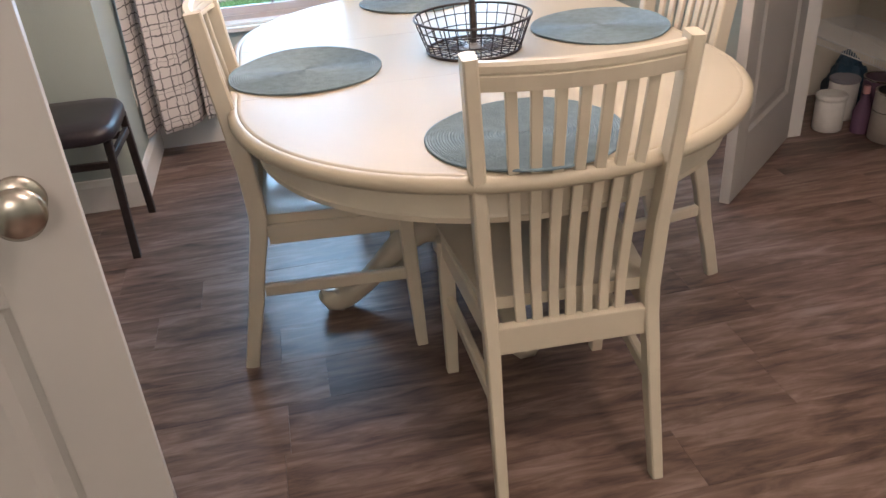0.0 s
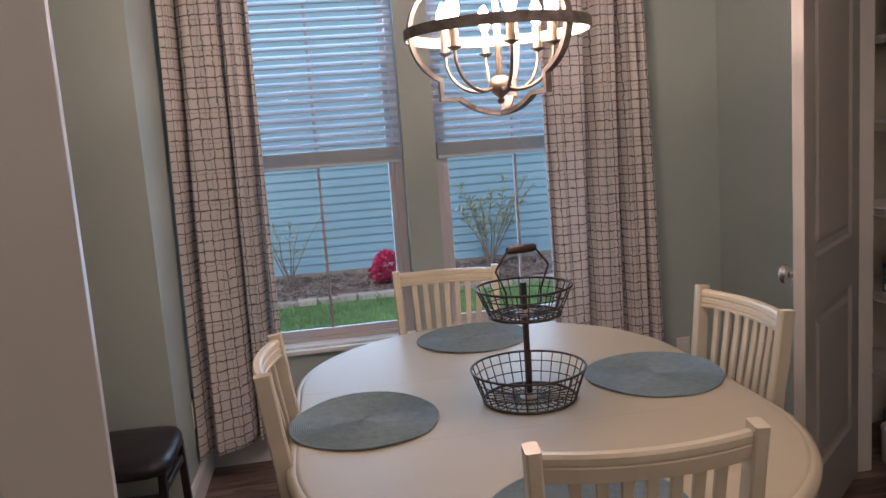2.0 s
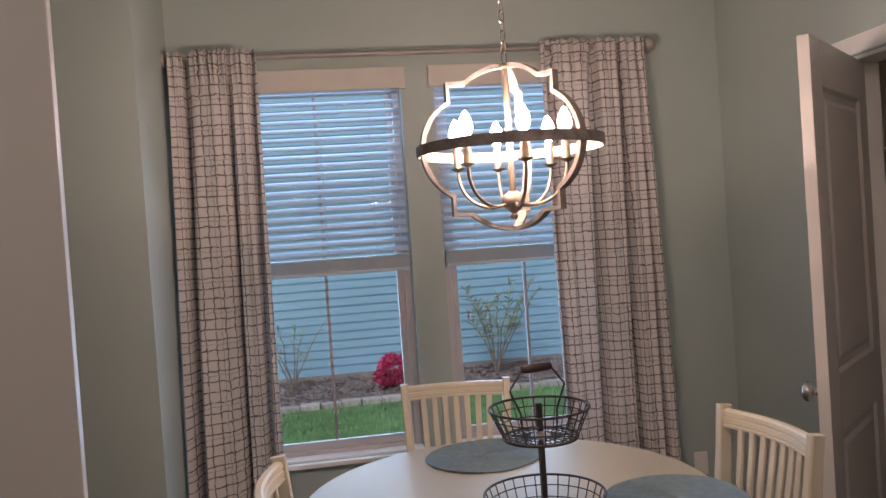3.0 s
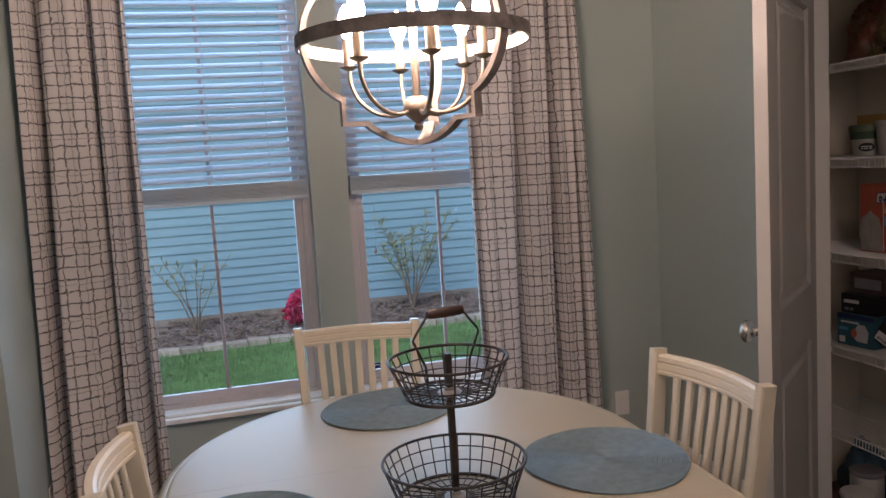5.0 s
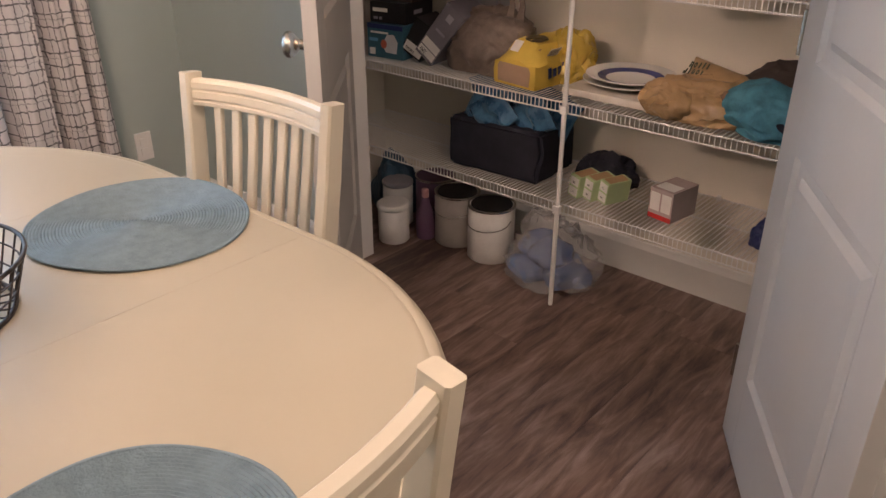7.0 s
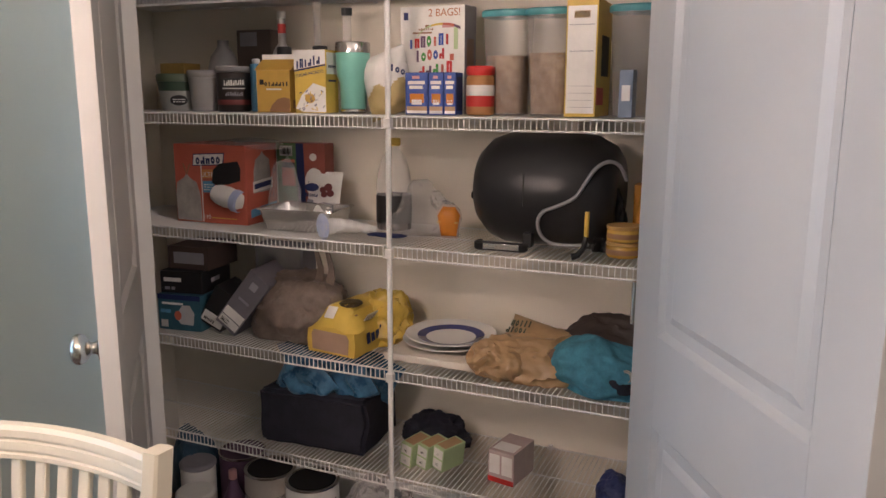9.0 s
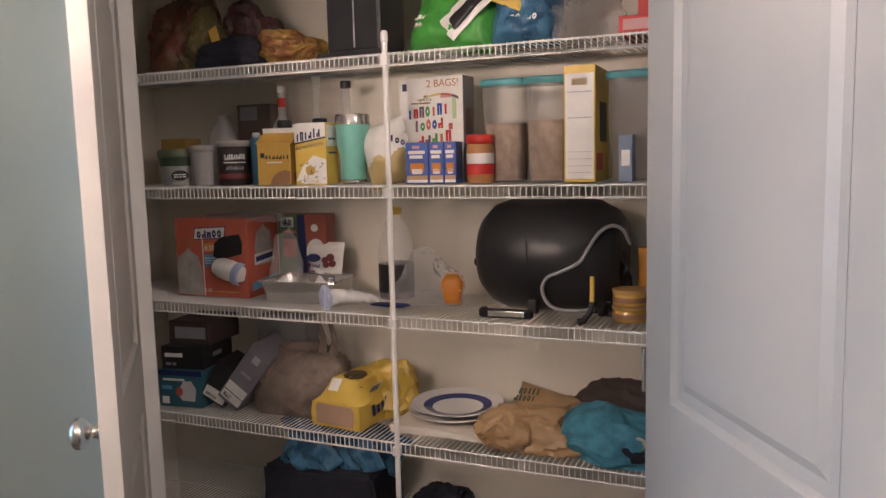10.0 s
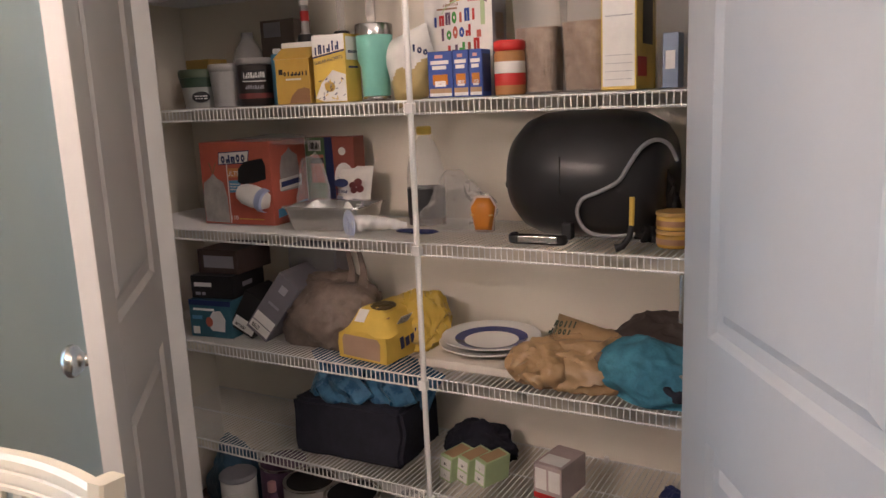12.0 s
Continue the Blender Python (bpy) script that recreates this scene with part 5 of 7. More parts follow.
sb = carton("sugar_box", at_shelf(1, 2.53, 2.528, 4), 0.098, 0.075, 0.172, C_YEL, "yellow and white box of sugar packets", "box", [("side", C_WHT, 0.08, 0.92, 0.62, 0.96), ("side", C_NAVY, 0.2, 0.8, 0.72, 0.76), ("side", C_NAVY, 0.2, 0.8, 0.50, 0.53)])
shape(sb, [(0.0485, 0.118), (-0.0485, 0.134), (-0.0485, 0.1715), (0.0485, 0.1715)], C_WHT)
shape(sb, [(0.0485, 0.113), (-0.0485, 0.129), (-0.0485, 0.133), (0.0485, 0.117)], C_NAVY)
shape(sb, [(0.020, 0.003), (-0.0485, 0.003), (-0.0485, 0.070), (-0.010, 0.082), (0.026, 0.050), (0.046, 0.012)], C_WHT)
bars(sb, 0.044, -0.034, 0.128, 0.154, 6, (C_NAVY,), 4, x=-0.0024, slope=0.014)
words("SUGAR PACKETS", 0.0115, sb, C_NAVY, 0.0, 0.104, turn=-9)
rn = random.Random(86)
for i in range(26):
    a, b = rn.uniform(-0.044, 0.036), rn.uniform(0.008, 0.066)
    dash = part("print", box(-0.0006, 0.0, -0.0042, 0.0042, -0.0012, 0.0012), (C_NAVY, C_YEL, C_GREY)[i % 3], sb)
    dash.matrix_basis = pose(-0.0026, a, b, rn.uniform(0, 180), 0, 0)
shape(sb, round_shape(0.0, 0.040, 0.016, 0.013, 12), C_DYEL, x=-0.0030)
turned("tumbler", at_shelf(1, 2.595, 2.428), [("cup", [(0, 0.0125), (0.035, 0.0125), (0.036, 0.016), (0.037, 0.085), (0.045, 0.102), (0.048, 0.164), (0, 0.164)], C_MINT), ("rim", [(0, 0.1645), (0.0485, 0.1645), (0.0485, 0.190), (0.046, 0.193), (0, 0.193)], C_STEEL), ("base", cyl(0.036, 0, 0.012), C_STEEL)],
       "mint green steel travel tumbler", "tumbler")
for x, y in ((2.66, 2.375), (2.74, 2.36)):
    turned("drinking_glass", at_shelf(1, x, y), [("glass", [(0, 0), (0.028, 0), (0.032, 0.13), (0.0305, 0.13), (0.026, 0.006), (0, 0.006)], C_CLEAR)], "clear drinking glass upside on the shelf", "glass")
sg = thing("sugar_bag", at_shelf(1, 2.575, 2.283), "half-empty yellow and white sugar bag, leaning over", "bag")
part("bag", pouch(0.150, 0.175, 0.075, 12, 0.006, split=0.42), (paint("dull_straw_paper", (0.52, 0.40, 0.17)), C_WHT), sg, smooth=True, angle=70).matrix_basis = pose(0.02, 0.012, 0, -20, 8, 0)
bars(sg, 0.020, -0.045, 0.108, 0.128, 4, (C_NAVY,), 15, x=-0.034, slope=-0.02)
ce = carton("cereal_box", at_shelf(1, 2.635, 2.205, -3), 0.195, 0.072, 0.285, C_WHT, "tall white cereal box with coloured lettering shapes", "cereal box",
            [(C_NAVY, 0.06, 0.13, 0.88, 0.95), (C_PINK, 0.66, 0.84, 0.80, 0.83), (C_LGRN, 0.84, 0.90, 0.60, 0.80), (C_ORANGE, 0.78, 0.84, 0.50, 0.56), (C_BRN, 0.40, 0.46, 0.80, 0.83), (C_BRN, 0.20, 0.50, 0.75, 0.765), ("side", C_GREY, 0.0, 1.0, 0.0, 1.0), ("side", C_BRN, 0.2, 0.8, 0.45, 0.7)])
BRIGHT = (C_BLU, C_RED, C_PURP, C_GRN, C_ORANGE)
swoosh = [(0.075 * math.cos(t), 0.040 * math.sin(t)) for t in (0.2 + 2.2 * i / 14 for i in range(15))]
for i in range(14):
    (a, b), (c, d2) = swoosh[i], swoosh[i + 1]
    w = 0.0035 + 0.004 * i / 14
    shape(ce, [(a - 0.030, b + 0.195), (c - 0.030, d2 + 0.195), (c - 0.030, d2 + 0.195 + w), (a - 0.030, b + 0.195 + w)], (C_LGRN, C_LGRN, C_YEL, C_ORANGE, C_PURP)[min(4, i // 3)], x=-0.0010)
bars(ce, 0.040, -0.004, 0.222, 0.229, 8, (C_BRN,), 87)
bars(ce, 0.072, -0.056, 0.180, 0.212, 7, BRIGHT, 1, slope=0.012)
bars(ce, 0.052, -0.040, 0.144, 0.175, 5, BRIGHT[2:] + BRIGHT[:2], 2, slope=0.010)
bars(ce, 0.040, -0.064, 0.108, 0.139, 5, BRIGHT[1:], 3, slope=0.010)
words("2 BAGS!", 0.028, ce, paint("rust_print", (0.45, 0.16, 0.06)), -0.038, 0.258)
for i in range(3):
    carton("small_cereal_box", at_shelf(1, 2.52 + 0.002 * i, (2.196, 2.142, 2.104)[i], 5), (0.064, 0.040, 0.032)[i], 0.060, 0.108, C_BLU, "small blue single-serve cereal box", "cereal box",
           [(C_WHT, 0.12, 0.85, 0.72, 0.80), (C_WHT, 0.18, 0.75, 0.61, 0.69), (C_HONEY, 0.20, 0.80, 0.28, 0.50), (C_WHT, 0.28, 0.72, 0.24, 0.36), (C_WHT, 0.06, 0.94, 0.03, 0.10), (C_KRAFT, 0.06, 0.94, 0.10, 0.20), (C_PINK, 0.3, 0.62, 0.85, 0.92), ("side", C_NAVY, 0.1, 0.9, 0.1, 0.9)])
turned("peanut_butter_jar", at_shelf(1, 2.575, 2.040), [("jar", [(0, 0), (0.033, 0), (0.036, 0.006), (0.036, 0.094), (0.032, 0.100), (0, 0.100)], C_PB), ("label", [(0.0364, 0.022), (0.0367, 0.023), (0.0367, 0.048), (0.0364, 0.049)], C_RED),
        ("label", [(0.0364, 0.0495), (0.0367, 0.050), (0.0367, 0.075), (0.0364, 0.076)], C_WHT), ("lid", cyl(0.037, 0.1005, 0.124, 0.004), C_RED)], "peanut butter jar with a red lid", "jar")


def cereal_tub(x, y, fill):
    b = thing("cereal_container", at_shelf(1, x, y), "clear cereal container with a teal lid, part filled", "container", group="cereal containers")

    def tub(prof):
        bm = bmesh.new()
        rings = []
        for k, z in prof:
            rings.append([bm.verts.new((sx * k * 0.92, sy * k, z)) for sx, sy in [(math.copysign(abs(math.cos(t)) ** 0.5, math.cos(t)), math.copysign(abs(math.sin(t)) ** 0.5, math.sin(t))) for t in (2 * math.pi * i / 28 for i in range(28))]])
        for a, c in zip(rings, rings[1:]):
            for i in range(28):
                bm.faces.new((a[i], a[(i + 1) % 28], c[(i + 1) % 28], c[i]))
        bm.faces.new(rings[0])
        bm.faces.new(rings[-1])
        bmesh.ops.recalc_face_normals(bm, faces=bm.faces)
        return bm
    part("tub", tub([(0.047, 0.0), (0.049, 0.004), (0.060, 0.246)]), C_TUB, b, smooth=True)
    part("lid", tub([(0.063, 0.2465), (0.065, 0.249), (0.065, 0.259), (0.059, 0.264)]), C_TEAL, b, "teal lid", smooth=True)
    if fill:
        part("filling", tub([(0.045, 0.005), (0.0455 + 0.010 * fill / 0.245, fill)]), C_CEREAL, b, "toasted cereal")


cereal_tub(2.635, 1.985, 0.15)
cereal_tub(2.63, 1.868, 0.155)
cereal_tub(2.625, 1.655, 0.0)
carton("cereal_box", at_shelf(1, 2.53, 1.768, 2), 0.076, 0.190, 0.278, C_YEL, "tall yellow cereal box turned edge on", "cereal box",
       [(C_WHT, 0.05, 0.95, 0.03, 0.93), (C_DYEL, 0.25, 0.75, 0.83, 0.89), (C_GREY, 0.12, 0.88, 0.77, 0.78), (C_GREY, 0.12, 0.88, 0.55, 0.56), (C_GREY, 0.12, 0.88, 0.26, 0.265), (C_GREY, 0.12, 0.88, 0.20, 0.205), (C_GREY, 0.12, 0.88, 0.14, 0.145), (C_GREY, 0.12, 0.88, 0.08, 0.085),
        ("side", C_BLK, 0.3, 0.8, 0.35, 0.7), ("side", C_RED, 0.05, 0.5, 0.1, 0.25)])
carton("grey_box", at_shelf(1, 2.51, 1.655, 0), 0.032, 0.05, 0.110, paint("slate_card", (0.19, 0.24, 0.33)), "small slate blue box", "box", [(C_WHT, 0.2, 0.8, 0.35, 0.68)])

# --- third shelf
tb = carton("trash_bag_box", at_shelf(2, 2.585, 2.942, 2), 0.268, 0.17, 0.246, C_ORANGE, "large orange-red box of trash bags with a torn opening", "box")
C_BAGPIC = paint("printed_bag_picture", (0.46, 0.43, 0.40), second=(0.30, 0.28, 0.26), scale=22)
bag_picture = [(-0.048, 0.0), (0.046, 0.002), (0.049, 0.075), (0.043, 0.120), (0.016, 0.136), (0.004, 0.150), (-0.008, 0.136), (-0.034, 0.122), (-0.046, 0.080)]
shape(tb, [(0.083 + a, 0.004 + b) for a, b in bag_picture], C_BAGPIC)
for a in (0.070, 0.100):
    part("print", sweep([(-0.0018, 0.086, 0.150), (-0.0018, a, 0.186), (-0.0018, 0.5 * (a + 0.086), 0.176), (-0.0018, 0.086, 0.150)], rect(0.0022, 0.0008), up=Vector((1, 0, 0))), C_BRN, tb)
shape(tb, [(0.062, 0.178), (-0.054, 0.184), (-0.060, 0.222), (0.058, 0.216)], C_NAVY)
shape(tb, [(0.059, 0.181), (-0.051, 0.187), (-0.057, 0.219), (0.055, 0.213)], C_WHT, x=-0.0022)
bars(tb, 0.050, -0.046, 0.186, 0.211, 5, (C_NAVY,), 5, x=-0.0028, slope=0.005)
shape(tb, [(0.030, 0.140), (-0.028, 0.144), (-0.028, 0.170), (0.030, 0.168)], paint("amber_print", (0.62, 0.27, 0.09)))
words("ULTRA", 0.021, tb, C_WHT, -0.001, 0.146, x=-0.0024)
shape(tb, [(0.026, 0.096), (-0.018, 0.098), (-0.018, 0.134), (0.026, 0.132)], C_LBLU)
small_print(tb, -0.014, 0.022, 0.104, 0.128, 3, C_WHT, 81, x=-0.0024)
part("print", box(-0.0018, -0.0006, 0.0285, 0.0315, 0.004, 0.182), C_WHT, tb)
words("110", 0.019, tb, C_WHT, 0.016, 0.014)
small_print(tb, -0.095, 0.0, 0.016, 0.024, 1, C_YEL, 82)
# no print: a flat black shape painted for the dark inside of the torn opening
shape(tb, [(-0.010, 0.128), (-0.016, 0.168), (-0.040, 0.188), (-0.108, 0.198), (-0.118, 0.176), (-0.116, 0.138), (-0.070, 0.126), (-0.030, 0.122)], C_BLK, x=-0.0034)
roll = part("loose_bag", lathe([(0, 0), (0.024, 0.0), (0.031, 0.018), (0.034, 0.05), (0.030, 0.085), (0.020, 0.105), (0, 0.108)], 22), C_WHT, tb, "white rolled bag pulled out of the torn opening", smooth=True, angle=60)
roll.matrix_basis = pose(-0.004, -0.020, 0.098, 104, 0, 0)
end = part("roll_end", lathe([(0.0335, 0.0), (0.0355, 0.004), (0.035, 0.022), (0.031, 0.026)], 22), paint("pale_blue_hem", (0.40, 0.46, 0.66)), tb, "pale blue hem of the roll", smooth=True)
end.matrix_basis = pose(-0.004, -0.092, 0.078, 104, 0, 0)
fl = -0.1348
shape(tb, [(0.085 + a * 0.95, 0.096 + b * 0.85) for a, b in bag_picture], C_BAGPIC, side=fl)
shape(tb, [(0.035, 0.098), (0.140, 0.106), (0.140, 0.140), (0.035, 0.132)], C_WHT, side=fl - 0.0008)
shape(tb, [(0.042, 0.108), (0.133, 0.115), (0.133, 0.131), (0.042, 0.124)], C_NAVY, side=fl - 0.0015)
shape(tb, [(0.020, 0.020), (0.165, 0.036), (0.165, 0.060), (0.020, 0.046)], C_LBLU, side=fl)
soft("plastic_bag", pose(2.66, 2.85, SHELF[2] + 0.2360), (0.07, 0.13, 0.030), 16, C_FILM, "clear film bag lying on the box", "bag")
gx = carton("freezer_bag_box", at_shelf(2, 2.750, 2.715, 0), 0.180, 0.055, 0.248, paint("red_brown_card", (0.30, 0.085, 0.06)), "green and red-brown box of freezer bags with a barcode", "box")
shape(gx, [(0.089, 0.0), (-0.010, 0.0), (-0.004, 0.247), (0.089, 0.247)], paint("leaf_green_card", (0.09, 0.17, 0.07)), x=-0.0009)
shape(gx, [(0.012, 0.0), (-0.018, 0.0), (-0.012, 0.247), (0.016, 0.247)], C_NAVY, x=-0.0020)
shape(gx, [(0.078, 0.206), (0.030, 0.206), (0.030, 0.238), (0.078, 0.238)], C_WHT)
bars(gx, 0.074, 0.034, 0.210, 0.234, 9, (C_BLK,), 91, x=-0.0024)
shape(gx, [(0.070, 0.110), (0.022, 0.110), (0.022, 0.195), (0.070, 0.195)], C_ORANGE)
shape(gx, [(0.070, 0.168), (0.022, 0.168), (0.022, 0.186), (0.070, 0.186)], C_BLK, x=-0.0024)
shape(gx, round_shape(-0.052, 0.125, 0.036, 0.046), C_WHT, x=-0.0024)
words("Strong", 0.016, gx, C_NAVY, -0.050, 0.118, x=-0.0032)
small_print(gx, -0.076, -0.030, 0.098, 0.110, 2, C_GREY, 92, x=-0.0032)
shape(gx, round_shape(-0.048, 0.205, 0.013, 0.012), C_WHT, x=-0.0024)
soft("plastic_bag", at_shelf(2, 2.69, 2.735), (0.030, 0.055, 0.19), 47, C_FILM, "clear film bag slumped against the boxes", "bag", angle=40, sub=5, jit=0.006, rough=0.30)
pc = thing("snack_pouch", at_shelf(2, 2.72, 2.625, 0, 14), "white snack pouch with red fruit print", "pouch")
part("pouch", pouch(0.125, 0.165, 0.040, 18, 0.005), C_WHT, pc, smooth=True)
shape(pc, round_shape(0.030, 0.110, 0.026, 0.013), C_NAVY, x=-0.0300)
bars(pc, 0.052, 0.005, 0.080, 0.092, 6, (C_NAVY,), 93, x=-0.0300)
for dy, dz, q in ((-0.030, 0.112, 0.015), (-0.012, 0.104, 0.012), (-0.040, 0.094, 0.013), (-0.018, 0.090, 0.012)):
    shape(pc, round_shape(dy, dz, q, q * 0.85, 12), paint("dark_berry_print", (0.16, 0.04, 0.04)), x=-0.0305)
shape(pc, [(0.052, 0.012), (-0.052, 0.012), (-0.048, 0.062), (0.048, 0.074)], C_GREY, x=-0.0200)
small_print(pc, -0.044, 0.044, 0.020, 0.056, 4, C_WHT, 94, x=-0.0210)
pn = thing("foil_pan", at_shelf(2, 2.545, 2.612, 5), "shallow aluminium foil baking pan", "pan")
bm = bmesh.new()
rings = []
for k, z, e in ((0.0, 0.002, 0.0), (0.85, 0.002, 0.0), (1.0, 0.064, 0.0), (1.06, 0.067, 0.0), (1.07, 0.063, 0.0), (1.0, 0.060, 0), (0.86, 0.0005, 0)):
    rings.append([bm.verts.new((0.085 + 0.082 * max(k, 0.01) * a, 0.116 * max(k, 0.01) * c, z)) for a, c in ((-1, -0.9), (-0.9, -1), (0.9, -1), (1, -0.9), (1, 0.9), (0.9, 1), (-0.9, 1), (-1, 0.9))])
for a, c in zip(rings, rings[1:]):
    for i in range(8):
        bm.faces.new((a[i], a[(i + 1) % 8], c[(i + 1) % 8], c[i]))
bmesh.ops.recalc_face_normals(bm, faces=bm.faces)
part("tray", bm, C_FOIL, pn)
rb = thing("plastic_bag", at_shelf(2, 2.545, 2.505), "rolled white plastic bag with pale blue edges", "bag")
C_HEM = paint("blue_white_hem", (0.34, 0.42, 0.66), second=(0.62, 0.64, 0.70), scale=20)
bm = sweep(eased([(0.0, 0.0, 0.026), (0.022, -0.024, 0.027), (0.048, -0.052, 0.022), (0.075, -0.084, 0.017), (0.098, -0.115, 0.009)], 6), disc(0.024, 18), scale=[1.05 - 0.024 * i + 0.06 * math.sin(i * 1.7) for i in range(25)], caps=False)
for v in bm.verts:
    v.co += Vector((0.4, 0.4, 1)) * 0.006 * noise.noise(v.co * 45)
    v.co.z = max(v.co.z, 0.001)
part("roll", bm, paint("white_bag_film", (0.70, 0.69, 0.67), 0.35, bump=0.3, bscale=60), rb, smooth=True, angle=60)
for q in (0.024, 0.017, 0.010):
    part("hem", sweep([(-0.006 + 0.004 * math.cos(t), q * math.cos(t) * 0.72, 0.026 + q * math.sin(t)) for t in (2 * math.pi * i / 18 for i in range(18))], rect(0.030, 0.0016), closed=True, up=Vector((0.8, -0.6, 0.01))), C_HEM, rb, "pale blue hem of the bag")
ds = thing("syrup_bottle", at_shelf(2, 2.735, 2.375), "clear bottle of dark syrup with a yellow cap", "bottle")
part("bottle", lathe([(0, 0.0), (0.050, 0.0), (0.053, 0.006), (0.053, 0.135), (0.050, 0.165), (0.040, 0.205), (0.026, 0.232), (0.018, 0.242), (0.018, 0.250), (0, 0.250)], 28), C_CLEAR, ds, smooth=True)
part("syrup", lathe([(0, 0.003), (0.0510, 0.003), (0.0515, 0.075), (0, 0.075)], 28), C_SYRUP, ds, smooth=True)
part("label", lathe([(0.0534, 0.022), (0.0537, 0.023), (0.0537, 0.104), (0.0534, 0.105)], 28), C_BLK, ds, "dark paper label", smooth=True)
part("cap", lathe(cyl(0.021, 0.2505, 0.273), 20), C_YEL, ds, "yellow cap", smooth=True)
soft("measuring_spoons", at_shelf(2, 2.60, 2.335), (0.018, 0.06, 0.012), 20, C_NAVY, "navy blue plastic clip lying on the shelf", "clip", sub=3)
soft("plastic_bag", at_shelf(2, 2.70, 2.265), (0.06, 0.105, 0.135), 21, C_FILM, "crumpled clear plastic bag", "bag", angle=40, sub=5, jit=0.006, rough=0.34)
oc = thing("orange_container", at_shelf(2, 2.655, 2.160, 8), "small orange six-sided plastic pack with a pale rim", "container")
hexa = lambda k: [(0.024 * k, 0.048 - 0.048 * k), (0.037 * k, 0.048 + 0.022 * k), (0.020 * k, 0.048 + 0.048 * k), (-0.020 * k, 0.048 + 0.048 * k), (-0.037 * k, 0.048 + 0.022 * k), (-0.024 * k, 0.048 - 0.048 * k)]
shape(oc, hexa(1.0), paint("pale_rim_plastic", (0.62, 0.50, 0.42), 0.3), x=0.0)
bm = bmesh.new()
rings = [[bm.verts.new((x, a, b)) for a, b in hexa(k)] for k, x in ((0.88, -0.0005), (0.80, -0.016), (0.55, -0.022))]
for a, b in zip(rings, rings[1:]):
    for i in range(6):
        bm.faces.new((a[i], a[(i + 1) % 6], b[(i + 1) % 6], b[i]))
bm.faces.new(rings[-1])
bmesh.ops.recalc_face_normals(bm, faces=bm.faces)
part("tray", bm, C_HONEY, oc, smooth=True, angle=50)
part("band", box(-0.0205, -0.0165, -0.030, 0.030, 0.046, 0.050), C_DYEL, oc)
part("back", box(0.001, 0.030, -0.022, 0.022, 0.0, 0.080, 0.004), C_FROST, oc)
af = thing("air_fryer", at_shelf(2, 2.70, 1.890), "large glossy black air fryer with a looped grey handle", "air fryer")
bm = lathe([(0, -0.182), (0.066, -0.180), (0.096, -0.168), (0.126, -0.138), (0.141, -0.098), (0.145, -0.045), (0.145, 0.06), (0.136, 0.13), (0.112, 0.175), (0.09, 0.19), (0, 0.192)], 40)
bmesh.ops.transform(bm, matrix=pose(0, 0, 0.150, 90, 0, 0) @ Matrix.Diagonal((1.07, 1.07, 1.05, 1.0)), verts=bm.verts)
for v in bm.verts:
    v.co.z = max(v.co.z, 0.004)
part("body", bm, C_BODY, af, smooth=True, angle=50)
trim_path = [(-0.070, -0.226, 0.190), (-0.092, -0.212, 0.226), (-0.112, -0.188, 0.238), (-0.128, -0.160, 0.222), (-0.146, -0.136, 0.182), (-0.156, -0.116, 0.150), (-0.160, -0.072, 0.126), (-0.158, -0.036, 0.110), (-0.150, -0.020, 0.079), (-0.146, -0.030, 0.046), (-0.138, -0.056, 0.026), (-0.136, -0.104, 0.024), (-0.136, -0.150, 0.030)]
part("handle", sweep(eased(trim_path), disc(0.0048, 10)), paint("grey_trim", (0.26, 0.26, 0.27), 0.3), af, "grey trim looping round the front panel", smooth=True)
# dark line modelled for the gap between two reflected window panes
part("reflection_gap", box(-0.1575, -0.1545, 0.019, 0.021, 0.120, 0.205), C_MATTE, af)
part("lower_clip", box(-0.150, -0.120, -0.004, 0.020, 0.012, 0.050, 0.004), C_MATTE, af)
part("knob", lathe([(0, 0), (0.012, 0), (0.014, 0.01), (0.010, 0.018), (0, 0.018)], 16, m=pose(-0.06, 0.176, 0.13, -90, 0, 0)), C_MATTE, af, smooth=True)
part("badge_dot", lathe(cyl(0.0025, 0, 0.002, 0.0005), 10, m=pose(-0.137, -0.075, 0.185, 0, -75, 0)), C_WHT, af)
gt = thing("griddle_tray", at_shelf(2, 2.540, 1.965, 3), "flat black griddle handle with a steel plate lying in front", "tray")
part("frame", sweep(eased([(0.020, -0.060, 0.012), (0.0, -0.058, 0.012), (-0.004, 0.0, 0.013), (0.0, 0.058, 0.012), (0.012, 0.066, 0.012), (0.024, 0.060, 0.012)], 5), rect(0.016, 0.024, 0.005)), C_MATTE, gt, smooth=True, angle=40)
part("plate", box(-0.0150, -0.0125, -0.052, 0.044, 0.006, 0.021, 0.0008), C_STEEL, gt, "slim steel plate")

tl = thing("kitchen_tool", at_shelf(2, 2.50, 1.742), "black kitchen tool with a yellow handle tip", "utensil")
part("handle", sweep([(0.03, -0.003, 0.055), (0.035, -0.003, 0.118)], disc(0.006, 10)), C_YEL, tl, "yellow handle", smooth=True)
part("shaft", sweep([(0.03, -0.003, 0.055), (0.022, 0.0, 0.03), (0.01, 0.012, 0.012), (0.004, 0.026, 0.008)], disc(0.007, 10), scale=[0.9, 1, 1.1, 1.3]), C_MATTE, tl, smooth=True)
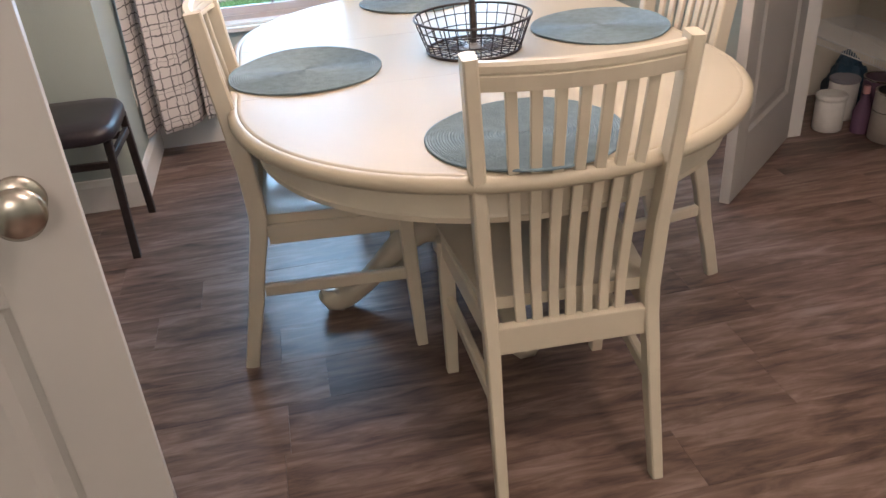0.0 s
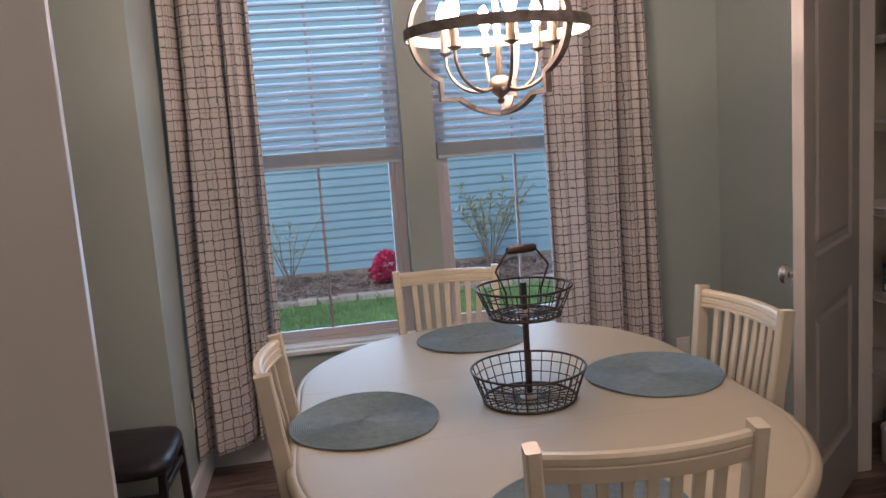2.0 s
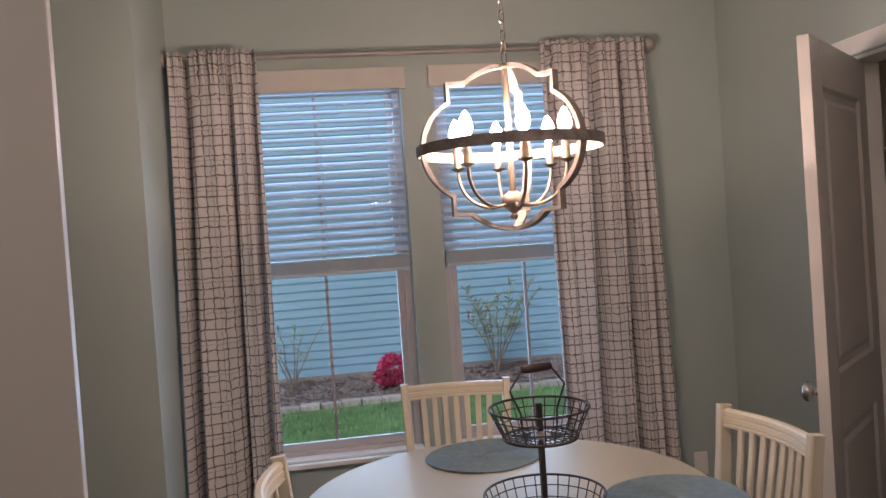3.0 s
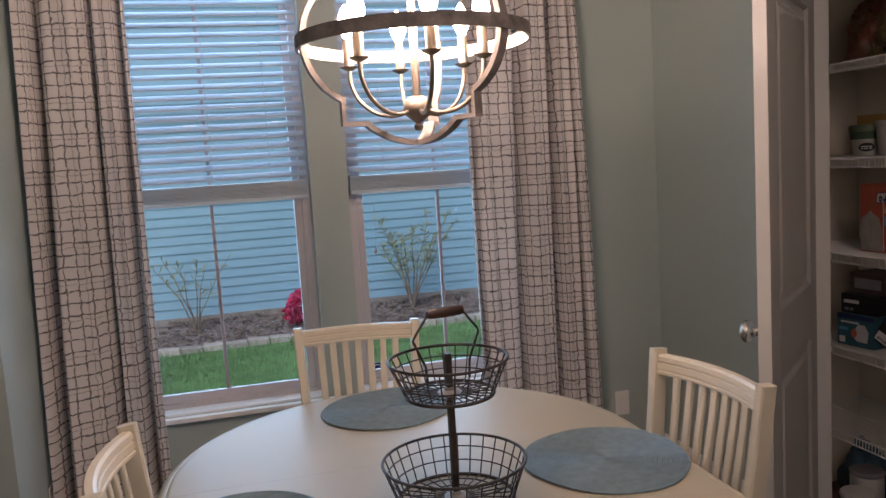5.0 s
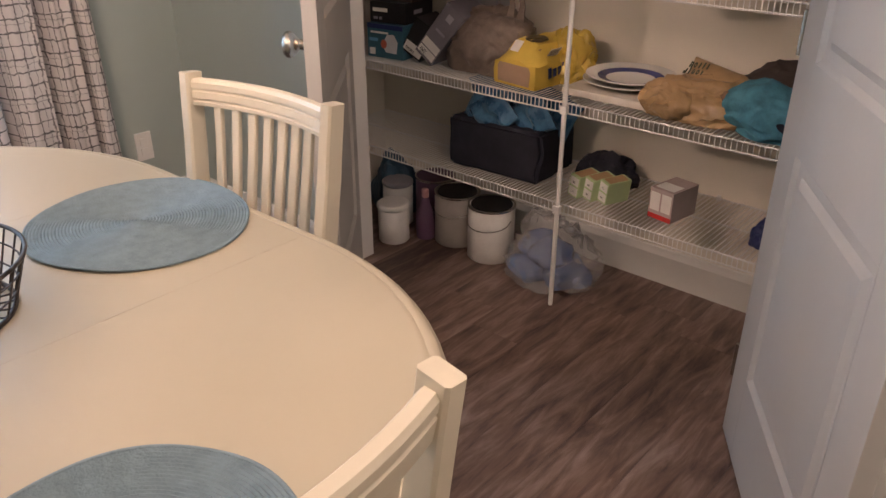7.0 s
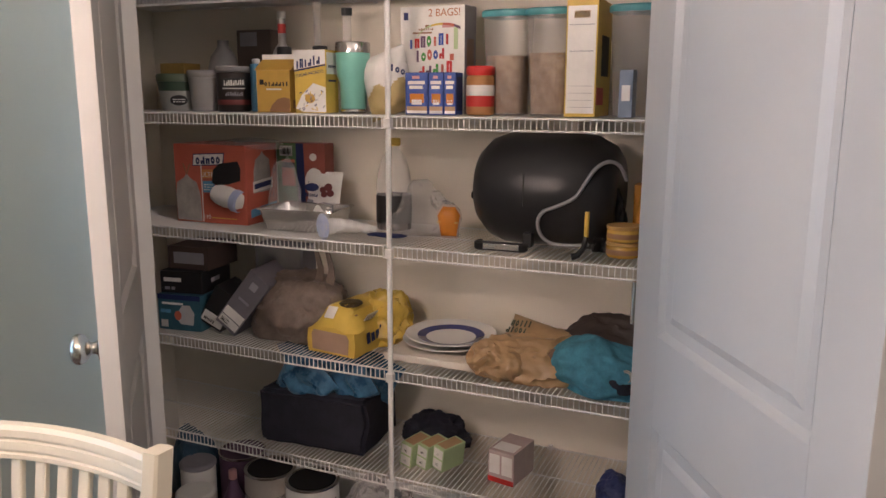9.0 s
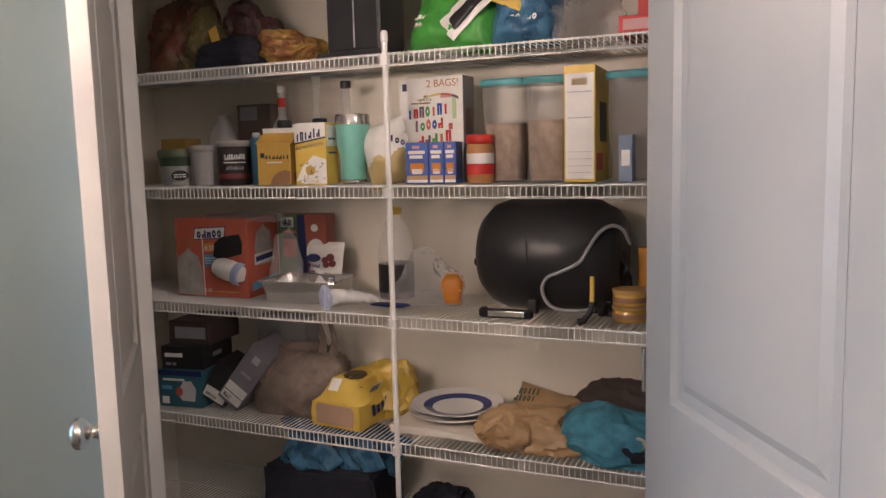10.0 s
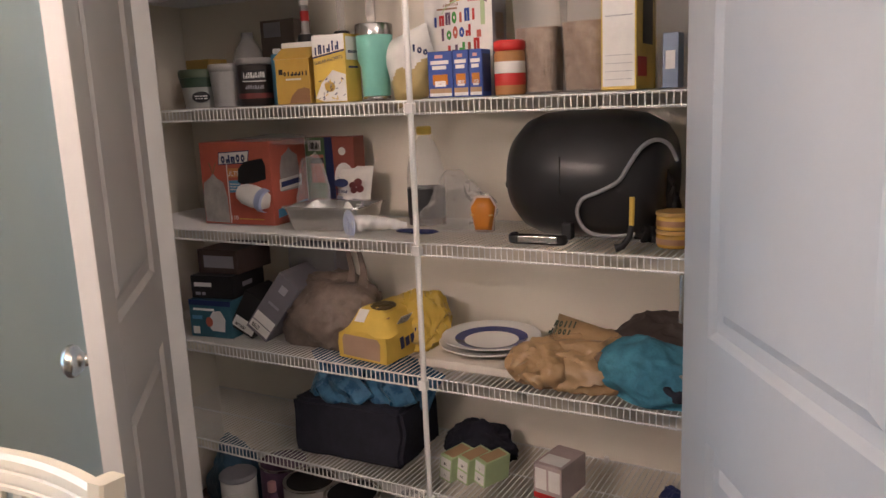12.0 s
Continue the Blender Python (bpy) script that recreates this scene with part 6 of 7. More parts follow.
for z, ma in ((0.0, paint("old_gold_tin", (0.46, 0.27, 0.05), 0.25)), (0.0405, C_DYEL)):
    tn = turned("food_tin", pose(2.605, 1.660, SHELF[2] + 0.0015 + z), [("tin", cyl(0.042, 0, 0.030), ma), ("lid", [(0, 0.0305), (0.043, 0.0305), (0.044, 0.033), (0.043, 0.039), (0, 0.039)], paint("amber_lid", (0.50, 0.30, 0.10), 0.3)), ("band", [(0.0424, 0.008), (0.0427, 0.009), (0.0427, 0.020), (0.0424, 0.021)], C_BRN)], "flat round amber tin with a lid", "tin")
carton("orange_box", at_shelf(2, 2.72, 1.62, 0), 0.08, 0.06, 0.17, paint("amber_card", (0.62, 0.26, 0.02)), "amber coloured box behind the packs", "box")
soft("black_cable", at_shelf(2, 2.68, 1.72), (0.05, 0.05, 0.16), 22, C_MATTE, "bundled black power cable", "cable", rough=0.5, freq=5)

# --- fourth shelf
gl = carton("glove_box", at_shelf(3, 2.535, 3.052, 8), 0.155, 0.20, 0.118, paint("teal_blue_card", (0.04, 0.125, 0.17)), "teal blue box of disposable gloves", "box", [(C_NAVY, 0.0, 1.0, 0.86, 1.0), (C_WHT, 0.06, 0.22, 0.08, 0.28), (C_WHT, 0.10, 0.60, 0.72, 0.78), (C_LBLU, 0.06, 0.30, 0.48, 0.58)])
shape(gl, [(-0.005, 0.022), (-0.050, 0.020), (-0.056, 0.060), (-0.040, 0.086), (-0.012, 0.084), (0.002, 0.064), (0.018, 0.050)], paint("glove_print", (0.62, 0.60, 0.60)))
shape(gl, round_shape(0.004, 0.050, 0.013, 0.016, 12), C_ORANGE, x=-0.0024)
carton("black_carton", pose(2.55, 3.05, SHELF[3] + 0.1215, 0, 0, 10), 0.150, 0.18, 0.072, C_BLK, "flat black box stacked on another", "box", [(C_WHT, 0.08, 0.50, 0.52, 0.70), (C_GREY, 0.10, 0.22, 0.15, 0.28), (C_GREY, 0.26, 0.34, 0.15, 0.28), ("side", C_GREY, 0.3, 0.6, 0.4, 0.6)])
carton("brown_carton", pose(2.575, 3.04, SHELF[3] + 0.1960, 0, 0, 6), 0.150, 0.17, 0.075, paint("umber_card", (0.075, 0.052, 0.045)), "flat brown box on top of a stack", "box", [(C_GREY, 0.15, 0.9, 0.25, 0.75)])
carton("dark_carton", pose(2.555, 2.950, SHELF[3] + 0.0235, 30, 0, 12), 0.085, 0.14, 0.13, C_BLK, "dark box tipped against its neighbour", "box", [(C_WHT, 0.06, 0.94, 0.06, 0.34), (C_BLK, 0.15, 0.6, 0.10, 0.18)])
carton("lilac_carton", pose(2.550, 2.885, SHELF[3] + 0.0265, 38, 0, 8), 0.082, 0.16, 0.215, paint("grey_lilac_card", (0.20, 0.185, 0.21)), "grey-lilac box leaning at an angle", "box", [(paint("lilac_print", (0.33, 0.31, 0.36)), 0.25, 0.75, 0.52, 0.56), (paint("lilac_mark", (0.42, 0.40, 0.45)), 0.35, 0.65, 0.76, 0.88), (C_WHT, 0.06, 0.94, 0.05, 0.17), (C_WHT, 0.06, 0.94, 0.19, 0.33), (C_BLK, 0.15, 0.50, 0.07, 0.14)])
carton("white_organiser", at_shelf(3, 2.76, 2.82), 0.19, 0.08, 0.26, C_GREY, "grey-white plastic holder at the back", "box", [(C_FROST, 0.05, 0.95, 0.5, 0.95), (C_GREY, 0.2, 0.5, 0.6, 0.85)])
pb = thing("produce_bag", at_shelf(3, 2.67, 2.665), "tan plastic bag full of potatoes with tied handles", "bag")
part("bag", crumple(0.120, 0.170, 0.190, 23, rough=0.20, freq=3.8, sub=5, jit=0.004), C_BAGDIM, pb, smooth=True, angle=60)
for y in (-0.055, -0.095):
    part("bag_handle", sweep([(0.0, y, 0.15), (0.0, y - 0.01, 0.22), (0.012, y + 0.012, 0.275), (0.02, y + 0.005, 0.24)], rect(0.022, 0.005), up=Vector((1, 0, 0)), scale=[1.6, 0.9, 0.7, 0.4]), C_BAGDIM, pb)
nq = thing("drink_multipack", at_shelf(3, 2.530, 2.482, -6), "yellow drink multipack with a torn open top and tan end", "box")
bm = bmesh.new()
rings = []
for i in range(15):
    t = i / 14
    top = 0.082 + 0.058 * min(1.0, t / 0.22) ** 0.7
    half, shoulder = 0.084 - 0.004 * t, 0.050
    sec = [(-half, 0.0), (-half - 0.002, 0.035), (-half, 0.072), (-shoulder, top - 0.012), (-0.020, top), (0.020, top), (shoulder, top - 0.012), (half, 0.072), (half + 0.002, 0.035), (half, 0.0)]
    rings.append([bm.verts.new((0.235 * t, a + 0.005 * noise.noise(Vector((t * 7, a * 30, b * 25))), max(0.0, b + (0.007 * noise.noise(Vector((t * 9, a * 22, b * 18 + 4))) if b > 0 else 0)))) for a, b in sec])
for a, b in zip(rings, rings[1:]):
    for i in range(10):
        bm.faces.new((a[i], a[(i + 1) % 10], b[(i + 1) % 10], b[i]))
bm.faces.new(rings[0])
bm.faces.new(list(reversed(rings[-1])))
bmesh.ops.recalc_face_normals(bm, faces=bm.faces)
part("carton", bm, C_YEL, nq, smooth=True, angle=28)
shape(nq, [(0.066, 0.010), (-0.064, 0.008), (-0.067, 0.055), (-0.058, 0.068), (0.060, 0.070), (0.068, 0.058)], paint("tan_carton_end", (0.40, 0.27, 0.19)), x=-0.0040)
# solid dark lump, coloured as the shade inside the torn top
part("torn_hole", crumple(0.042, 0.034, 0.014, 24, sub=3), paint("hole_shade_brown", (0.09, 0.065, 0.03)), nq).matrix_basis = pose(0.085, -0.012, 0.133)
tag = part("barcode_label", box(-0.020, 0.020, -0.017, 0.017, 0, 0.0012), C_WHT, nq, "white barcode label")
tag.matrix_basis = pose(0.026, 0.016, 0.120, 0, -46, 0)
tag = part("barcode_label", box(-0.026, 0.026, 0, 0.0012, -0.024, 0.024), C_WHT, nq, "white barcode label")
tag.matrix_basis = pose(0.095, -0.073, 0.098, 36, 0, 0)
for i in range(5):
    stripe = part("print", box(-0.0225 + 0.009 * i, -0.0180 + 0.009 * i, -0.0006, 0.0, -0.018, 0.018), C_GREY, nq)
    stripe.matrix_basis = pose(0.095, -0.0735, 0.098, 36, 0, 0)
for i in range(6):
    letter = part("print", box(0, 0.016, -0.0008, 0.0, 0, 0.026 + 0.008 * (i % 3 == 0)), C_NAVY, nq)
    letter.matrix_basis = pose(0.060 + 0.023 * i, -0.0885, 0.028 + 0.003 * i, 0, -8, 0)
for x, y, q in ((0.050, -0.055, 0.007), (0.120, 0.010, 0.010), (0.150, -0.010, 0.012), (0.175, 0.016, 0.009), (0.045, 0.040, 0.006)):
    part("print", crumple(q, q * 0.7, 0.006, int(q * 9000), sub=2), C_BRN, nq).matrix_basis = pose(x, y, 0.132 if abs(y) < 0.03 else 0.112)
soft("plastic_wrap", at_shelf(3, 2.72, 2.40), (0.075, 0.09, 0.165), 25, mat("yellow_film", (0.55, 0.38, 0.06), 0.3, bump=0.5, bscale=40), "crumpled yellow shrink wrap behind the multipack", "wrapper", angle=50, sub=5, jit=0.006, rough=0.28)
single("cutting_board", box(2.555, 2.845, 2.025, 2.320, SHELF[3] + 0.0012, SHELF[3] + 0.0235, 0.003), C_MELA, "off-white board lying flat on the shelf", "board")
for i, (x, y, r, z) in enumerate(((2.698, 2.178, 0.135, 0.0240), (2.703, 2.172, 0.135, 0.0395))):
    pl = thing("dinner_plate", pose(x, y, SHELF[3] + z, 0, 0, 0), "white dinner plate with a blue ring, stacked on the board", "plate", group="stacked plates")
    part("plate", lathe([(0, 0.003), (r * 0.58, 0.003), (r * 0.66, 0.006), (r, 0.019), (r * 1.01, 0.021), (r, 0.0225), (r * 0.66, 0.0105), (r * 0.56, 0.0075), (0, 0.0075)], 40), C_CHINA, pl, smooth=True)
    if i:
        part("blue_ring", lathe([(r * 0.55, 0.0079), (r * 0.66, 0.0110), (r * 0.74, 0.0142), (r * 0.74, 0.0136), (r * 0.66, 0.0104), (r * 0.55, 0.0074)], 40), C_BLUERIM, pl, "dark blue glazed ring", smooth=True)
soft("plastic_bag", at_shelf(3, 2.585, 1.965), (0.080, 0.095, 0.100), 26, C_BAGBRN, "crumpled brown plastic grocery bag", "bag", angle=60, rough=0.20, freq=2.8, fold=0.75, sub=5, jit=0.003)
gb2 = thing("grocery_bag", at_shelf(3, 2.64, 1.885), "crumpled brown grocery bag with dark printing", "bag")
part("bag", crumple(0.110, 0.160, 0.120, 27, rough=0.21, freq=2.3, fold=0.75, sub=5, jit=0.003), C_BAGBRN, gb2, smooth=True, angle=60)
bag_front = part("bag_front", pouch(0.170, 0.135, 0.060, 72, 0.008, 26, 22), C_BAGBRN, gb2, smooth=True, angle=60)
# solid lump in darkened bag brown stands in for the hole's shade
part("handle_hole", crumple(0.008, 0.022, 0.040, 73, sub=3), paint("shaded_bag_inside", (0.12, 0.07, 0.035)), gb2, smooth=True).matrix_basis = pose(-0.070, -0.062, 0.052)
bag_front.matrix_basis = pose(-0.045, 0.030, 0.022, 10, 34, -6)
C_STAMP = paint("dark_stamp_print", (0.035, 0.055, 0.03))
bars(bag_front, 0.075, 0.015, 0.078, 0.098, 5, (C_STAMP,), 44, x=-0.036, slope=0.014)
bars(bag_front, 0.070, 0.010, 0.100, 0.122, 5, (C_STAMP,), 45, x=-0.033, slope=0.014)
soft("dark_bag", at_shelf(3, 2.72, 1.70), (0.10, 0.15, 0.145), 28, mat("dark_brown_bag", (0.06, 0.045, 0.04), 0.6, bump=0.3), "dark brown bag pushed to the back", "bag")
tc = thing("fabric_bag", at_shelf(3, 2.60, 1.690), "teal fabric bag folded over, with a metal eyelet", "bag")
part("bag", crumple(0.100, 0.125, 0.125, 29, rough=0.24, freq=1.15, fold=0.8), C_TEALCLOTH, tc, smooth=True, angle=70)
part("eyelet", lathe([(0.008, 0), (0.016, 0.001), (0.016, 0.004), (0.008, 0.004)], 18, m=pose(-0.084, -0.070, 0.068, 0, -80, 0)), C_STEEL, tc, "steel eyelet", smooth=True)
# black lump added for the shade in the bag's opening, not a second fabric
part("handle_gap", crumple(0.012, 0.040, 0.040, 30, sub=3), C_DARKCLOTH, tc).matrix_basis = pose(-0.086, -0.045, 0.020)

# --- fifth shelf
tt = thing("storage_tote", at_shelf(4, 2.545, 2.535, 4), "black fabric storage tote full of blue bags", "tote")
bm = put_box(bmesh.new(), 0, 0.24, -0.150, 0.215, 0.001, 0.175)
bmesh.ops.bevel(bm, geom=list(bm.edges), offset=0.012, segments=2, affect="EDGES")
bmesh.ops.subdivide_edges(bm, edges=list(bm.edges), cuts=6, use_grid_fill=True)
for v in bm.verts:
    v.co += Vector((noise.noise(v.co * 14), noise.noise(v.co * 14 + Vector((5, 1, 2))), 0)) * 0.009
part("tote", bm, C_DARKCLOTH, tt, smooth=True)
for k, (x, y, w, h, rx, ry, rz) in enumerate(((0.05, 0.13, 0.13, 0.16, 24, -14, 10), (0.09, 0.09, 0.15, 0.17, -18, -4, -12), (0.04, 0.02, 0.16, 0.13, -30, -20, 4), (0.11, -0.04, 0.18, 0.15, 14, 8, 16),
                                               (0.06, -0.10, 0.17, 0.12, -22, -12, -8), (0.13, -0.09, 0.16, 0.13, 20, 5, 6), (0.17, 0.03, 0.20, 0.14, -8, 12, 0))):
    part("bag", pouch(w, h, 0.045, 31 + k, 0.013, 13, 13), C_BLUEBAG, tt, "crumpled blue plastic bag", smooth=True, angle=14).matrix_basis = pose(x + 0.012, y, 0.150, rx * 1.2, ry * 0.7, rz)
part("yellow_print", crumple(0.006, 0.03, 0.012, 36, sub=2), C_YEL, tt).matrix_basis = pose(0.035, 0.0, 0.205)
soft("mesh_bag", at_shelf(4, 2.735, 2.235), (0.08, 0.105, 0.100), 37, C_DARKCLOTH, "dark mesh bag slumped beside the tote", "bag", rough=0.3)
for i in range(3):
    carton("small_carton", at_shelf(4, 2.56 + 0.008 * i, 2.258 - i * 0.048, -14 - 4 * i, 0, 8), 0.042, 0.09, 0.074, C_LGRN, "small pale green and white food carton", "carton",
           [(C_WHT, 0.08, 0.92, 0.08, 0.46), (C_WHT, 0.08, 0.92, 0.54, 0.92), (C_BLK, 0.35, 0.6, 0.2, 0.3), (C_BLK, 0.35, 0.6, 0.64, 0.74), ("top", C_KRAFT, 0.1, 0.9, 0.1, 0.9)])
pp = carton("wrapped_pack", at_shelf(4, 2.575, 1.965, -10), 0.082, 0.125, 0.095, paint("dusty_rose_film", (0.52, 0.42, 0.40), 0.25, bump=0.4, bscale=30), "rose and white shrink-wrapped pack of small boxes", "packet", [(C_RED, 0, 1, 0.0, 0.16), (C_WHT, 0.06, 0.46, 0.28, 0.88), (C_WHT, 0.54, 0.94, 0.28, 0.88), ("top", C_WHT, 0.1, 0.5, 0.1, 0.9)])
soft("blue_pouch", at_shelf(4, 2.62, 1.655), (0.05, 0.05, 0.075), 38, C_NAVY, "small navy blue pouch", "pouch")

# --- pantry floor
turned("white_jar", at_shelf(5, 2.50, 3.000), [("jar", cyl(0.060, 0, 0.135, 0.006), C_WHT), ("lid", cyl(0.064, 0.1355, 0.158, 0.006), C_WHT)], "white plastic jar with a screw lid", "jar")
turned("white_jar", at_shelf(5, 2.63, 3.10), [("jar", cyl(0.060, 0, 0.165, 0.006), C_WHT), ("lid", cyl(0.063, 0.1655, 0.185, 0.006), C_GREY)], "tall pale jar behind another", "jar")
turned("paint_can", at_shelf(5, 2.73, 2.985), [("can", cyl(0.080, 0, 0.20, 0.004), C_PURP), ("rim", [(0.081, 0.195), (0.083, 0.198), (0.083, 0.204), (0.078, 0.204)], C_STEEL)], "dark purple paint can", "can")
turned("spray_bottle", at_shelf(5, 2.60, 2.925), [("bottle", [(0, 0), (0.036, 0), (0.038, 0.09), (0.018, 0.14), (0.014, 0.165), (0, 0.165)], C_PURP), ("trigger", cyl(0.014, 0.1655, 0.20), C_PINK)], "purple plastic spray bottle", "bottle")
for x, y, r, h, ma, lb in ((2.66, 2.815, 0.086, 0.200, paint("grey_tin", (0.46, 0.42, 0.38), 0.35), "pale grey paint can with a dark lid"), (2.64, 2.635, 0.087, 0.205, C_WHT, "white paint can with a dark lid and wire handle")):
    pc = turned("paint_can", at_shelf(5, x, y), [("can", cyl(r, 0, h, 0.004), ma), ("rim", [(r - 0.004, h - 0.004), (r + 0.002, h - 0.002), (r + 0.002, h + 0.004), (r - 0.006, h + 0.004)], C_STEEL), ("lid", cyl(r - 0.010, h + 0.0005, h + 0.004, 0.001), C_MATTE)], lb, "can")
    part("handle", sweep([(r * math.cos(t) * 1.02, r * math.sin(t) * 1.02, h * 0.80 - 0.035 * abs(math.cos(t)) ** 0.5) for t in (math.pi / 2 + math.pi * i / 12 for i in range(13))], disc(0.002, 6)), C_STEEL, pc)
    part("ear", lathe(cyl(0.012, 0, 0.004, 0.001), 12, m=pose(-r * 0.1, r, h * 0.8, -90, 0, 0)), C_STEEL, pc)
pk = thing("plastic_bag", at_shelf(5, 2.63, 2.365), "clear plastic bag stuffed with blue and white packs", "bag")
part("bag", crumple(0.125, 0.165, 0.245, 39, rough=0.26, freq=2.4, fold=0.9, sub=5, jit=0.004), C_FILM, pk, smooth=True, angle=50)
for k, (x, y, z, s) in enumerate(((-0.035, 0.055, 0.012, 0.085), (0.005, -0.055, 0.012, 0.095), (-0.025, -0.02, 0.085, 0.075), (0.02, 0.055, 0.085, 0.075))):
    part("content", crumple(s, s, s, 50 + k, sub=3), C_BLUEFILM, pk, smooth=True).matrix_basis = pose(x, y, z)
soft("blue_bag", at_shelf(5, 2.72, 3.20), (0.09, 0.10, 0.24), 60, mat("dim_blue_bag", (0.04, 0.10, 0.16), 0.5, bump=0.3), "dark blue bag in the pantry corner", "bag")


# ---------------------------------------------------------------- outdoors
GZ, HY = -0.14, 9.15
single("ground", box(-80, 80, YW + 0.17, 160, GZ - 0.3, GZ), M_GRASSG, "green lawn reaching to the neighbour's house", "ground", kind="structure")
rnd = random.Random(5)
verts, faces = [], []
for i in range(15000):
    x, y = rnd.uniform(-3.2, 5.6), 5.2 + (8.16 - 5.2) * rnd.random() ** 0.8
    h, w, a = rnd.uniform(0.03, 0.075), rnd.uniform(0.003, 0.006), rnd.uniform(0, 3.14)
    lx, ly = rnd.uniform(-0.03, 0.03), rnd.uniform(-0.03, 0.03)
    k = len(verts)
    verts += [(x - w * math.cos(a), y - w * math.sin(a), GZ), (x + w * math.cos(a), y + w * math.sin(a), GZ), (x + lx, y + ly, GZ + h)]
    faces.append((k, k + 1, k + 2))
me = bpy.data.meshes.new("grass")
me.from_pydata(verts, [], faces)
me.materials.append(M_GRASS)
tagged(new("grass", me), "short green lawn grass outside the window", "grass", kind="stuff")

# planting bed with bark mulch
bm = bmesh.new()
nx, ny = 120, 14
g = [[bm.verts.new((-4 + 10 * i / nx, 8.23 + (HY - 8.23) * j / ny, GZ + 0.03 + 0.07 * j / ny + rnd.uniform(-0.012, 0.016))) for j in range(ny + 1)] for i in range(nx + 1)]
for i in range(nx):
    for j in range(ny):
        bm.faces.new((g[i][j], g[i + 1][j], g[i + 1][j + 1], g[i][j + 1]))
single("garden_bed", bm, M_MULCH, "dark bark mulch bed along the neighbour's wall", "garden bed", kind="structure")
verts, faces = [], []
for i in range(2600):
    x, y = rnd.uniform(-2.2, 4.2), rnd.uniform(8.26, HY - 0.02)
    z = GZ + 0.045 + 0.07 * (y - 8.23) / (HY - 8.23) + rnd.uniform(0, 0.012)
    l, w, a, t = rnd.uniform(0.02, 0.05), rnd.uniform(0.005, 0.012), rnd.uniform(0, 3.14), rnd.uniform(-0.5, 0.5)
    ca, sa = math.cos(a), math.sin(a)
    k = len(verts)
    for u, v, s in ((-l, -w, 0), (l, -w, 0), (l, w, 0), (-l, w, 0), (0, 0, 0.008)):
        verts.append((x + u * ca - v * sa, y + u * sa + v * ca, z + u * t + s))
    faces += [(k, k + 1, k + 4), (k + 1, k + 2, k + 4), (k + 2, k + 3, k + 4), (k + 3, k, k + 4)]
me = bpy.data.meshes.new("mulch")
me.from_pydata(verts, [], faces)
me.materials.append(mat("bark_chip", (0.26, 0.20, 0.17), 0.85, var=0.5, scale=9))
tagged(new("mulch_chips", me), "loose bark chips on the bed", "mulch", kind="stuff")

# brick edging
edge = thing("garden_edging", pose(0, 8.15, GZ), "row of pale concrete edging bricks along the lawn", "edging", kind="structure")
first = None
for i in range(34):
    m = pose(-2.4 + i * 0.202, 0.02 * math.sin(i * 0.5), 0.002 + rnd.uniform(-0.006, 0.006), rnd.uniform(-2, 2), rnd.uniform(-2, 2), rnd.uniform(-4, 4))
    if first is None:
        first = part("brick", box(-0.097, 0.097, -0.06, 0.06, -0.03, 0.055, 0.008), M_EDGING, edge)
        first.matrix_basis = m
    else:
        same_mesh("brick", first, edge, m)

# neighbour's house
house = thing("neighbour_house", pose(0, HY, 0), "neighbour's white vinyl sided house, coloured blue for cool daylight", "house")
part("foundation", box(-7, 9, -0.02, 0.3, GZ - 0.2, 0.02), M_FOUND, house, "grey concrete foundation")
part("wall", box(-7, 9, 0.02, 4.0, 0.02, 5.3), M_SIDING, house)
course = 0.0955
for i in range(55):
    z = 0.02 + i * course
    bm = bmesh.new()
    vs = [(-7, -0.016, z), (9, -0.016, z), (9, -0.003, z + course), (-7, -0.003, z + course)]
    f = [bm.verts.new(v) for v in vs]
    b = [bm.verts.new((v[0], 0.018, v[2])) for v in vs]
    bm.faces.new(f)
    for k in range(4):
        bm.faces.new((f[k], b[k], b[(k + 1) % 4], f[(k + 1) % 4]))
    bmesh.ops.recalc_face_normals(bm, faces=bm.faces)
    part("siding_board", bm, M_SIDING, house)
bm = bmesh.new()
put_box(bm, -7.4, 9.4, -0.45, 0.02, 5.25, 5.45)
part("eave", bm, M_TRIM, house, "white eave")
bm = sweep([(-7.4, 0, 0), (9.4, 0, 0)], [(0.5, 5.42), (-2.0, 6.9), (-4.5, 5.42)])
part("roof", bm, M_ROOF, house, "grey shingle roof")


def leaf_card(bm, p, d, length, width, mi=0):
    d = d.normalized()
    s = d.cross(Vector((rnd.uniform(-1, 1), rnd.uniform(-1, 1), rnd.uniform(-1, 1)))).normalized() * width
    n = d.cross(s).normalized() * length * 0.12
    a, b, c, e = bm.verts.new(p), bm.verts.new(p + d * length * 0.5 + s + n), bm.verts.new(p + d * length), bm.verts.new(p + d * length * 0.5 - s + n)
    for tri in ((a, b, c), (a, c, e)):
        f = bm.faces.new(tri)
        f.material_index = mi


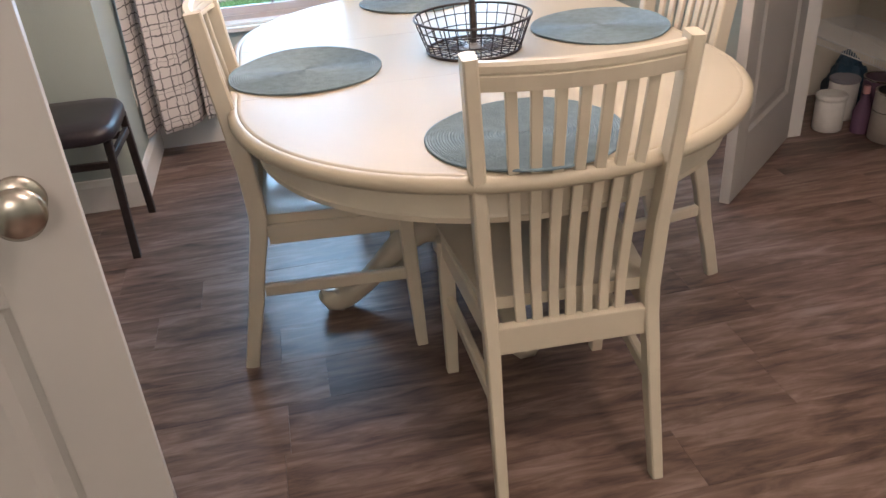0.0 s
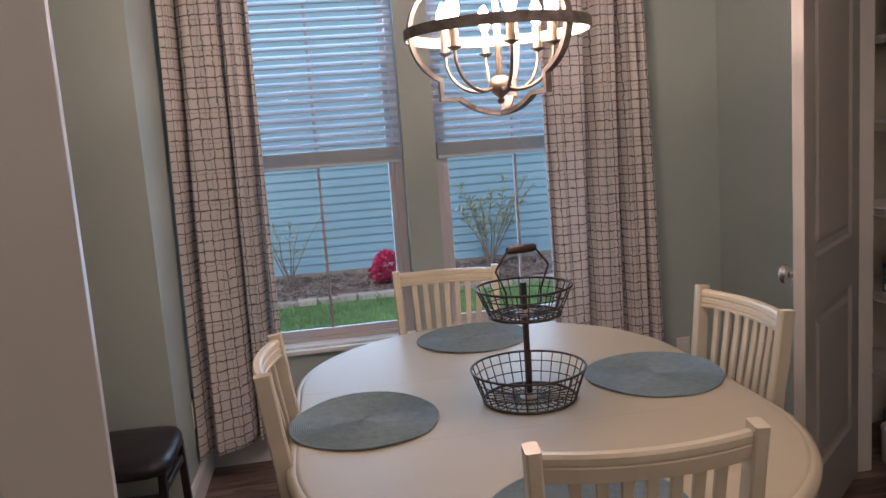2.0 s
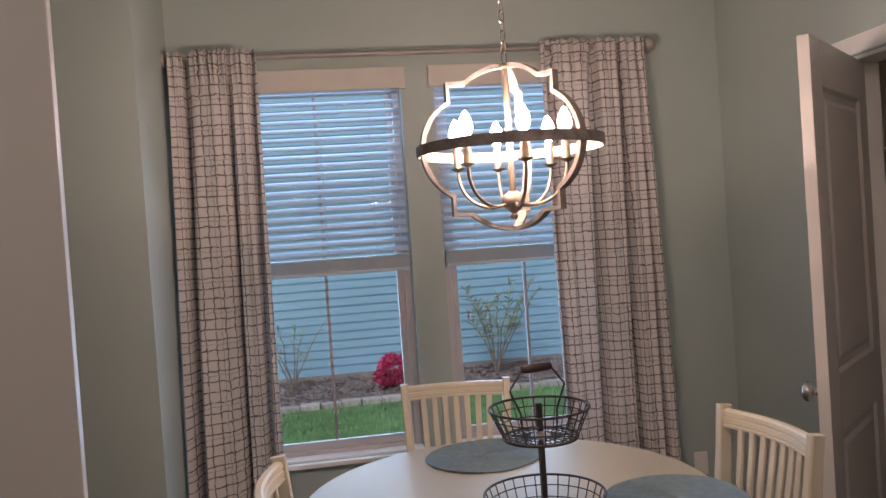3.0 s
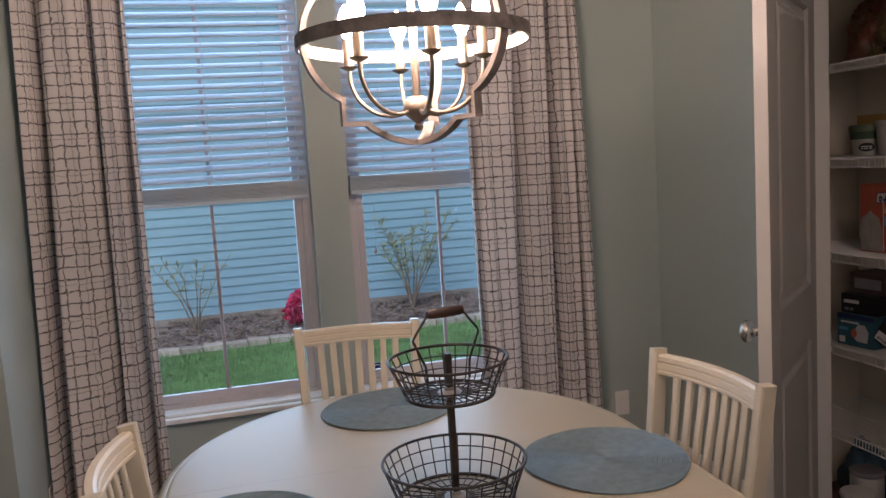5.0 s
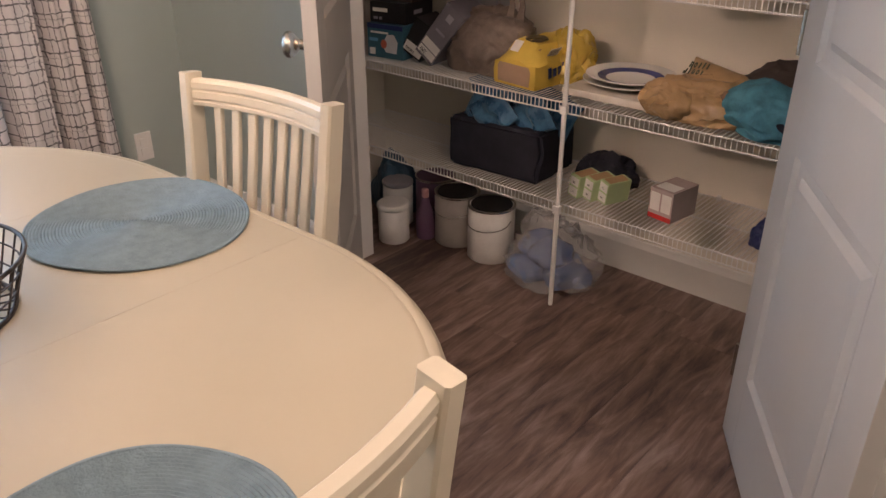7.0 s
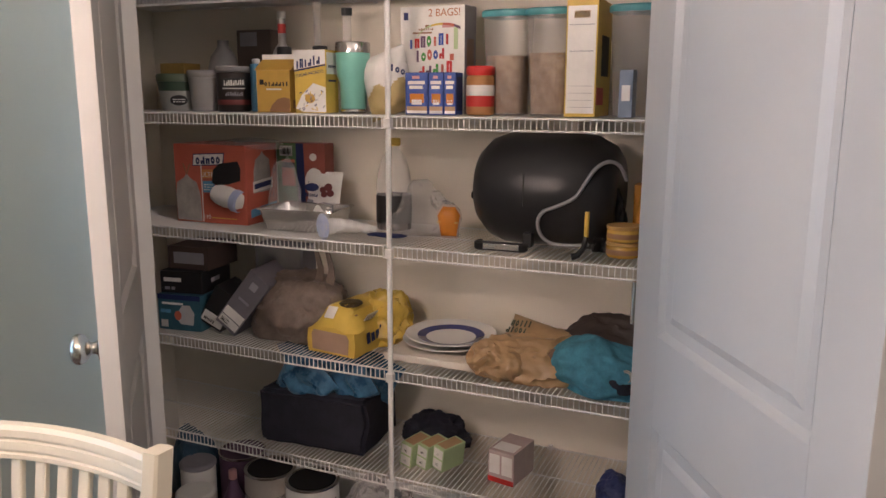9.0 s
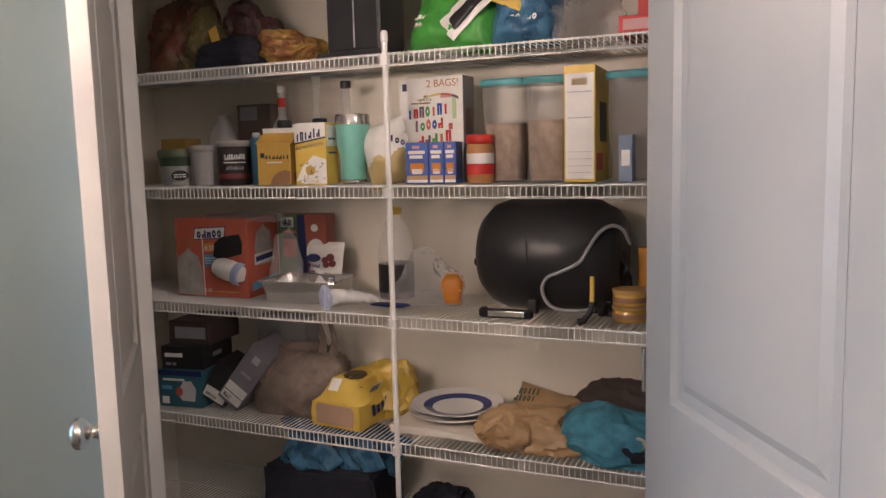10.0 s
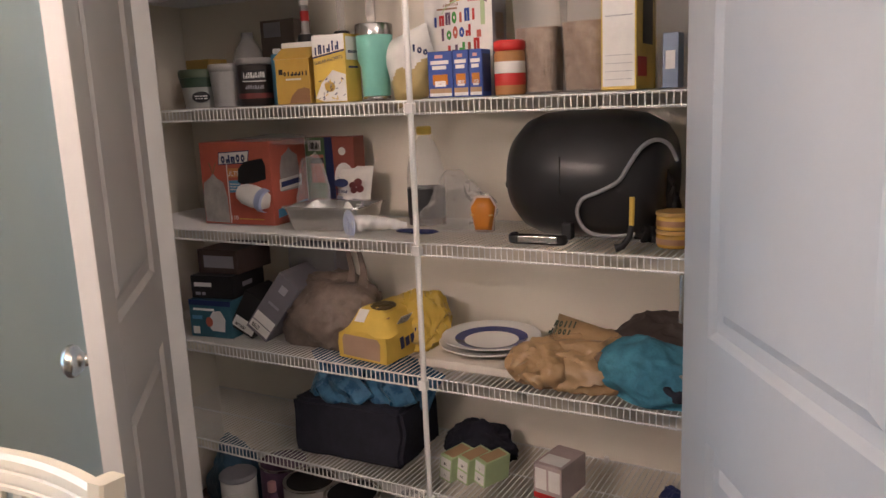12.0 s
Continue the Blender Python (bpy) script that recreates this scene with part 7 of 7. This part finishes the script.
def shrub(x, y, height, stems, spread, leaves, label, seed):
    rnd.seed(seed)
    s = thing("shrub", pose(x, y, GZ + 0.05), label, "shrub")
    bs, bl = bmesh.new(), bmesh.new()
    for k in range(stems):
        a = 2 * math.pi * k / stems + rnd.uniform(-0.5, 0.5)
        h = height * rnd.uniform(0.6, 1.0)
        sp = spread * rnd.uniform(0.3, 1.0)
        pts = [Vector((sp * math.cos(a) * t ** 1.3, sp * math.sin(a) * 0.6 * t ** 1.3, h * t)) + Vector((rnd.uniform(-0.02, 0.02), 0, 0)) * (t > 0) for t in (0, 0.25, 0.5, 0.75, 1)]
        sweep(pts, disc(0.009, 6), bm=bs, scale=[1, 0.85, 0.65, 0.45, 0.25])
        for q in range(leaves):
            t = rnd.uniform(0.35, 1.0) ** 0.7
            i = min(3, int(t * 4))
            p = pts[i].lerp(pts[i + 1], t * 4 - i)
            leaf_card(bl, p, Vector((rnd.uniform(-1, 1), rnd.uniform(-1, 1), rnd.uniform(0.0, 1.1))), rnd.uniform(0.06, 0.12), 0.009)
    part("stem", bs, M_STEM, s)
    part("foliage", bl, M_LEAF, s)


shrub(2.05, 8.72, 1.12, 10, 0.55, 38, "sparse leggy shrub with narrow grey-green leaves", 11)
shrub(-0.15, 8.75, 0.85, 6, 0.45, 12, "small nearly bare shrub in the mulch bed", 12)
rnd.seed(21)
az = thing("azalea_bush", pose(0.94, 8.60, GZ + 0.03), "azalea bush covered in bright pink blossom", "bush")
bs, bl = bmesh.new(), bmesh.new()
for k in range(9):
    a = rnd.uniform(0, 6.28)
    tip = Vector((0.18 * math.cos(a), 0.16 * math.sin(a), rnd.uniform(0.12, 0.28)))
    sweep([(0, 0, 0), tip * 0.5 + Vector((0, 0, 0.06)), tip], disc(0.007, 6), bm=bs, scale=[1, 0.7, 0.4])
part("stem", bs, M_STEM, az)
for k in range(1500):
    a, b = rnd.uniform(0, 6.28), rnd.random()
    lump = 1 + 0.25 * math.sin(3 * a + 5 * b)
    rr = lump * rnd.uniform(0.72, 1.0)
    p = Vector((0.23 * rr * math.cos(a) * math.sin(math.pi * b), 0.20 * rr * math.sin(a) * math.sin(math.pi * b), 0.20 + 0.135 * rr * math.cos(math.pi * b)))
    leaf_card(bl, p, p - Vector((0, 0, 0.17)) + Vector((rnd.uniform(-.2, .2), rnd.uniform(-.2, .2), rnd.uniform(-.2, .2))), rnd.uniform(0.035, 0.06), 0.02)
part("blossom", bl, M_PINK, az)

# small yard sign on a stake
sign = thing("yard_sign", pose(1.21, 6.05, GZ, 0, 0, 6), "small blue octagonal yard sign with a white rim on a stake", "yard sign")
eight = lambda r: [(r * math.cos(radians(22.5 + 45 * i)), r * math.sin(radians(22.5 + 45 * i))) for i in range(8)]
for nm, r, y0, y1, mt in (("plate", 0.052, 0.0, 0.004, M_SIGNW), ("blue_field", 0.0485, 0.004, 0.0055, M_SIGNB)):
    bm = extrude_outline(eight(r), y0, y1)
    bmesh.ops.transform(bm, matrix=pose(0, 0, 0.18, 90, 0, 0), verts=bm.verts)
    part(nm, bm, mt, sign)
bm = bmesh.new()
sweep([(0.030 * math.cos(2 * math.pi * i / 20), -0.0065, 0.18 + 0.030 * math.sin(2 * math.pi * i / 20)) for i in range(20)], disc(0.003, 6), closed=True, bm=bm, up=Vector((0, 1, 0)))
part("white_ring", bm, M_SIGNW, sign)
part("stake", sweep([(0, 0.006, -0.05), (0, 0.006, 0.18)], disc(0.005, 8)), M_NICKEL, sign)


# ---------------------------------------------------------------- floor planks
floor = single("floor", box(-2.1, PB + 0.05, -2.7, YW, -0.10, -0.006), M_SUB, "dark brown wood-look vinyl plank floor", "floor", kind="structure")
PW, PL = 0.178, 1.22
planks = {}
rnd = random.Random(77)
row = 0
y = -2.6
while y < YW - 0.001:
    y1 = min(y + PW, YW)
    x = -2.0 - rnd.uniform(0.1, 1.1)
    while x < PB:
        a, b = max(x, -2.0), min(x + PL, PB)
        if b - a > 0.02:
            key = (round(b - a, 3), round(y1 - y, 3))
            if key not in planks:
                w, d = key
                p = part("plank", box(0.0003, w - 0.0003, 0.0003, d - 0.0003, -0.006, 0.0, 0.0004), M_FLOOR, floor)
                planks[key] = p
                p.matrix_basis = pose(a, y, 0)
            else:
                same_mesh("plank", planks[key], floor, pose(a, y, 0))
        x += PL
    y += PW
    row += 1
